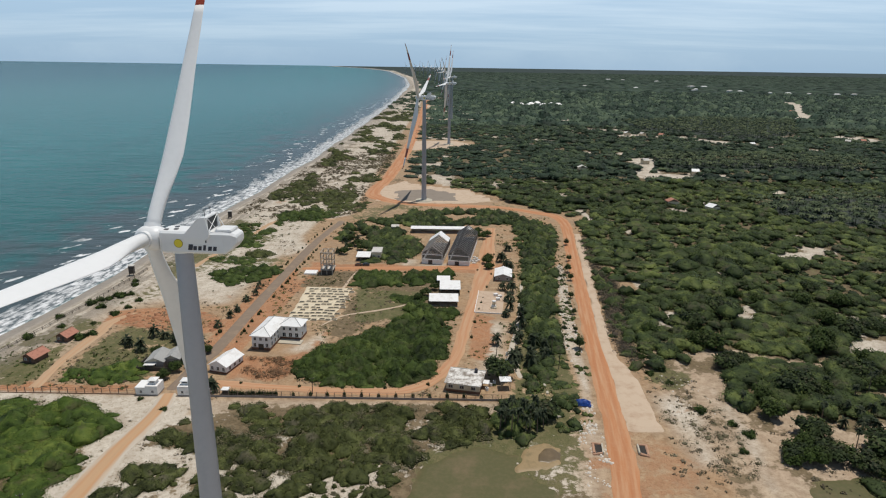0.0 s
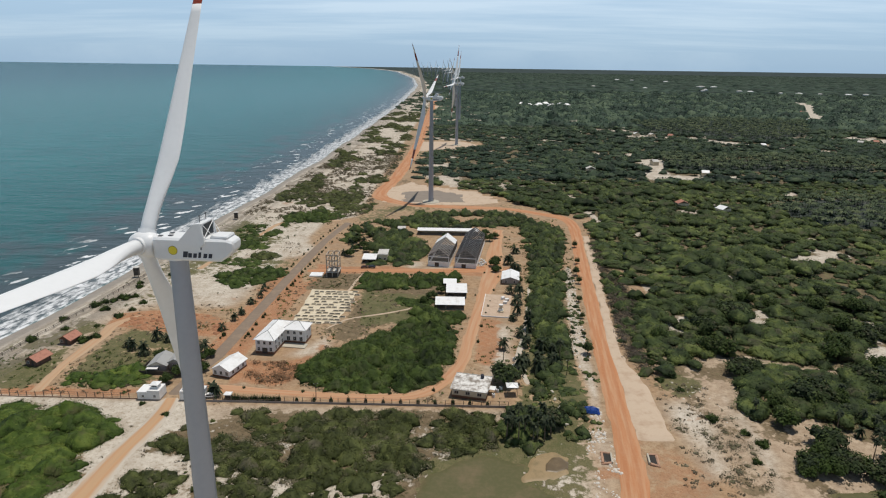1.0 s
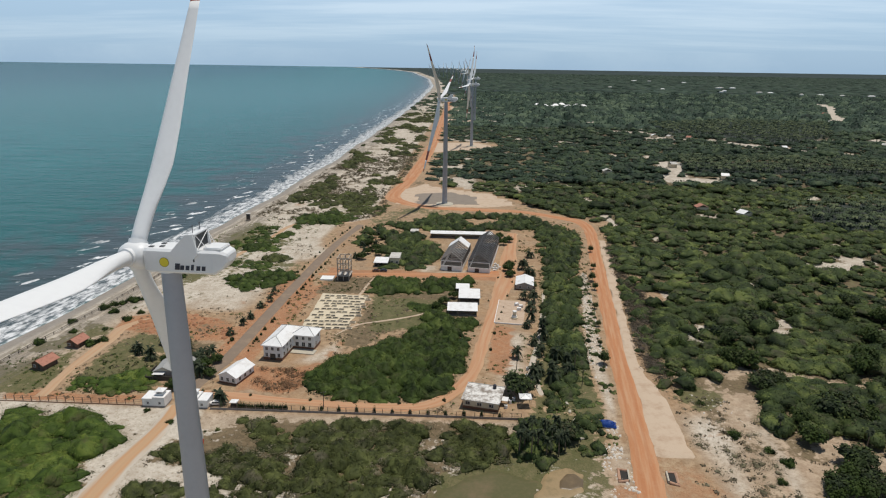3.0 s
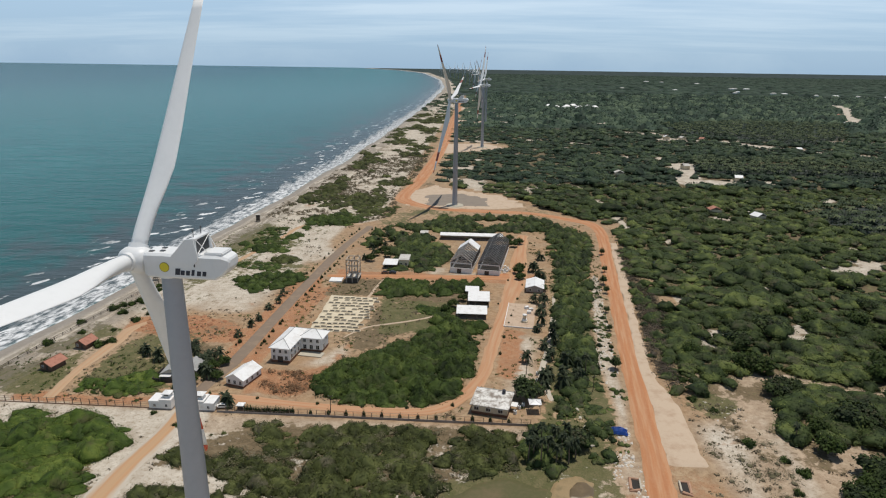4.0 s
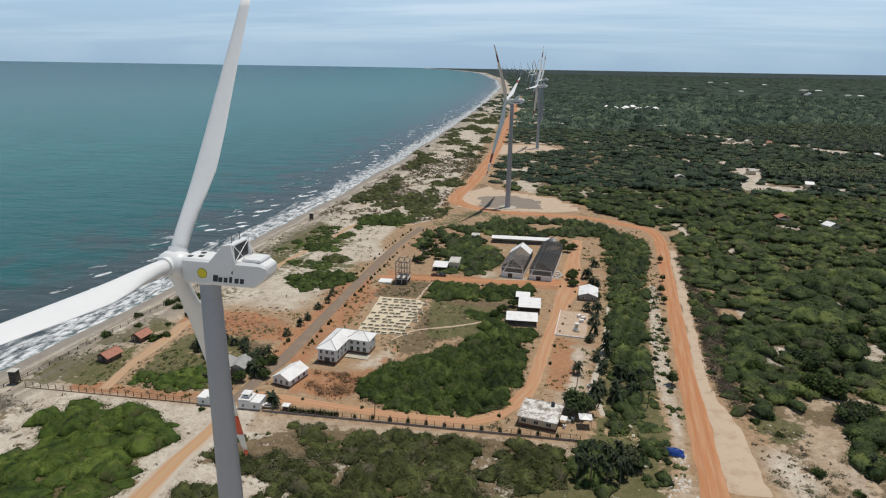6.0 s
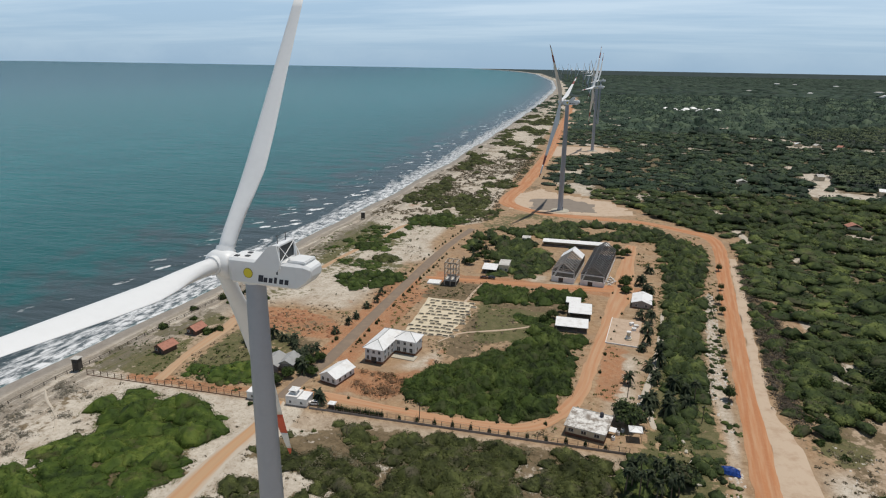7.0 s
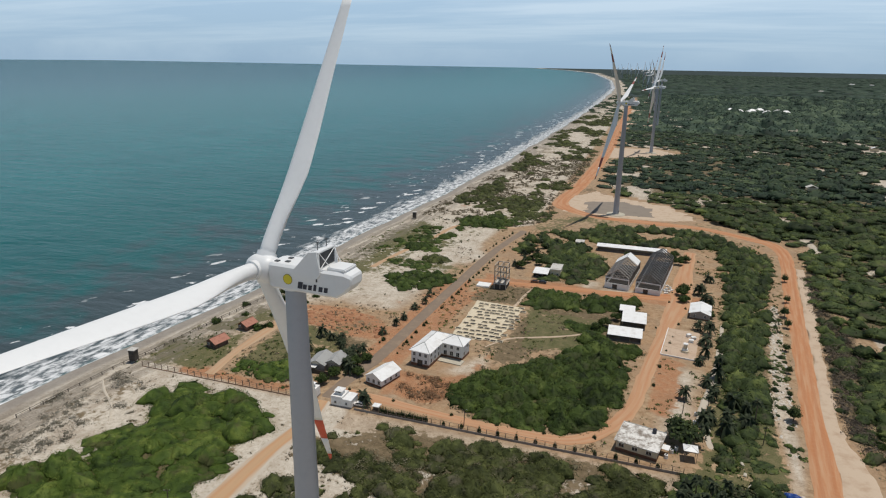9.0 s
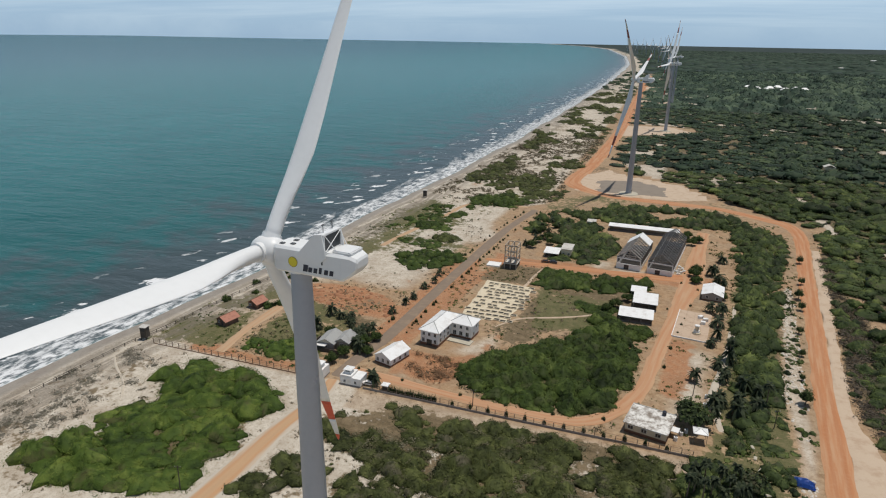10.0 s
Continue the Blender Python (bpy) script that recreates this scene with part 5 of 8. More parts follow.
scrub("bush_thicket", [(-153, 177), (-144.5, 187), (-122, 185), (-107, 178), (-103, 170), (-105, 160), (-101.5, 151), (-107, 145), (-105, 139.5), (-106, 132), (-116, 127), (-130, 122.5), (-140, 121), (-150, 123), (-159, 128), (-158, 133), (-145, 140), (-150, 150), (-143, 157), (-136, 164), (-142, 168), (-149, 171)], 3.0, (1.6, 4.4), (0.3, 3.2), 201, "low dense bright green thicket on the sand", BRIGHT_LEAF, 13.0, 0.40, 0.27, 3.5, 12)
scrub("bush_thicket", [(-84, 174), (-69, 186), (-31, 186.5), (0, 187.5), (16, 187), (16, 168), (0, 161), (-10, 152), (-40, 150), (-62, 152), (-72, 160), (-90, 165)], 2.3, (1.3, 2.9), (0.5, 2.4), 202, GREY_OLIVE + " in front of the fence", SCRUB_LEAF, 8.0, 0.6, 0.40, 3.0, 9)
scrub("dry_twigs", [(-84, 172), (-69, 184), (-31, 185), (14, 186), (16, 168), (0, 161), (-10, 152), (-40, 148), (-62, 150), (-90, 163)], 2.6, (0.9, 2.2), (0.4, 1.4), 242, "brown-grey dry twigs between green scrub", TWIGS, 12.0, 0.40, 0.54, 2.0, 7)
scrub("dry_twigs", [(-176, 190), (-158, 186), (-152, 172), (-146, 160), (-153, 148), (-162, 134), (-176, 122), (-190, 122), (-186, 160)], 2.6, (0.8, 2.0), (0.3, 0.9), 246, "grey dry low scrub on pale sand", GREY_TWIGS, 11.0, 0.4, 0.50, 2.0, 9)
scrub("dry_twigs", [(68, 150), (96, 150), (98, 176), (92, 212), (80, 216), (76, 190)], 3.4, (0.9, 2.0), (0.4, 1.3), 243, "brown dry shrubs on pale sand", TWIGS, 10.0, 0.42, 0.43, 2.0, 7)
EDGE_STRIP = [(74, 216), (79, 217), (78.5, 226), (80, 240), (87, 266), (92.5, 290), (93, 308), (91, 329), (92, 349), (97, 400), (92, 400), (86, 345), (80.5, 300), (75.5, 265), (72.5, 245)]
scrub("dry_twigs", EDGE_STRIP, 2.0, (0.9, 2.4), (0.6, 2.2), 244, "brown-grey dry shrubs along the edge of the woodland", EDGE_TWIGS, 9.0, 0.5, 0.30, 1.0, 7)
scrub("dry_twigs", [(-77, 212), (-74, 221), (-62, 222), (-52, 218), (-51, 206), (-58, 201), (-69, 203)], 2.2, (0.8, 2.2), (0.3, 1.1), 249, "reddish brown dry brushwood on orange soil", BROWN_BRUSH, 11.0, 0.42, 0.40, 1.5, 6)
scrub("bush_thicket", EDGE_STRIP, 3.6, (1.2, 2.8), (0.8, 2.6), 245, "dark green bushes among dry shrubs beside the road", WOOD_LEAF, 5.0, 0.6, 0.46, 1.0, 7)
scrub("bush_thicket", [(-92, 152), (-60, 156), (-12, 154), (-14, 112), (-60, 104), (-96, 112)], 2.3, (1.2, 2.5), (0.6, 1.9), 203, GREY_OLIVE + " over sandy gaps", SCRUB_LEAF, 9.0, 0.5, 0.50, 3.0, 7)
scrub("bush_thicket", [(-56, 212), (-52, 226), (-44, 233), (-24, 253), (-14, 268), (-4, 273), (2, 268), (3, 250), (3, 234), (-4, 208), (-16, 200.5), (-30, 199.5), (-45, 202.5)], 2.5, (1.9, 3.6), (1.0, 3.6), 204, "dense green thicket inside the loop road", LEAF, 8.0, 0.6, 0.25, 3.0, 10)
scrub("bush_thicket", [(-16, 272), (-6, 262), (5.5, 260), (7.5, 272), (-6, 274.5), (-8, 286), (-13, 284)], 2.5, (1.6, 3.2), (0.9, 3.0), 215, "green bushes between the loop road and the sheds", LEAF, 7.0, 0.6, 0.2)
scrub("bush_thicket", [(-26, 290), (-17, 293), (-9, 292), (-8, 284), (-10, 275), (-22, 280)], 2.5, (1.6, 3.0), (0.9, 2.6), 214, "green bushes in dry grass beside the sheds", LEAF, 6.0, 0.55, 0.35)
scrub("bush_thicket", [(-137, 200), (-139, 209), (-126, 211), (-119, 217), (-110, 212), (-110, 203), (-120, 198.5)], 2.0, (1.4, 2.6), (0.5, 1.2), 205, "low green thicket beside the sandy track", BRIGHT_LEAF)
scrub("bush_thicket", [(-127, 322), (-111, 335), (-92, 333), (-88, 326), (-91, 314), (-110, 302), (-120, 307)], 2.6, (1.6, 2.8), (0.8, 2.0), 206, "green thicket beside the tarmac road", LEAF, 4.0, 0.6)
scrub("bush_thicket", [(-132, 427), (-115, 435), (-111, 414), (-119, 402), (-120, 384), (-113, 384), (-116, 370), (-135, 368), (-141, 401)], 2.8, (1.6, 3.2), (0.8, 2.0), 207, "patchy scrub on sand", LEAF, 3.0, 0.7, 0.42)
scrub("bush_thicket", [(-119, 356), (-112, 369), (-102, 357), (-105, 349), (-114, 348)], 2.4, (1.5, 2.8), (0.8, 2.0), 216, "round olive thicket on pale sand", SCRUB_LEAF, 3.5, 0.7)
scrub("bush_thicket", [(-129, 456), (-112, 470), (-100, 478), (-79, 460), (-91, 441), (-119, 438)], 2.8, (1.8, 3.0), (1.0, 2.0), 208, "green thicket behind the beach", LEAF, 2.5, 0.8, 0.34)
scrub("bush_thicket", [(-46, 303), (-46, 327), (-20, 328), (6, 326), (8, 318), (-10, 305)], 2.8, (1.8, 3.4), (1.2, 3.0), 209, "dark green thicket beside the orange track", LEAF, 4.0, 0.6)
scrub("bush_thicket", [(-70, 392), (-66, 440), (-20, 470), (30, 480), (64, 470), (62, 440), (30, 436), (-20, 424), (-30, 400), (-50, 380)], 3.6, (2.2, 4.2), (1.6, 4.2), 210, "dark green thicket behind the hangars", WOOD_LEAF, 2.5, 0.8, 0.44, 3.0, 14)
scrub("bush_thicket", [(-44, 345), (-22, 345), (-14, 360), (-18, 398), (-44, 398), (-50, 370)], 3.4, (2.4, 4.4), (1.5, 3.6), 211, "dark green trees between the sheds", WOOD_LEAF, 3.5, 0.8, 0.38, 3.0, 9)
scrub("bush_thicket", [(37, 232), (36, 262), (43, 310), (47, 360), (50, 440), (80, 446), (75, 400), (65, 340), (56, 290), (51, 250), (48, 228)], 3.0, (1.6, 3.6), (1.6, 5.4), 212, "dense green belt of small trees beside the red road", WOOD_LEAF, 4.0, 0.7, 0.24, 4.0, 13)
scrub("bush_thicket", [(18, 168), (17, 180), (22, 190), (34, 196), (42, 215), (44, 232), (36, 226), (30, 200), (33, 176), (28, 166)], 2.8, (1.4, 3.0), (1.2, 3.6), 213, "scrub beside the flat-roofed house", WOOD_LEAF, 5.0, 0.6, 0.27)
for k, (y0, y1, gap) in enumerate(((470, 800, 4.2), (800, 1500, 7.5), (1500, 2600, 13.0))):
    scrub("coastal_scrub", [(-150, y0), (-62 if k == 0 else -64, y0), (-64, y1), (-144, y1)], gap, (2.2 + k, 3.8 + 2 * k), (0.9 + k * 0.4, 1.8 + k * 0.6), 220 + k, "patchy coastal scrub on pale sand", (SCRUB_LEAF, SCRUB_LEAF, MID_HAZE_LEAF)[k], (1.2, 0.3, 0.06)[k], (1.1, 2.2, 4.5)[k], (0.60, 0.56, 0.545)[k], 3.0, 22, 0.5)
scrub("bush_thicket", [(-140, 345), (-128, 350), (-112, 352), (-108, 335), (-122, 338)], 2.6, (1.4, 2.6), (0.7, 1.6), 232, "low scrub behind the beach", LEAF, 3.0, 0.6, 0.35)
scrub("bush_thicket", [(-152, 330), (-146, 345), (-134, 400), (-126, 430), (-140, 440), (-152, 400)], 3.2, (1.4, 2.6), (0.7, 1.6), 233, "low scrub behind the beach", LEAF, 3.0, 0.7, 0.57)

scrub("bush_thicket", BELT_GRASS, 2.5, (0.8, 2.0), (0.4, 1.7), 247, "small green bushes in rough grass beside the tree belt", WOOD_LEAF, 6.0, 0.5, 0.46, 1.5, 6)
scrub("bush_thicket", RUBBLE_STRIP, 2.2, (0.4, 1.1), (0.3, 1.0), 248, "small dark shrubs between pale rubble along the road", WOOD_LEAF, 7.0, 0.4, 0.56, 0.6, 5)


def rubble(poly, gap, size, seed, label, mat=RUBBLE, name="rubble", flat=1.0):
    """Broken stones or clods strewn over a stretch of ground."""
    rng = np.random.RandomState(seed)
    x, y, _ = scatter(poly, gap, seed, 0.7)
    keep = fnoise(x, y, 7, seed + 1) > 0.47
    x, y = x[keep], y[keep]
    r = size[0] + (size[1] - size[0]) * rng.rand(len(x)) ** 2.2
    lump, _ = foliage(x, y, r, flat * r * rng.uniform(0.5, 1.0, len(x)), 0, 1, seed, np.full(len(x), -0.12), 1.0, True, None, True)
    thicket(name, [(lump, None)], mat, label, name.replace("_", " "))


rubble(RUBBLE_STRIP, 0.95, (0.18, 0.75), 301, "broken white rubble strewn along the roadside")
rubble([(41, 146), (49, 146), (51, 160), (51.4, 176), (46, 180), (42, 165)], 1.1, (0.18, 0.7), 303, "broken white rubble beside the pond")
rubble([(-148, 254), (-140, 268), (-125, 271), (-107, 264), (-98, 255), (-98, 245), (-112, 244), (-128, 248)], 1.7, (0.4, 1.9), 304, "heaps and ridges of dug red earth", RED_CLOD, "earth_heaps", 0.7)
rubble([(78, 190), (92, 182), (98, 206), (88, 212), (80, 214)], 1.5, (0.15, 0.5), 302, "pale stones strewn on sandy ground")

# ---- wind turbines ----
def lerp(t, xs, ys):
    return float(np.interp(t, xs, ys))


def blade_rings(s0, s1, n):
    """Aerofoil sections along the span; the leading edge points along +y, the span along +z."""
    rings = []
    for i in range(n + 1):
        s = s0 + (s1 - s0) * i / n
        chord = lerp(s, (0, 0.04, 0.10, 0.16, 0.22, 0.32, 0.5, 0.7, 0.86, 0.95, 0.985, 1), (2.15, 2.15, 2.55, 3.25, 3.7, 3.45, 2.65, 1.85, 1.3, 0.9, 0.55, 0.15))
        thick = lerp(s, (0, 0.04, 0.1, 0.16, 0.22, 0.32, 0.5, 0.7, 0.86, 1), (2.15, 2.15, 1.85, 1.35, 1.1, 0.85, 0.52, 0.32, 0.2, 0.04))
        round_ = lerp(s, (0, 0.05, 0.2), (1, 1, 0))
        lead = lerp(s, (0, 0.05, 0.22, 0.5, 1), (1.08, 1.08, 0.76, 0.6, 0.08))
        twist = radians(lerp(s, (0, 0.1, 0.3, 0.6, 1), (-10, -10, -11, -13, -15)))
        bend = -1.0 * s * s
        pts = []
        for j in range(20):
            a = 2 * math.pi * j / 20
            u = 0.5 * (1 + math.cos(a))  # 1 at the nose
            foil = 1.15 * math.sqrt(max(1 - (2 * u - 1) ** 2, 0)) * (0.35 + 0.75 * u) * 0.92
            circ = math.sqrt(max(1 - (2 * u - 1) ** 2, 0))
            t = (round_ * circ + (1 - round_) * foil) * thick * 0.5 * (1 if a < math.pi else -1)
            y = lead - chord * (1 - u)
            pts.append(Vector((t * math.cos(twist) - y * math.sin(twist) + bend, y * math.cos(twist) + t * math.sin(twist), 1.3 + s * 57.97)))
        rings.append(pts)
    return rings


BLADE_CUTS = (("blade", 0.0, 0.70, 26), ("red_band", 0.70, 0.83, 5), ("white_band", 0.83, 0.95, 5), ("red_tip", 0.95, 1.0, 5))


def wind_turbine(x, y, yaw, rotor, label, red=TURBINE_RED, group="row of wind turbines"):
    """yaw: heading of the rotor, degrees clockwise from +y; rotor: the first blade's angle."""
    top, hub_z, hub_y = 83.2, 85.0, 5.1
    t = thing("wind_turbine", x, y, 0, -yaw, label, "wind turbine", group)
    rings = []
    for z in (0.4, 0.9, 21, 21.05, 43, 43.05, 64, 64.05, top - 0.4, top):
        r = lerp(z, (0, 20, 60, top), (2.1, 2.0, 1.62, 1.34)) + (0.03 if z in (21.05, 43.05, 64.05) else 0)
        rings.append([Vector((r * math.cos(i * math.pi / 20), r * math.sin(i * math.pi / 20), z)) for i in range(40)])
    tower = part("tower", loft(rings), SHADED_TOWER_PAINT, t, "tapered steel tower, its grey paint darkened to carry shade", True)
    part("foundation", rods(((0, 0, 0), (0, 0, 0.75), 7.5, 7.0, 40), ((0, 0, 0.7), (0, 0, 1.1), 3.0, 2.7, 32)), CONCRETE, t, "round concrete footing")
    part("door", boxes((-0.5, 0.5, -2.2, -2.02, 1.2, 3.6)), DARK_METAL, tower)
    # nacelle: chamfered section swept from front to back
    rings = []
    for yy, w, z0, z1 in ((2.9, 1.35, 83.55, 86.3), (2.75, 1.75, 83.25, 86.5), (2.2, 1.95, 83.1, 86.6), (-7.4, 1.95, 83.15, 86.6), (-8.4, 1.8, 83.8, 86.55), (-9.2, 1.55, 84.7, 86.2), (-9.35, 1.3, 85.0, 85.9)):
        c = min(0.32, w * 0.2)
        rings.append([Vector(p) for p in ((-w + c, yy, z0), (w - c, yy, z0), (w, yy, z0 + c), (w, yy, z1 - c), (w - c, yy, z1), (-w + c, yy, z1), (-w, yy, z1 - c), (-w, yy, z0 + c))])
    nac = part("nacelle", loft(rings), TURBINE, t, "boxy white nacelle housing")
    part("yaw_collar", rods(((0, 0, top - 0.2), (0, 0, top + 0.15), 1.75, 1.75, 32)), TURBINE, t)
    # roof hatch at the back, cooler fins with the grille between them
    bm = bmesh.new()
    box(bm, -1.5, 1.5, -8.5, -5.9, 86.5, 86.95)
    bmesh.ops.bevel(bm, geom=bm.edges, offset=0.12, segments=2, affect="EDGES")
    part("roof_hatch", bm, TURBINE, nac)
    for side in (-1, 1):
        bm = bmesh.new()
        prof = ((-0.9, 85.7), (-3.8, 88.85), (-4.9, 89.0), (-5.3, 86.9), (-5.3, 86.0), (-4.6, 85.3))
        a = [bm.verts.new((side * 1.98, py, pz)) for py, pz in prof]
        b = [bm.verts.new((side * 2.22, py, pz)) for py, pz in prof]
        bm.faces.new(a)
        bm.faces.new(b[::-1])
        for i in range(6):
            bm.faces.new((a[i], b[i], b[(i + 1) % 6], a[(i + 1) % 6]))
        bmesh.ops.recalc_face_normals(bm, faces=bm.faces)
        part("cooler_fin", bm, TURBINE, nac)
        part("cable_seam", boxes((side * 2.0 - 0.05, side * 2.0 + 0.05, -4.75, -4.6, 85.0, 85.4)), DARK_METAL, nac)
    part("cooler_roof", boxes((-2.0, 2.0, -4.95, -4.2, 88.8, 88.9)), TURBINE, nac)
    grille = part("cooler_grille", boxes((-1.9, 1.9, -5.0, -4.75, 86.55, 88.8)), DARK_METAL, nac, "dark cooling grille")
    part("grille_frame", boxes((-1.98, 1.98, -5.12, -4.98, 88.72, 88.9), (-1.98, 1.98, -5.12, -4.98, 86.55, 86.7), (-1.98, -1.8, -5.12, -4.98, 86.7, 88.72), (1.8, 1.98, -5.12, -4.98, 86.7, 88.72)), TURBINE, grille)
    part("brace", rods(((-1.7, -5.1, 88.7), (-1.2, -6.4, 86.8), 0.05), ((1.7, -5.1, 88.7), (1.2, -6.4, 86.8), 0.05), ((-1.7, -5.15, 86.7), (1.7, -5.15, 88.7), 0.05)), TURBINE, nac)
    for vx in (-1.0, 1.0):
        part("wind_sensor", rods(((vx, -4.4, 88.8), (vx, -4.4, 90.0), 0.05), ((vx - 0.3, -4.4, 89.9), (vx + 0.3, -4.4, 89.9), 0.06)), DARK_METAL, nac)
    for vx, vy in ((-0.95, 1.9), (0.8, 1.0), (-0.6, 0.5)):
        part("roof_vent", boxes((vx - 0.27, vx + 0.27, vy - 0.3, vy + 0.3, 86.55, 86.72)), DARK_METAL, nac)
    for side in (-1, 1):
        w = side * 1.955
        part("emblem_ring", rods(((w, -0.3, 84.75), (w + side * 0.03, -0.3, 84.75), 0.70, 0.70, 24)), worn("ochre_decal_rim", (0.30, 0.24, 0.03), (0.22, 0.18, 0.03), 2.0, 0.2, 0.5), nac)
        part("emblem", rods(((w, -0.3, 84.75), (w + side * 0.05, -0.3, 84.75), 0.62, 0.62, 24)), LOGO_YELLOW, nac)
        bm = bmesh.new()
        for i, (wd, hh) in enumerate(((0.70, 0.92), (0.56, 0.66), (0.54, 0.66), (0.40, 0.84), (0.56, 0.66), (0.54, 0.66))):
            y1 = -1.75 - i * 0.78
            slant = Matrix.Shear("XZ", 4, (0, 0))
            slant[1][2] = -0.18
            box(bm, w - 0.01, w + side * 0.03, y1 - wd, y1, 0, hh, Matrix.Translation((0, 0, 83.75)) @ slant)
        part("lettering_bar", bm, LOGO_DARK, nac, "dark block lettering bars")
    # spinner and blades
    tilt = pose(0, hub_y, hub_z, 6)
    rings = []
    for yy, r in ((-2.05, 1.45), (-1.9, 1.75), (-0.8, 1.9), (0.6, 1.85), (1.4, 1.55), (2.0, 1.05), (2.35, 0.5), (2.45, 0.1)):
        rings.append([tilt @ Vector((r * math.cos(i * math.pi / 14), yy, r * math.sin(i * math.pi / 14))) for i in range(28)])
    part("hub", loft(rings), TURBINE, t, "rounded white hub cover", True)
    for k in range(3):
        m = tilt @ pose(0, 0, 0, 0, rotor + 120 * k, 0) @ pose(0, 0, 0, -3.95)
        first = None
        for name, s0, s1, n in BLADE_CUTS:
            rr = [[m @ p for p in ring] for ring in blade_rings(s0, s1, n)]
            ob = part(name, loft(rr), red if "red" in name else TURBINE, first or t, "red painted band" if "red" in name else "", True)
            first = first or ob
        part("root_collar", rods((m @ Vector((0, 0, 1.2)), m @ Vector((0, 0, 2.1)), 1.32, 1.32, 28)), TURBINE, first)
    return t


wind_turbine(-40.6, 92.9, -86.0, 32.3, "tall white three-bladed wind turbine with red blade bands")
t_mid = wind_turbine(-16.8, 516.0, -79, -46, "white wind turbine on sand, its red blade bands dulled for haze and shade", HAZED_RED)
t_far = wind_turbine(6.3, 901.0, -80, 28, "white wind turbine in a clearing, its red blade bands dulled for haze and shade", HAZED_RED)
for k, (tx, ty) in enumerate(((14, 1310), (6, 1720), (-2, 2120), (-12, 2520), (-22, 2900), (-35, 3300), (-60, 3720), (-95, 4150), (-130, 4600), (-175, 5100), (-225, 5600), (-290, 6200), (-370, 6900), (-470, 7700))):
    p0 = far_away([(tx, ty, 0)])[0]
    sc = math.hypot(p0[0], p0[1] - 10) / math.hypot(tx, ty - 10)
    c = copy_thing((t_far, t_mid)[k % 2], Matrix.Translation(p0) @ pose(0, 0, 0, 0, 0, 80 - 5 * (k % 3)) @ Matrix.Scale(sc, 4))
    tagged(c, "distant white wind turbine in the row along the coast")

# ---- buildings ----
def ring_walls(w, d, z0, z1, th=0.25):
    """Four walls of a w x d block as one shell."""
    return boxes((-w / 2, w / 2, -d / 2, -d / 2 + th, z0, z1), (-w / 2, w / 2, d / 2 - th, d / 2, z0, z1), (-w / 2, -w / 2 + th, -d / 2 + th, d / 2 - th, z0, z1), (w / 2 - th, w / 2, -d / 2 + th, d / 2 - th, z0, z1))


def window(parent, x, y, z, w, h, side, mat=None):
    """side: 's', 'n', 'e' or 'w', the face on which it sits, proud by 3 cm."""
    m = pose(x, y, z, 0, 0, {"s": 0, "e": 90, "n": 180, "w": -90}[side])
    bm = bmesh.new()
    for a in ((-w / 2 - 0.1, w / 2 + 0.1, -0.06, 0.03, h, h + 0.1), (-w / 2 - 0.1, -w / 2, -0.06, 0.03, 0, h), (w / 2, w / 2 + 0.1, -0.06, 0.03, 0, h), (-0.03, 0.03, -0.05, 0.02, 0, h)):
        box(bm, *a, m)
    win = part("window", bm, WHITE_WALL, parent)
    part("pane", box(bmesh.new(), -w / 2, w / 2, -0.03, 0.02, 0, h, m), mat or GLASS_SHADE_DARK, win)
    part("sill", box(bmesh.new(), -w / 2 - 0.15, w / 2 + 0.15, -0.16, 0.03, -0.1, 0, m), CONCRETE, win)
    return win


def door(parent, x, y, w, h, side, mat=None):
    m = pose(x, y, 0.25, 0, 0, {"s": 0, "e": 90, "n": 180, "w": -90}[side])
    d = part("door", box(bmesh.new(), -w / 2, w / 2, -0.05, 0.03, 0, h, m), mat or WOOD_SHADE_DARK, parent)
    part("handle", box(bmesh.new(), w / 2 - 0.16, w / 2 - 0.1, -0.1, -0.05, 1.0, 1.14, m), STEEL, d)


def hip_roof(w, d, z, rise, over=0.6):
    """A hipped roof with its ridge along the longer side, 15 cm thick at the eaves."""
    a, b = w / 2 + over, d / 2 + over
    run = min(a, b)
    rx, ry = max(a - run, 0.02), max(b - run, 0.02)
    bm = bmesh.new()
    lo = [bm.verts.new(p) for p in ((-a, -b, z - 0.15), (a, -b, z - 0.15), (a, b, z - 0.15), (-a, b, z - 0.15))]
    hi = [bm.verts.new(p) for p in ((-a, -b, z), (a, -b, z), (a, b, z), (-a, b, z))]
    tops = [bm.verts.new(p) for p in ((-rx, -ry, z + rise), (rx, ry, z + rise))]
    bm.faces.new(lo[::-1])
    for i in range(4):
        bm.faces.new((lo[i], lo[(i + 1) % 4], hi[(i + 1) % 4], hi[i]))
    if a >= b:
        bm.faces.new((hi[0], hi[1], tops[1], tops[0]))
        bm.faces.new((hi[1], hi[2], tops[1]))
        bm.faces.new((hi[2], hi[3], tops[0], tops[1]))
        bm.faces.new((hi[3], hi[0], tops[0]))
    else:
        bm.faces.new((hi[0], hi[1], tops[0]))
        bm.faces.new((hi[1], hi[2], tops[1], tops[0]))
        bm.faces.new((hi[2], hi[3], tops[1]))
        bm.faces.new((hi[3], hi[0], tops[0], tops[1]))
    return bm


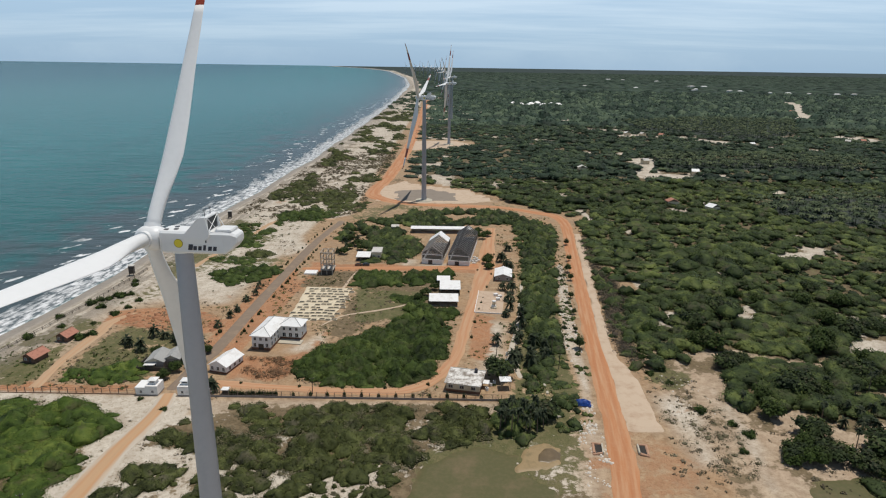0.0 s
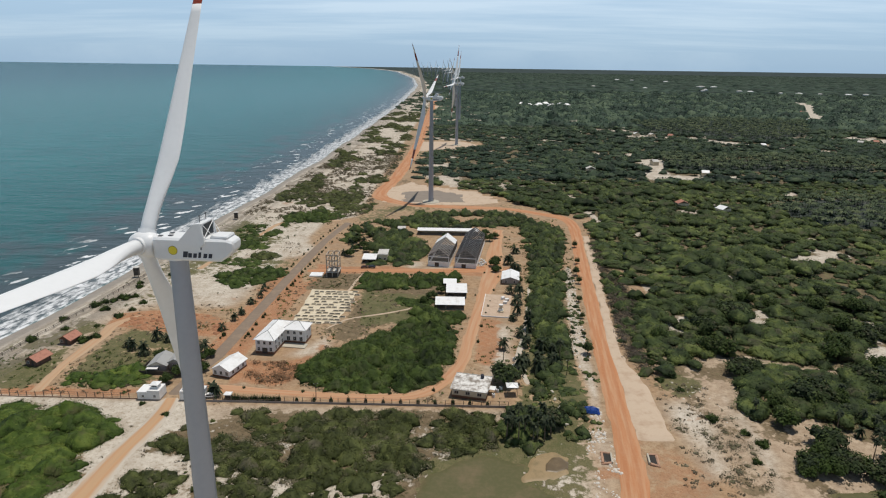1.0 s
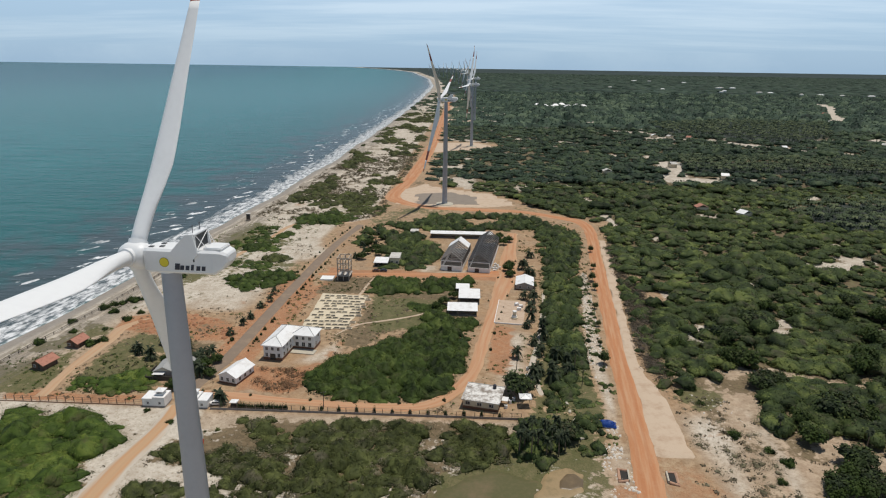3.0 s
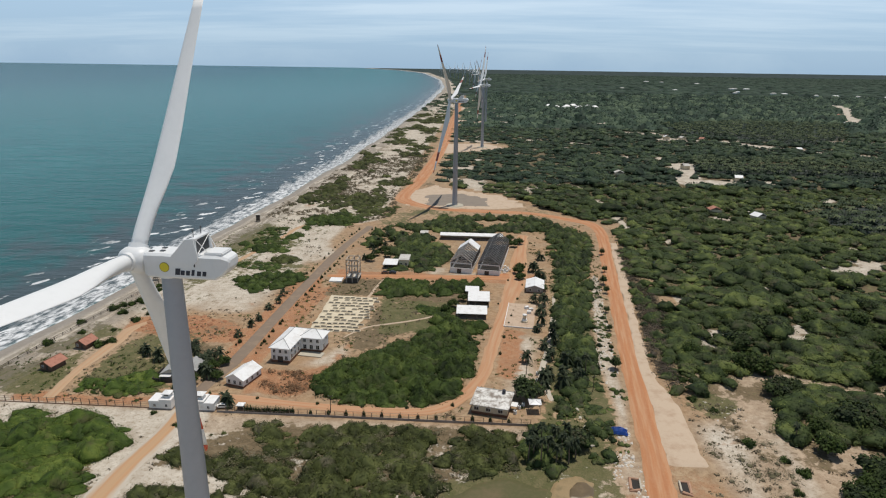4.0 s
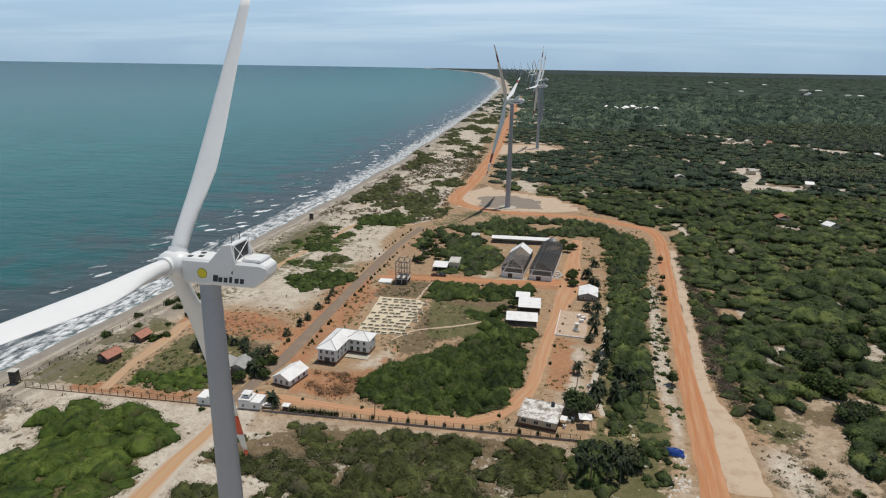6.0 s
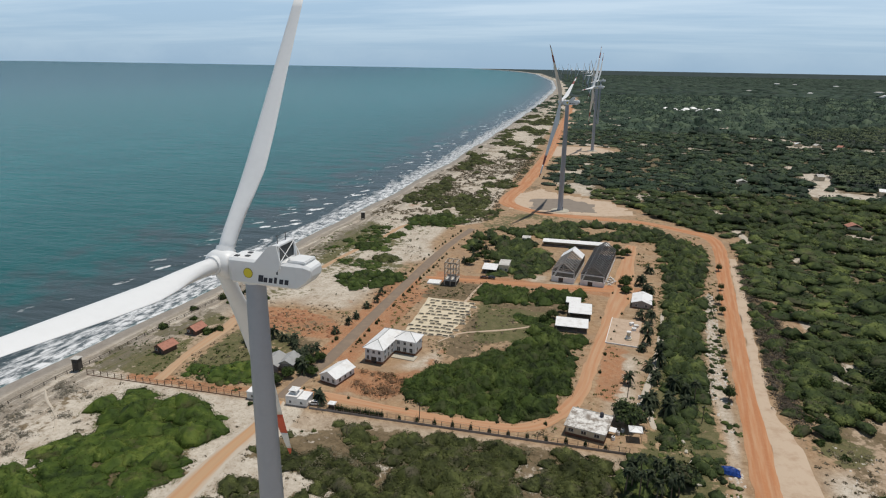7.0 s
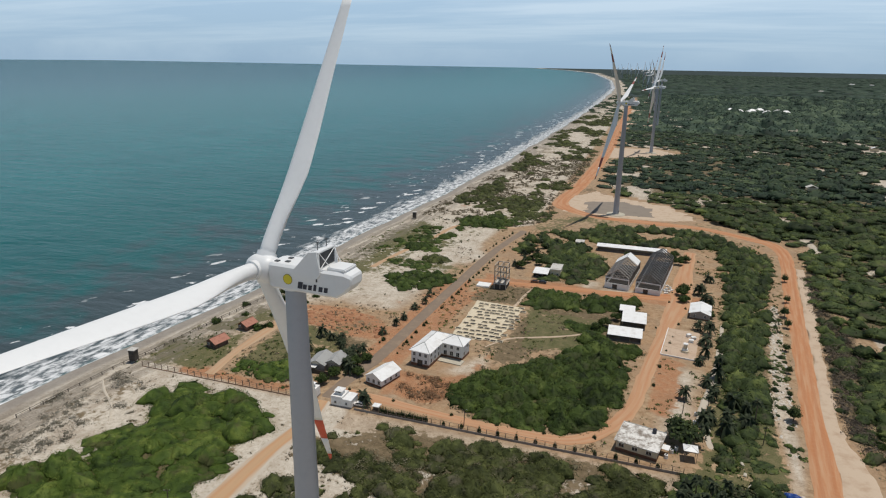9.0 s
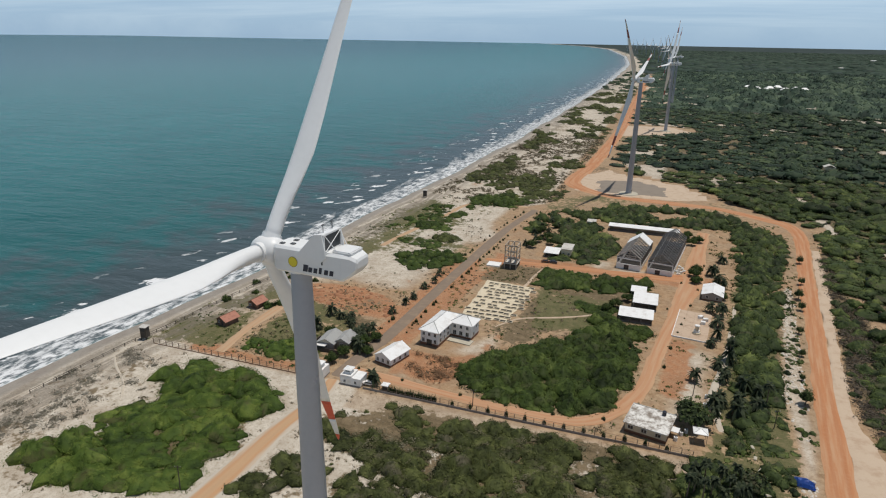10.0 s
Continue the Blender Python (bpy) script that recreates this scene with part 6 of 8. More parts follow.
def gable_roof(w, d, z, rise, over=0.5, th=0.14):
    """Two pitched slabs, the ridge along y."""
    a, b = w / 2 + over, d / 2 + over
    drop = rise * over / (w / 2)
    bm = bmesh.new()
    for s in (-1, 1):
        pts = [(0, z + rise), (s * a, z - drop), (s * a, z - drop + th), (0, z + rise + th)]
        f = [bm.verts.new((px, -b, pz)) for px, pz in pts]
        g = [bm.verts.new((px, b, pz)) for px, pz in pts]
        bm.faces.new(f)
        bm.faces.new(g[::-1])
        for i in range(4):
            bm.faces.new((f[i], g[i], g[(i + 1) % 4], f[(i + 1) % 4]))
    bmesh.ops.recalc_face_normals(bm, faces=bm.faces)
    return bm


def gable_end(w, y, z, rise, th=0.2):
    bm = bmesh.new()
    f = [bm.verts.new(p) for p in ((-w / 2, y, z), (w / 2, y, z), (0, y, z + rise))]
    g = [bm.verts.new((v.co.x, y + th, v.co.z)) for v in f]
    bm.faces.new(f)
    bm.faces.new(g[::-1])
    for i in range(3):
        bm.faces.new((f[i], g[i], g[(i + 1) % 3], f[(i + 1) % 3]))
    bmesh.ops.recalc_face_normals(bm, faces=bm.faces)
    return bm


def ridge_caps(parent, lines, r=0.12, mat=None):
    for a, b in lines:
        part("ridge_cap", rods((a, b, r, r, 6)), mat or GREY_SHEET, parent)


# two-storey white house, L-shaped
def l_house():
    t = thing("house", -67.3, 236.5, 0, -7, "two-storey whitewashed house with white hipped roofs and dark windows", "house")
    wings = ((-4.2, -0.05, 7.5, 18.6), (3.95, 5.55, 8.8, 7.2))
    for k, (cx, cy, w, d) in enumerate(wings):
        m = Matrix.Translation((cx, cy, 0))
        bm = ring_walls(w, d, 0, 6.2)
        bmesh.ops.transform(bm, matrix=m, verts=bm.verts)
        wall = part("wall", bm, WHITE_WALL, t)
        bm = ring_walls(w + 0.12, d + 0.12, 0, 1.05, 0.3)
        bmesh.ops.transform(bm, matrix=m, verts=bm.verts)
        part("plinth", bm, RUST, wall, "dark reddish plinth")
        bm = hip_roof(w, d, 6.25 + 0.01 * k, 2.3, 0.75)
        bmesh.ops.transform(bm, matrix=m, verts=bm.verts)
        roof = part("roof", bm, WHITE_ROOF, t)
        a, b = w / 2 + 0.75, d / 2 + 0.75
        run = min(a, b)
        rx, ry = max(a - run, 0.02), max(b - run, 0.02)
        z0, z1 = 6.28, 8.58
        ridge_caps(roof, [((cx + sx * a, cy + sy * b, z0), (cx + (rx if a >= b else 0) * sx, cy + (ry if a < b else 0) * sy, z1)) for sx in (-1, 1) for sy in (-1, 1)] + [((cx - (rx if a >= b else 0), cy - (ry if a < b else 0), z1), (cx + (rx if a >= b else 0), cy + (ry if a < b else 0), z1))])
    for x in (-6.6, -4.2, -1.8):
        window(t, x, -9.37, 4.2, 0.95, 1.2, "s")
    window(t, -6.7, -9.37, 1.4, 1.0, 1.5, "s")
    door(t, -4.2, -9.37, 2.2, 2.4, "s", GLASS_SHADE_DARK)
    window(t, -1.7, -9.37, 1.4, 1.0, 1.5, "s")
    for y in (-7.2, -4.0, -0.8):
        window(t, -0.43, y, 1.4, 1.1, 1.6, "e")
        window(t, -0.43, y, 4.2, 1.0, 1.2, "e")
    for x in (1.2, 3.9, 6.6):
        window(t, x, 1.93, 4.2, 1.0, 1.2, "s")
        window(t, x, 1.93, 1.3, 1.3, 1.7, "s")
    window(t, 8.37, 4.2, 1.4, 1.1, 1.5, "e")
    window(t, 8.37, 6.9, 4.2, 1.0, 1.2, "e")
    part("apron", boxes((-0.2, 9.6, -2.4, 1.8, 0.0, 0.28)), CONCRETE, t, "concrete apron round the house")


def small_house(x, y, turn, w, d, z, rise, wall_mat, roof_mat, label, wins, name="house"):
    t = thing(name, x, y, 0, turn, label, "house")
    wall = part("wall", ring_walls(w, d, 0, z), wall_mat, t)
    part("plinth", ring_walls(w + 0.16, d + 0.16, 0, 0.6, 0.3), RUST, wall, "dark reddish plinth")
    part("plinth", ring_walls(w + 0.1, d + 0.1, 0, 0.5, 0.25), PLINTH, wall)
    part("gable", gable_end(w, -d / 2, z, rise), wall_mat, t)
    part("gable", gable_end(w, d / 2 - 0.2, z, rise), wall_mat, t)
    roof = part("roof", gable_roof(w, d, z, rise), roof_mat, t)
    ridge_caps(roof, [((0, -d / 2 - 0.5, z + rise + 0.12), (0, d / 2 + 0.5, z + rise + 0.12))], 0.14, roof_mat)
    for px in wins:
        window(t, px, -d / 2, 1.1, 0.95, 1.3, "s")
    for k in range(3):
        window(t, w / 2, -d / 2 + (k + 0.7) * d / 3.4, 1.1, 1.0, 1.2, "e")
    door(t, -w / 2, 0, 1.0, 2.1, "w")
    return t


def flat_house():
    w, d = 12.0, 10.6
    t = thing("house", 8.8, 201.4, 0, -12, "cream single-storey house with a weathered white flat concrete roof", "house")
    wall = part("wall", ring_walls(w, d, 0, 3.3), CREAM_WALL, t)
    part("plinth", ring_walls(w + 0.2, d + 0.2, 0, 0.9, 0.35), RUST, wall, "dark reddish plinth")
    bm = boxes((-w / 2 - 0.6, w / 2 + 0.6, -d / 2 - 0.7, d / 2 + 0.6, 3.3, 3.55))
    bmesh.ops.bevel(bm, geom=bm.edges, offset=0.04, segments=1, affect="EDGES")
    roof = part("roof", bm, STAINED_SLAB, t, "stained flat concrete roof slab")
    part("parapet", boxes((-w / 2 - 0.6, w / 2 + 0.6, d / 2 + 0.45, d / 2 + 0.6, 3.55, 3.75), (-w / 2 - 0.6, -w / 2 - 0.45, -d / 2 - 0.7, d / 2 + 0.45, 3.55, 3.75)), OLD_SLAB, roof)
    for x in (-4.4, -0.4, 3.7):
        window(t, x, -d / 2, 1.5, 1.5, 1.1, "s")
    for y in (-2.5, 1.5):
        window(t, w / 2, y, 1.4, 1.3, 1.1, "e")
    door(t, w / 2, 3.8, 1.0, 2.0, "e")
    part("water_tank", rods(((3.2, 4.0, 3.55), (3.2, 4.0, 4.9), 0.62, 0.62, 16), ((3.2, 4.0, 4.9), (3.2, 4.0, 5.2), 0.6, 0.25, 16)), LOGO_DARK, t, "black plastic water tank")
    part("lean_to", boxes((w / 2 + 0.2, w / 2 + 2.6, -1.2, 1.6, 2.2, 2.32)), WHITE_ROOF, t)
    for px, py in ((2.4, -1.0), (2.4, 1.4)):
        part("post", boxes((w / 2 + px - 0.06, w / 2 + px + 0.06, py - 0.06, py + 0.06, 0, 2.2)), STEEL, t)


def gate_house(x, mirror):
    s = -1 if mirror else 1
    t = thing("gate_house", x, 193.6, 0, 0, "white gatehouse with a small roofed turret", "gatehouse", "pair of gatehouses")
    wall = part("wall", boxes((-3.8, 3.8, -2.6, 2.6, 0, 2.9)), WHITE_WALL, t)
    part("plinth", ring_walls(7.7, 5.3, 0, 0.45, 0.2), PLINTH, wall, "grey plinth")
    bm = boxes((s * 0.6 if s > 0 else -3.9, 3.9 if s > 0 else -0.6, -2.7, 2.7, 2.9, 3.15))
    part("roof", bm, WHITE_ROOF, t, "flat white roof slab")
    part("raised_block", boxes((min(-s * 3.8, s * 0.4), max(-s * 3.8, s * 0.4), -2.55, 2.55, 2.9, 3.6)), WHITE_WALL, t)
    cx = -s * 1.6
    for a in (-1.0, 1.0):
        for b in (-1.0, 1.0):
            part("pillar", boxes((cx + a - 0.16, cx + a + 0.16, b - 0.16, b + 0.16, 3.6, 5.0)), WHITE_WALL, t)
    part("turret_wall", boxes((cx - 1.1, cx + 1.1, -1.1, 1.1, 3.6, 4.2)), WHITE_WALL, t)
    # solid dark block put between the pillars as the turret's inner shade
    part("turret_shade", boxes((cx - 0.8, cx + 0.8, -0.8, 0.8, 4.2, 4.98)), GLASS_SHADE_DARK, t, "dark block standing for shade in the turret opening")
    bm = hip_roof(2.4, 2.4, 5.1, 0.75, 0.35)
    bmesh.ops.translate(bm, vec=(cx, 0, 0), verts=bm.verts)
    part("turret_roof", bm, WHITE_ROOF, t)
    window(t, -s * 2.1, -2.6, 1.2, 0.7, 0.8, "s")
    window(t, s * 1.9, -2.6, 1.2, 0.7, 0.8, "s")


def hangar(x0, x1, y0, y1, eave, rise, sheet, label, steel=TRUSS):
    w, d = x1 - x0, y1 - y0
    t = thing("hangar", (x0 + x1) / 2, y0, 0, -8, label, "hangar", "pair of hangars")
    part("wall", boxes((-w / 2, -w * 0.18, 0, 0.3, 0, 3.0), (w * 0.02, w / 2, 0, 0.3, 0, 3.0), (-w * 0.18, w * 0.02, 0, 0.3, 2.5, 3.0)), WHITE_WALL, t, "low white front wall")
    part("wall", boxes((-w / 2, -w / 2 + 0.3, 0.3, d, 0, 2.2)), WHITE_WALL, t)
    part("wall", boxes((w / 2 - 0.3, w / 2, 0.3, d, 0, 2.2)), WHITE_WALL, t)
    part("wall", boxes((-w / 2, w / 2, d, d + 0.3, 0, 3.0)), WHITE_WALL, t)
    # near-black floor colour carries the shade of the hangar interior
    part("floor_slab", boxes((-w / 2 + 0.3, w / 2 - 0.3, 0.3, d, 0.0, 0.3)), DARK_SOIL_AND_SHADE, t)
    part("roller_door", boxes((-w * 0.18, w * 0.02, 0.1, 0.2, 0.3, 2.5)), GLASS_SHADE_DARK, t)
    part("beam", boxes((-w / 2, w / 2, 0, 0.3, eave - 0.9, eave - 0.4)), WHITE_WALL, t, "white concrete beam over the open front")
    for px in (-w / 2 + 0.2, w / 2 - 0.2):
        part("column", boxes((px - 0.2, px + 0.2, 0.05, 0.28, 3.0, eave - 0.9)), WHITE_WALL, t)
    # added dark panels along the open sides, so the interior looks shaded
    for px in (-w / 2 + 0.2, w / 2 - 0.2):
        part("shade_screen", boxes((px - 0.05, px + 0.05, 0.4, d, 2.2, eave - 0.2)), WOOD_SHADE_DARK, t, "added dark side panel for the shaded interior")
    n = int(d / 3.4) + 1
    for i in range(n):
        y = 0.4 + i * (d - 0.6) / (n - 1)
        bm = bmesh.new()
        for s in (-1, 1):
            rod(bm, (s * (w / 2 - 0.15), y, 2.2), (s * (w / 2 - 0.15), y, eave), 0.16, 0.16, 6)
            rod(bm, (s * w / 2, y, eave), (0, y, eave + rise), 0.28, 0.28, 6)
            rod(bm, (s * w / 4, y, eave), (s * w / 4, y, eave + rise / 2), 0.09, 0.09, 5)
            rod(bm, (s * w / 4, y, eave + rise / 2), (0, y, eave), 0.09, 0.09, 5)
        rod(bm, (-w / 2, y, eave), (w / 2, y, eave), 0.12, 0.12, 6)
        rod(bm, (0, y, eave), (0, y, eave + rise), 0.09, 0.09, 5)
        part("truss", bm, steel, t, "dark bare steel roof truss" if i == 0 else "")
    for s in (-1, 1):
        for k in range(3):
            f = k / 2
            part("purlin", rods(((s * w / 2 * (1 - f), 0.2, eave + rise * f + 0.2), (s * w / 2 * (1 - f), d, eave + rise * f + 0.2), 0.07, 0.07, 5)), STEEL, t)
    for s, ya, yb in sheet:
        bm = bmesh.new()
        pts = [(0.05 * s, eave + rise + 0.3), (s * w / 2, eave + 0.3), (s * w / 2, eave + 0.36), (0.05 * s, eave + rise + 0.36)]
        f = [bm.verts.new((px, ya, pz)) for px, pz in pts]
        g = [bm.verts.new((px, yb, pz)) for px, pz in pts]
        bm.faces.new(f)
        bm.faces.new(g[::-1])
        for i in range(4):
            bm.faces.new((f[i], g[i], g[(i + 1) % 4], f[(i + 1) % 4]))
        bmesh.ops.recalc_face_normals(bm, faces=bm.faces)
        part("roof_sheet", bm, WHITE_ROOF, t, "remaining white roof sheet")


def open_shed(name, x0, x1, y0, y1, z_front, z_back, roof_mat, label, wall_back=True):
    w, d = x1 - x0, y1 - y0
    t = thing(name, (x0 + x1) / 2, (y0 + y1) / 2, 0, 0, label, "shed")
    bm = bmesh.new()
    a, b = w / 2 + 0.4, d / 2 + 0.5
    v = [bm.verts.new(p) for p in ((-a, -b, z_front), (a, -b, z_front), (a, b, z_back), (-a, b, z_back), (-a, -b, z_front + 0.15), (a, -b, z_front + 0.15), (a, b, z_back + 0.15), (-a, b, z_back + 0.15))]
    for f in ((3, 2, 1, 0), (4, 5, 6, 7), (0, 1, 5, 4), (1, 2, 6, 5), (2, 3, 7, 6), (3, 0, 4, 7)):
        bm.faces.new([v[i] for i in f])
    roof = part("roof", bm, roof_mat, t)
    n = max(3, int(w / 1.1))
    for i in range(n):
        xx = -a + 0.3 + i * (2 * a - 0.6) / (n - 1)
        part("roof_rib", rods(((xx, -b, z_front + 0.16), (xx, b, z_back + 0.16), 0.05, 0.05, 5)), roof_mat, roof)
    for i in range(4):
        xx = -w / 2 + 0.2 + i * (w - 0.4) / 3
        part("post", boxes((xx - 0.1, xx + 0.1, -d / 2, -d / 2 + 0.2, 0, z_front)), STEEL, t)
    zb = z_back - (0.02 if z_back <= z_front else 0.1)
    if wall_back:
        part("wall", boxes((-w / 2, w / 2, d / 2 - 0.2, d / 2, 0, zb)), CREAM_WALL, t)
        part("wall", boxes((-w / 2, -w / 2 + 0.2, -d / 2 + 0.4, d / 2 - 0.2, 0, min(z_front, z_back) - 0.05)), CREAM_WALL, t)
        part("wall", boxes((w / 2 - 0.2, w / 2, -d / 2 + 0.4, d / 2 - 0.2, 0, min(z_front, z_back) - 0.05)), CREAM_WALL, t)
    part("floor_slab", boxes((-w / 2, w / 2, -d / 2, d / 2, 0, 0.25)), PLINTH, t)
    return t


def block(name, x0, x1, y0, y1, z, wall_mat, label, category="building", wins=()):
    w, d = x1 - x0, y1 - y0
    t = thing(name, (x0 + x1) / 2, (y0 + y1) / 2, 0, 0, label, category)
    part("wall", ring_walls(w, d, 0, z), wall_mat, t)
    part("roof", boxes((-w / 2 - 0.2, w / 2 + 0.2, -d / 2 - 0.2, d / 2 + 0.2, z, z + 0.2)), OLD_SLAB, t)
    for x in wins:
        window(t, x, -d / 2, 1.1, 1.0, 1.2, "s")
    return t


def frame_tower():
    """Open concrete frame of a water tower on a white plinth."""
    t = thing("frame_tower", -63.3, 325, 0, 0, "open concrete frame tower with bare floors on a dark base", "tower")
    w, d = 3.0, 3.8
    for a in (-1, 0, 1):
        for b in (-1, 1):
            part("column", boxes((a * w - 0.22, a * w + 0.22, b * d - 0.22, b * d + 0.22, 0, 12.4)), FRAME_CONCRETE, t)
    for z in (3.0, 6.2, 9.4, 12.3):
        for b in (-1, 1):
            part("beam", boxes((-w - 0.22, w + 0.22, b * d - 0.2, b * d + 0.2, z, z + 0.4)), FRAME_CONCRETE, t)
        for a in (-1, 0, 1):
            part("beam", boxes((a * w - 0.2, a * w + 0.2, -d + 0.2, d - 0.2, z, z + 0.4)), FRAME_CONCRETE, t)
    # solid dark block fills the open base as its shade
    part("lower_room_shade", boxes((-w, w, -d, d, 0.0, 2.7)), WOOD_SHADE_DARK, t, "solid dark block standing for shade in the lower room")
    part("floor_slab", boxes((-w - 0.5, w + 0.5, -d - 0.5, d + 0.5, 2.7, 2.98)), OLD_SLAB, t)
    t2 = thing("slab_platform", -72.5, 324, 0, 0, "white concrete slab on the ground beside the frame tower", "slab")
    part("slab", boxes((-3.4, 3.4, -3, 3, 0, 0.7)), WHITE_ROOF, t2)
    part("step", boxes((-1, 1, -3.6, -3, 0, 0.35)), CONCRETE, t2)


def beach_hut(x, y, turn, w, d, label):
    t = thing("beach_hut", x, y, 0, turn, label, "hut", "beach huts")
    part("wall", ring_walls(w, d, 0, 2.4, 0.2), HUT_BRICK, t, "dark reddish brick wall")
    part("gable", gable_end(w, -d / 2, 2.4, 1.5), HUT_BRICK, t)
    part("gable", gable_end(w, d / 2 - 0.2, 2.4, 1.5), HUT_BRICK, t)
    roof = part("roof", gable_roof(w, d, 2.4, 1.5, 0.7), TILE_RED, t, "red clay tile roof")
    ridge_caps(roof, [((0, -d / 2 - 0.7, 4.02), (0, d / 2 + 0.7, 4.02))], 0.13, RUST)
    door(t, 0.6, -d / 2, 1.0, 2.0, "s")
    window(t, -1.4, -d / 2, 0.9, 0.9, 1.0, "s")
    for s in (-1, 1):
        part("porch_post", boxes((w / 2 + 0.5, w / 2 + 0.62, s * d / 3 - 0.06, s * d / 3 + 0.06, 0, 2.1)), WOOD_SHADE_DARK, t)


def watch_box(x, y, label):
    t = thing("watch_tower", x, y, 0, 8, label, "watch tower", "beach watch towers")
    bm = boxes((-1.25, 1.25, -1.2, 1.2, 0.9, 5.4))
    bmesh.ops.bevel(bm, geom=bm.edges, offset=0.08, segments=1, affect="EDGES")
    part("cabin", bm, WOOD_SHADE_DARK, t, "dark boarded cabin")
    for a in (-1, 1):
        for b in (-1, 1):
            part("leg", boxes((a * 1.1 - 0.12, a * 1.1 + 0.12, b * 1.05 - 0.12, b * 1.05 + 0.12, 0, 0.9)), WOOD_SHADE_DARK, t)
    bm = hip_roof(2.5, 2.4, 5.4, 0.5, 0.3)
    part("roof", bm, OLD_SLAB, t, "pale weathered roof")
    # thin dark panel on the cabin wall, standing for shade in an opening
    part("opening", boxes((-0.8, 0.8, -1.24, -1.18, 3.6, 4.7)), GLASS_SHADE_DARK, t)


def grey_house():
    t = thing("house", -106.0, 215.5, 0, 4, "grey sheet-roofed house behind a dark wall among trees", "house")
    for cx, cy, w, d, z, r in ((-2.2, 0, 6.5, 9, 2.8, 1.6), (3.4, 1.5, 5.5, 8, 2.9, 1.5)):
        bm = ring_walls(w, d, 0, z)
        bmesh.ops.translate(bm, vec=(cx, cy, 0), verts=bm.verts)
        wall = part("wall", bm, PLINTH, t)
        for yy in (-d / 2, d / 2 - 0.2):
            bm = gable_end(w, yy, z, r)
            bmesh.ops.translate(bm, vec=(cx, cy, 0), verts=bm.verts)
            part("gable", bm, CONCRETE, wall)
        bm = gable_roof(w, d, z, r)
        bmesh.ops.translate(bm, vec=(cx, cy, 0), verts=bm.verts)
        part("roof", bm, GREY_SHEET, t)
        window(t, cx, cy - d / 2, 1.0, 1.2, 1.2, "s")
    part("porch_roof", boxes((-5.6, -1.5, -6.6, -4.6, 2.3, 2.42)), WHITE_ROOF, t)
    for px in (-5.4, -1.7):
        part("porch_post", boxes((px - 0.07, px + 0.07, -6.5, -6.36, 0, 2.3)), STEEL, t)
    y0 = thing("yard_wall", -106.5, 209.0, 0, 0, "low dark yard wall round the grey house", "wall")
    part("wall_length", boxes((-7.5, 6.0, -0.12, 0.12, 0, 1.5)), WOOD_SHADE_DARK, y0)
    part("wall_length", boxes((-7.62, -7.38, 0.12, 9, 0, 1.5)), WOOD_SHADE_DARK, y0)


def pavilion():
    t = thing("pavilion", 23.0, 199.8, 0, 2, "small white square canopy on thin posts", "canopy")
    bm = hip_roof(3.8, 3.4, 3.7, 0.7, 0.2)
    roof = part("canopy", bm, WHITE_ROOF, t)
    ridge_caps(roof, [((sx * 2.1, sy * 1.9, 3.73), (sx * 0.2, 0, 4.43)) for sx in (-1, 1) for sy in (-1, 1)], 0.06, OLD_SLAB)
    for a in (-1, 1):
        for b in (-1, 1):
            part("post", rods(((a * 1.8, b * 1.6, 0), (a * 1.8, b * 1.6, 3.62), 0.06, 0.06, 6)), STEEL, t)


def concrete_yard():
    t = thing("concrete_yard", 23.4, 283.5, 0, -7, "tan concrete yard slab with a kerb", "slab")
    for i in range(4):
        for j in range(7):
            part("slab_bay", boxes((-6.4 + i * 3.25, -3.2 + i * 3.25, -14.2 + j * 4.1, -10.15 + j * 4.1, 0, 0.36 + 0.004 * ((i * 3 + j * 5) % 4))), YARD, t)
    part("kerb", boxes((-6.7, -6.42, -14.2, 14.4, 0, 0.6), (-6.7, 6.8, -14.5, -14.22, 0, 0.6)), WHITE_WALL, t)
    m = thing("monument", 24.6, 275.5, 0.36, 0, "white and pink stepped pillar on the concrete yard", "monument")
    for k, (r, z0, z1) in enumerate(((1.7, 0, 0.7), (1.2, 0.7, 1.6), (0.8, 1.6, 3.4), (1.05, 3.4, 3.7))):
        part("step", rods(((0, 0, z0), (0, 0, z1), r, r * 0.95, 12)), WHITE_WALL if k % 2 else CREAM_WALL, m)
    for k, (bx, by) in enumerate(((27.5, 286), (28.6, 289.5), (26.8, 291.8))):
        b = thing("storage_bin", bx, by, 0.36, 20 * k, "white plastic storage bin on the concrete yard", "bin")
        part("bin_body", boxes((-0.9, 0.9, -0.7, 0.7, 0, 1.1)), WHITE_WALL, b)
        part("lid", boxes((-0.95, 0.95, -0.75, 0.75, 1.1, 1.2)), WHITE_ROOF, b)


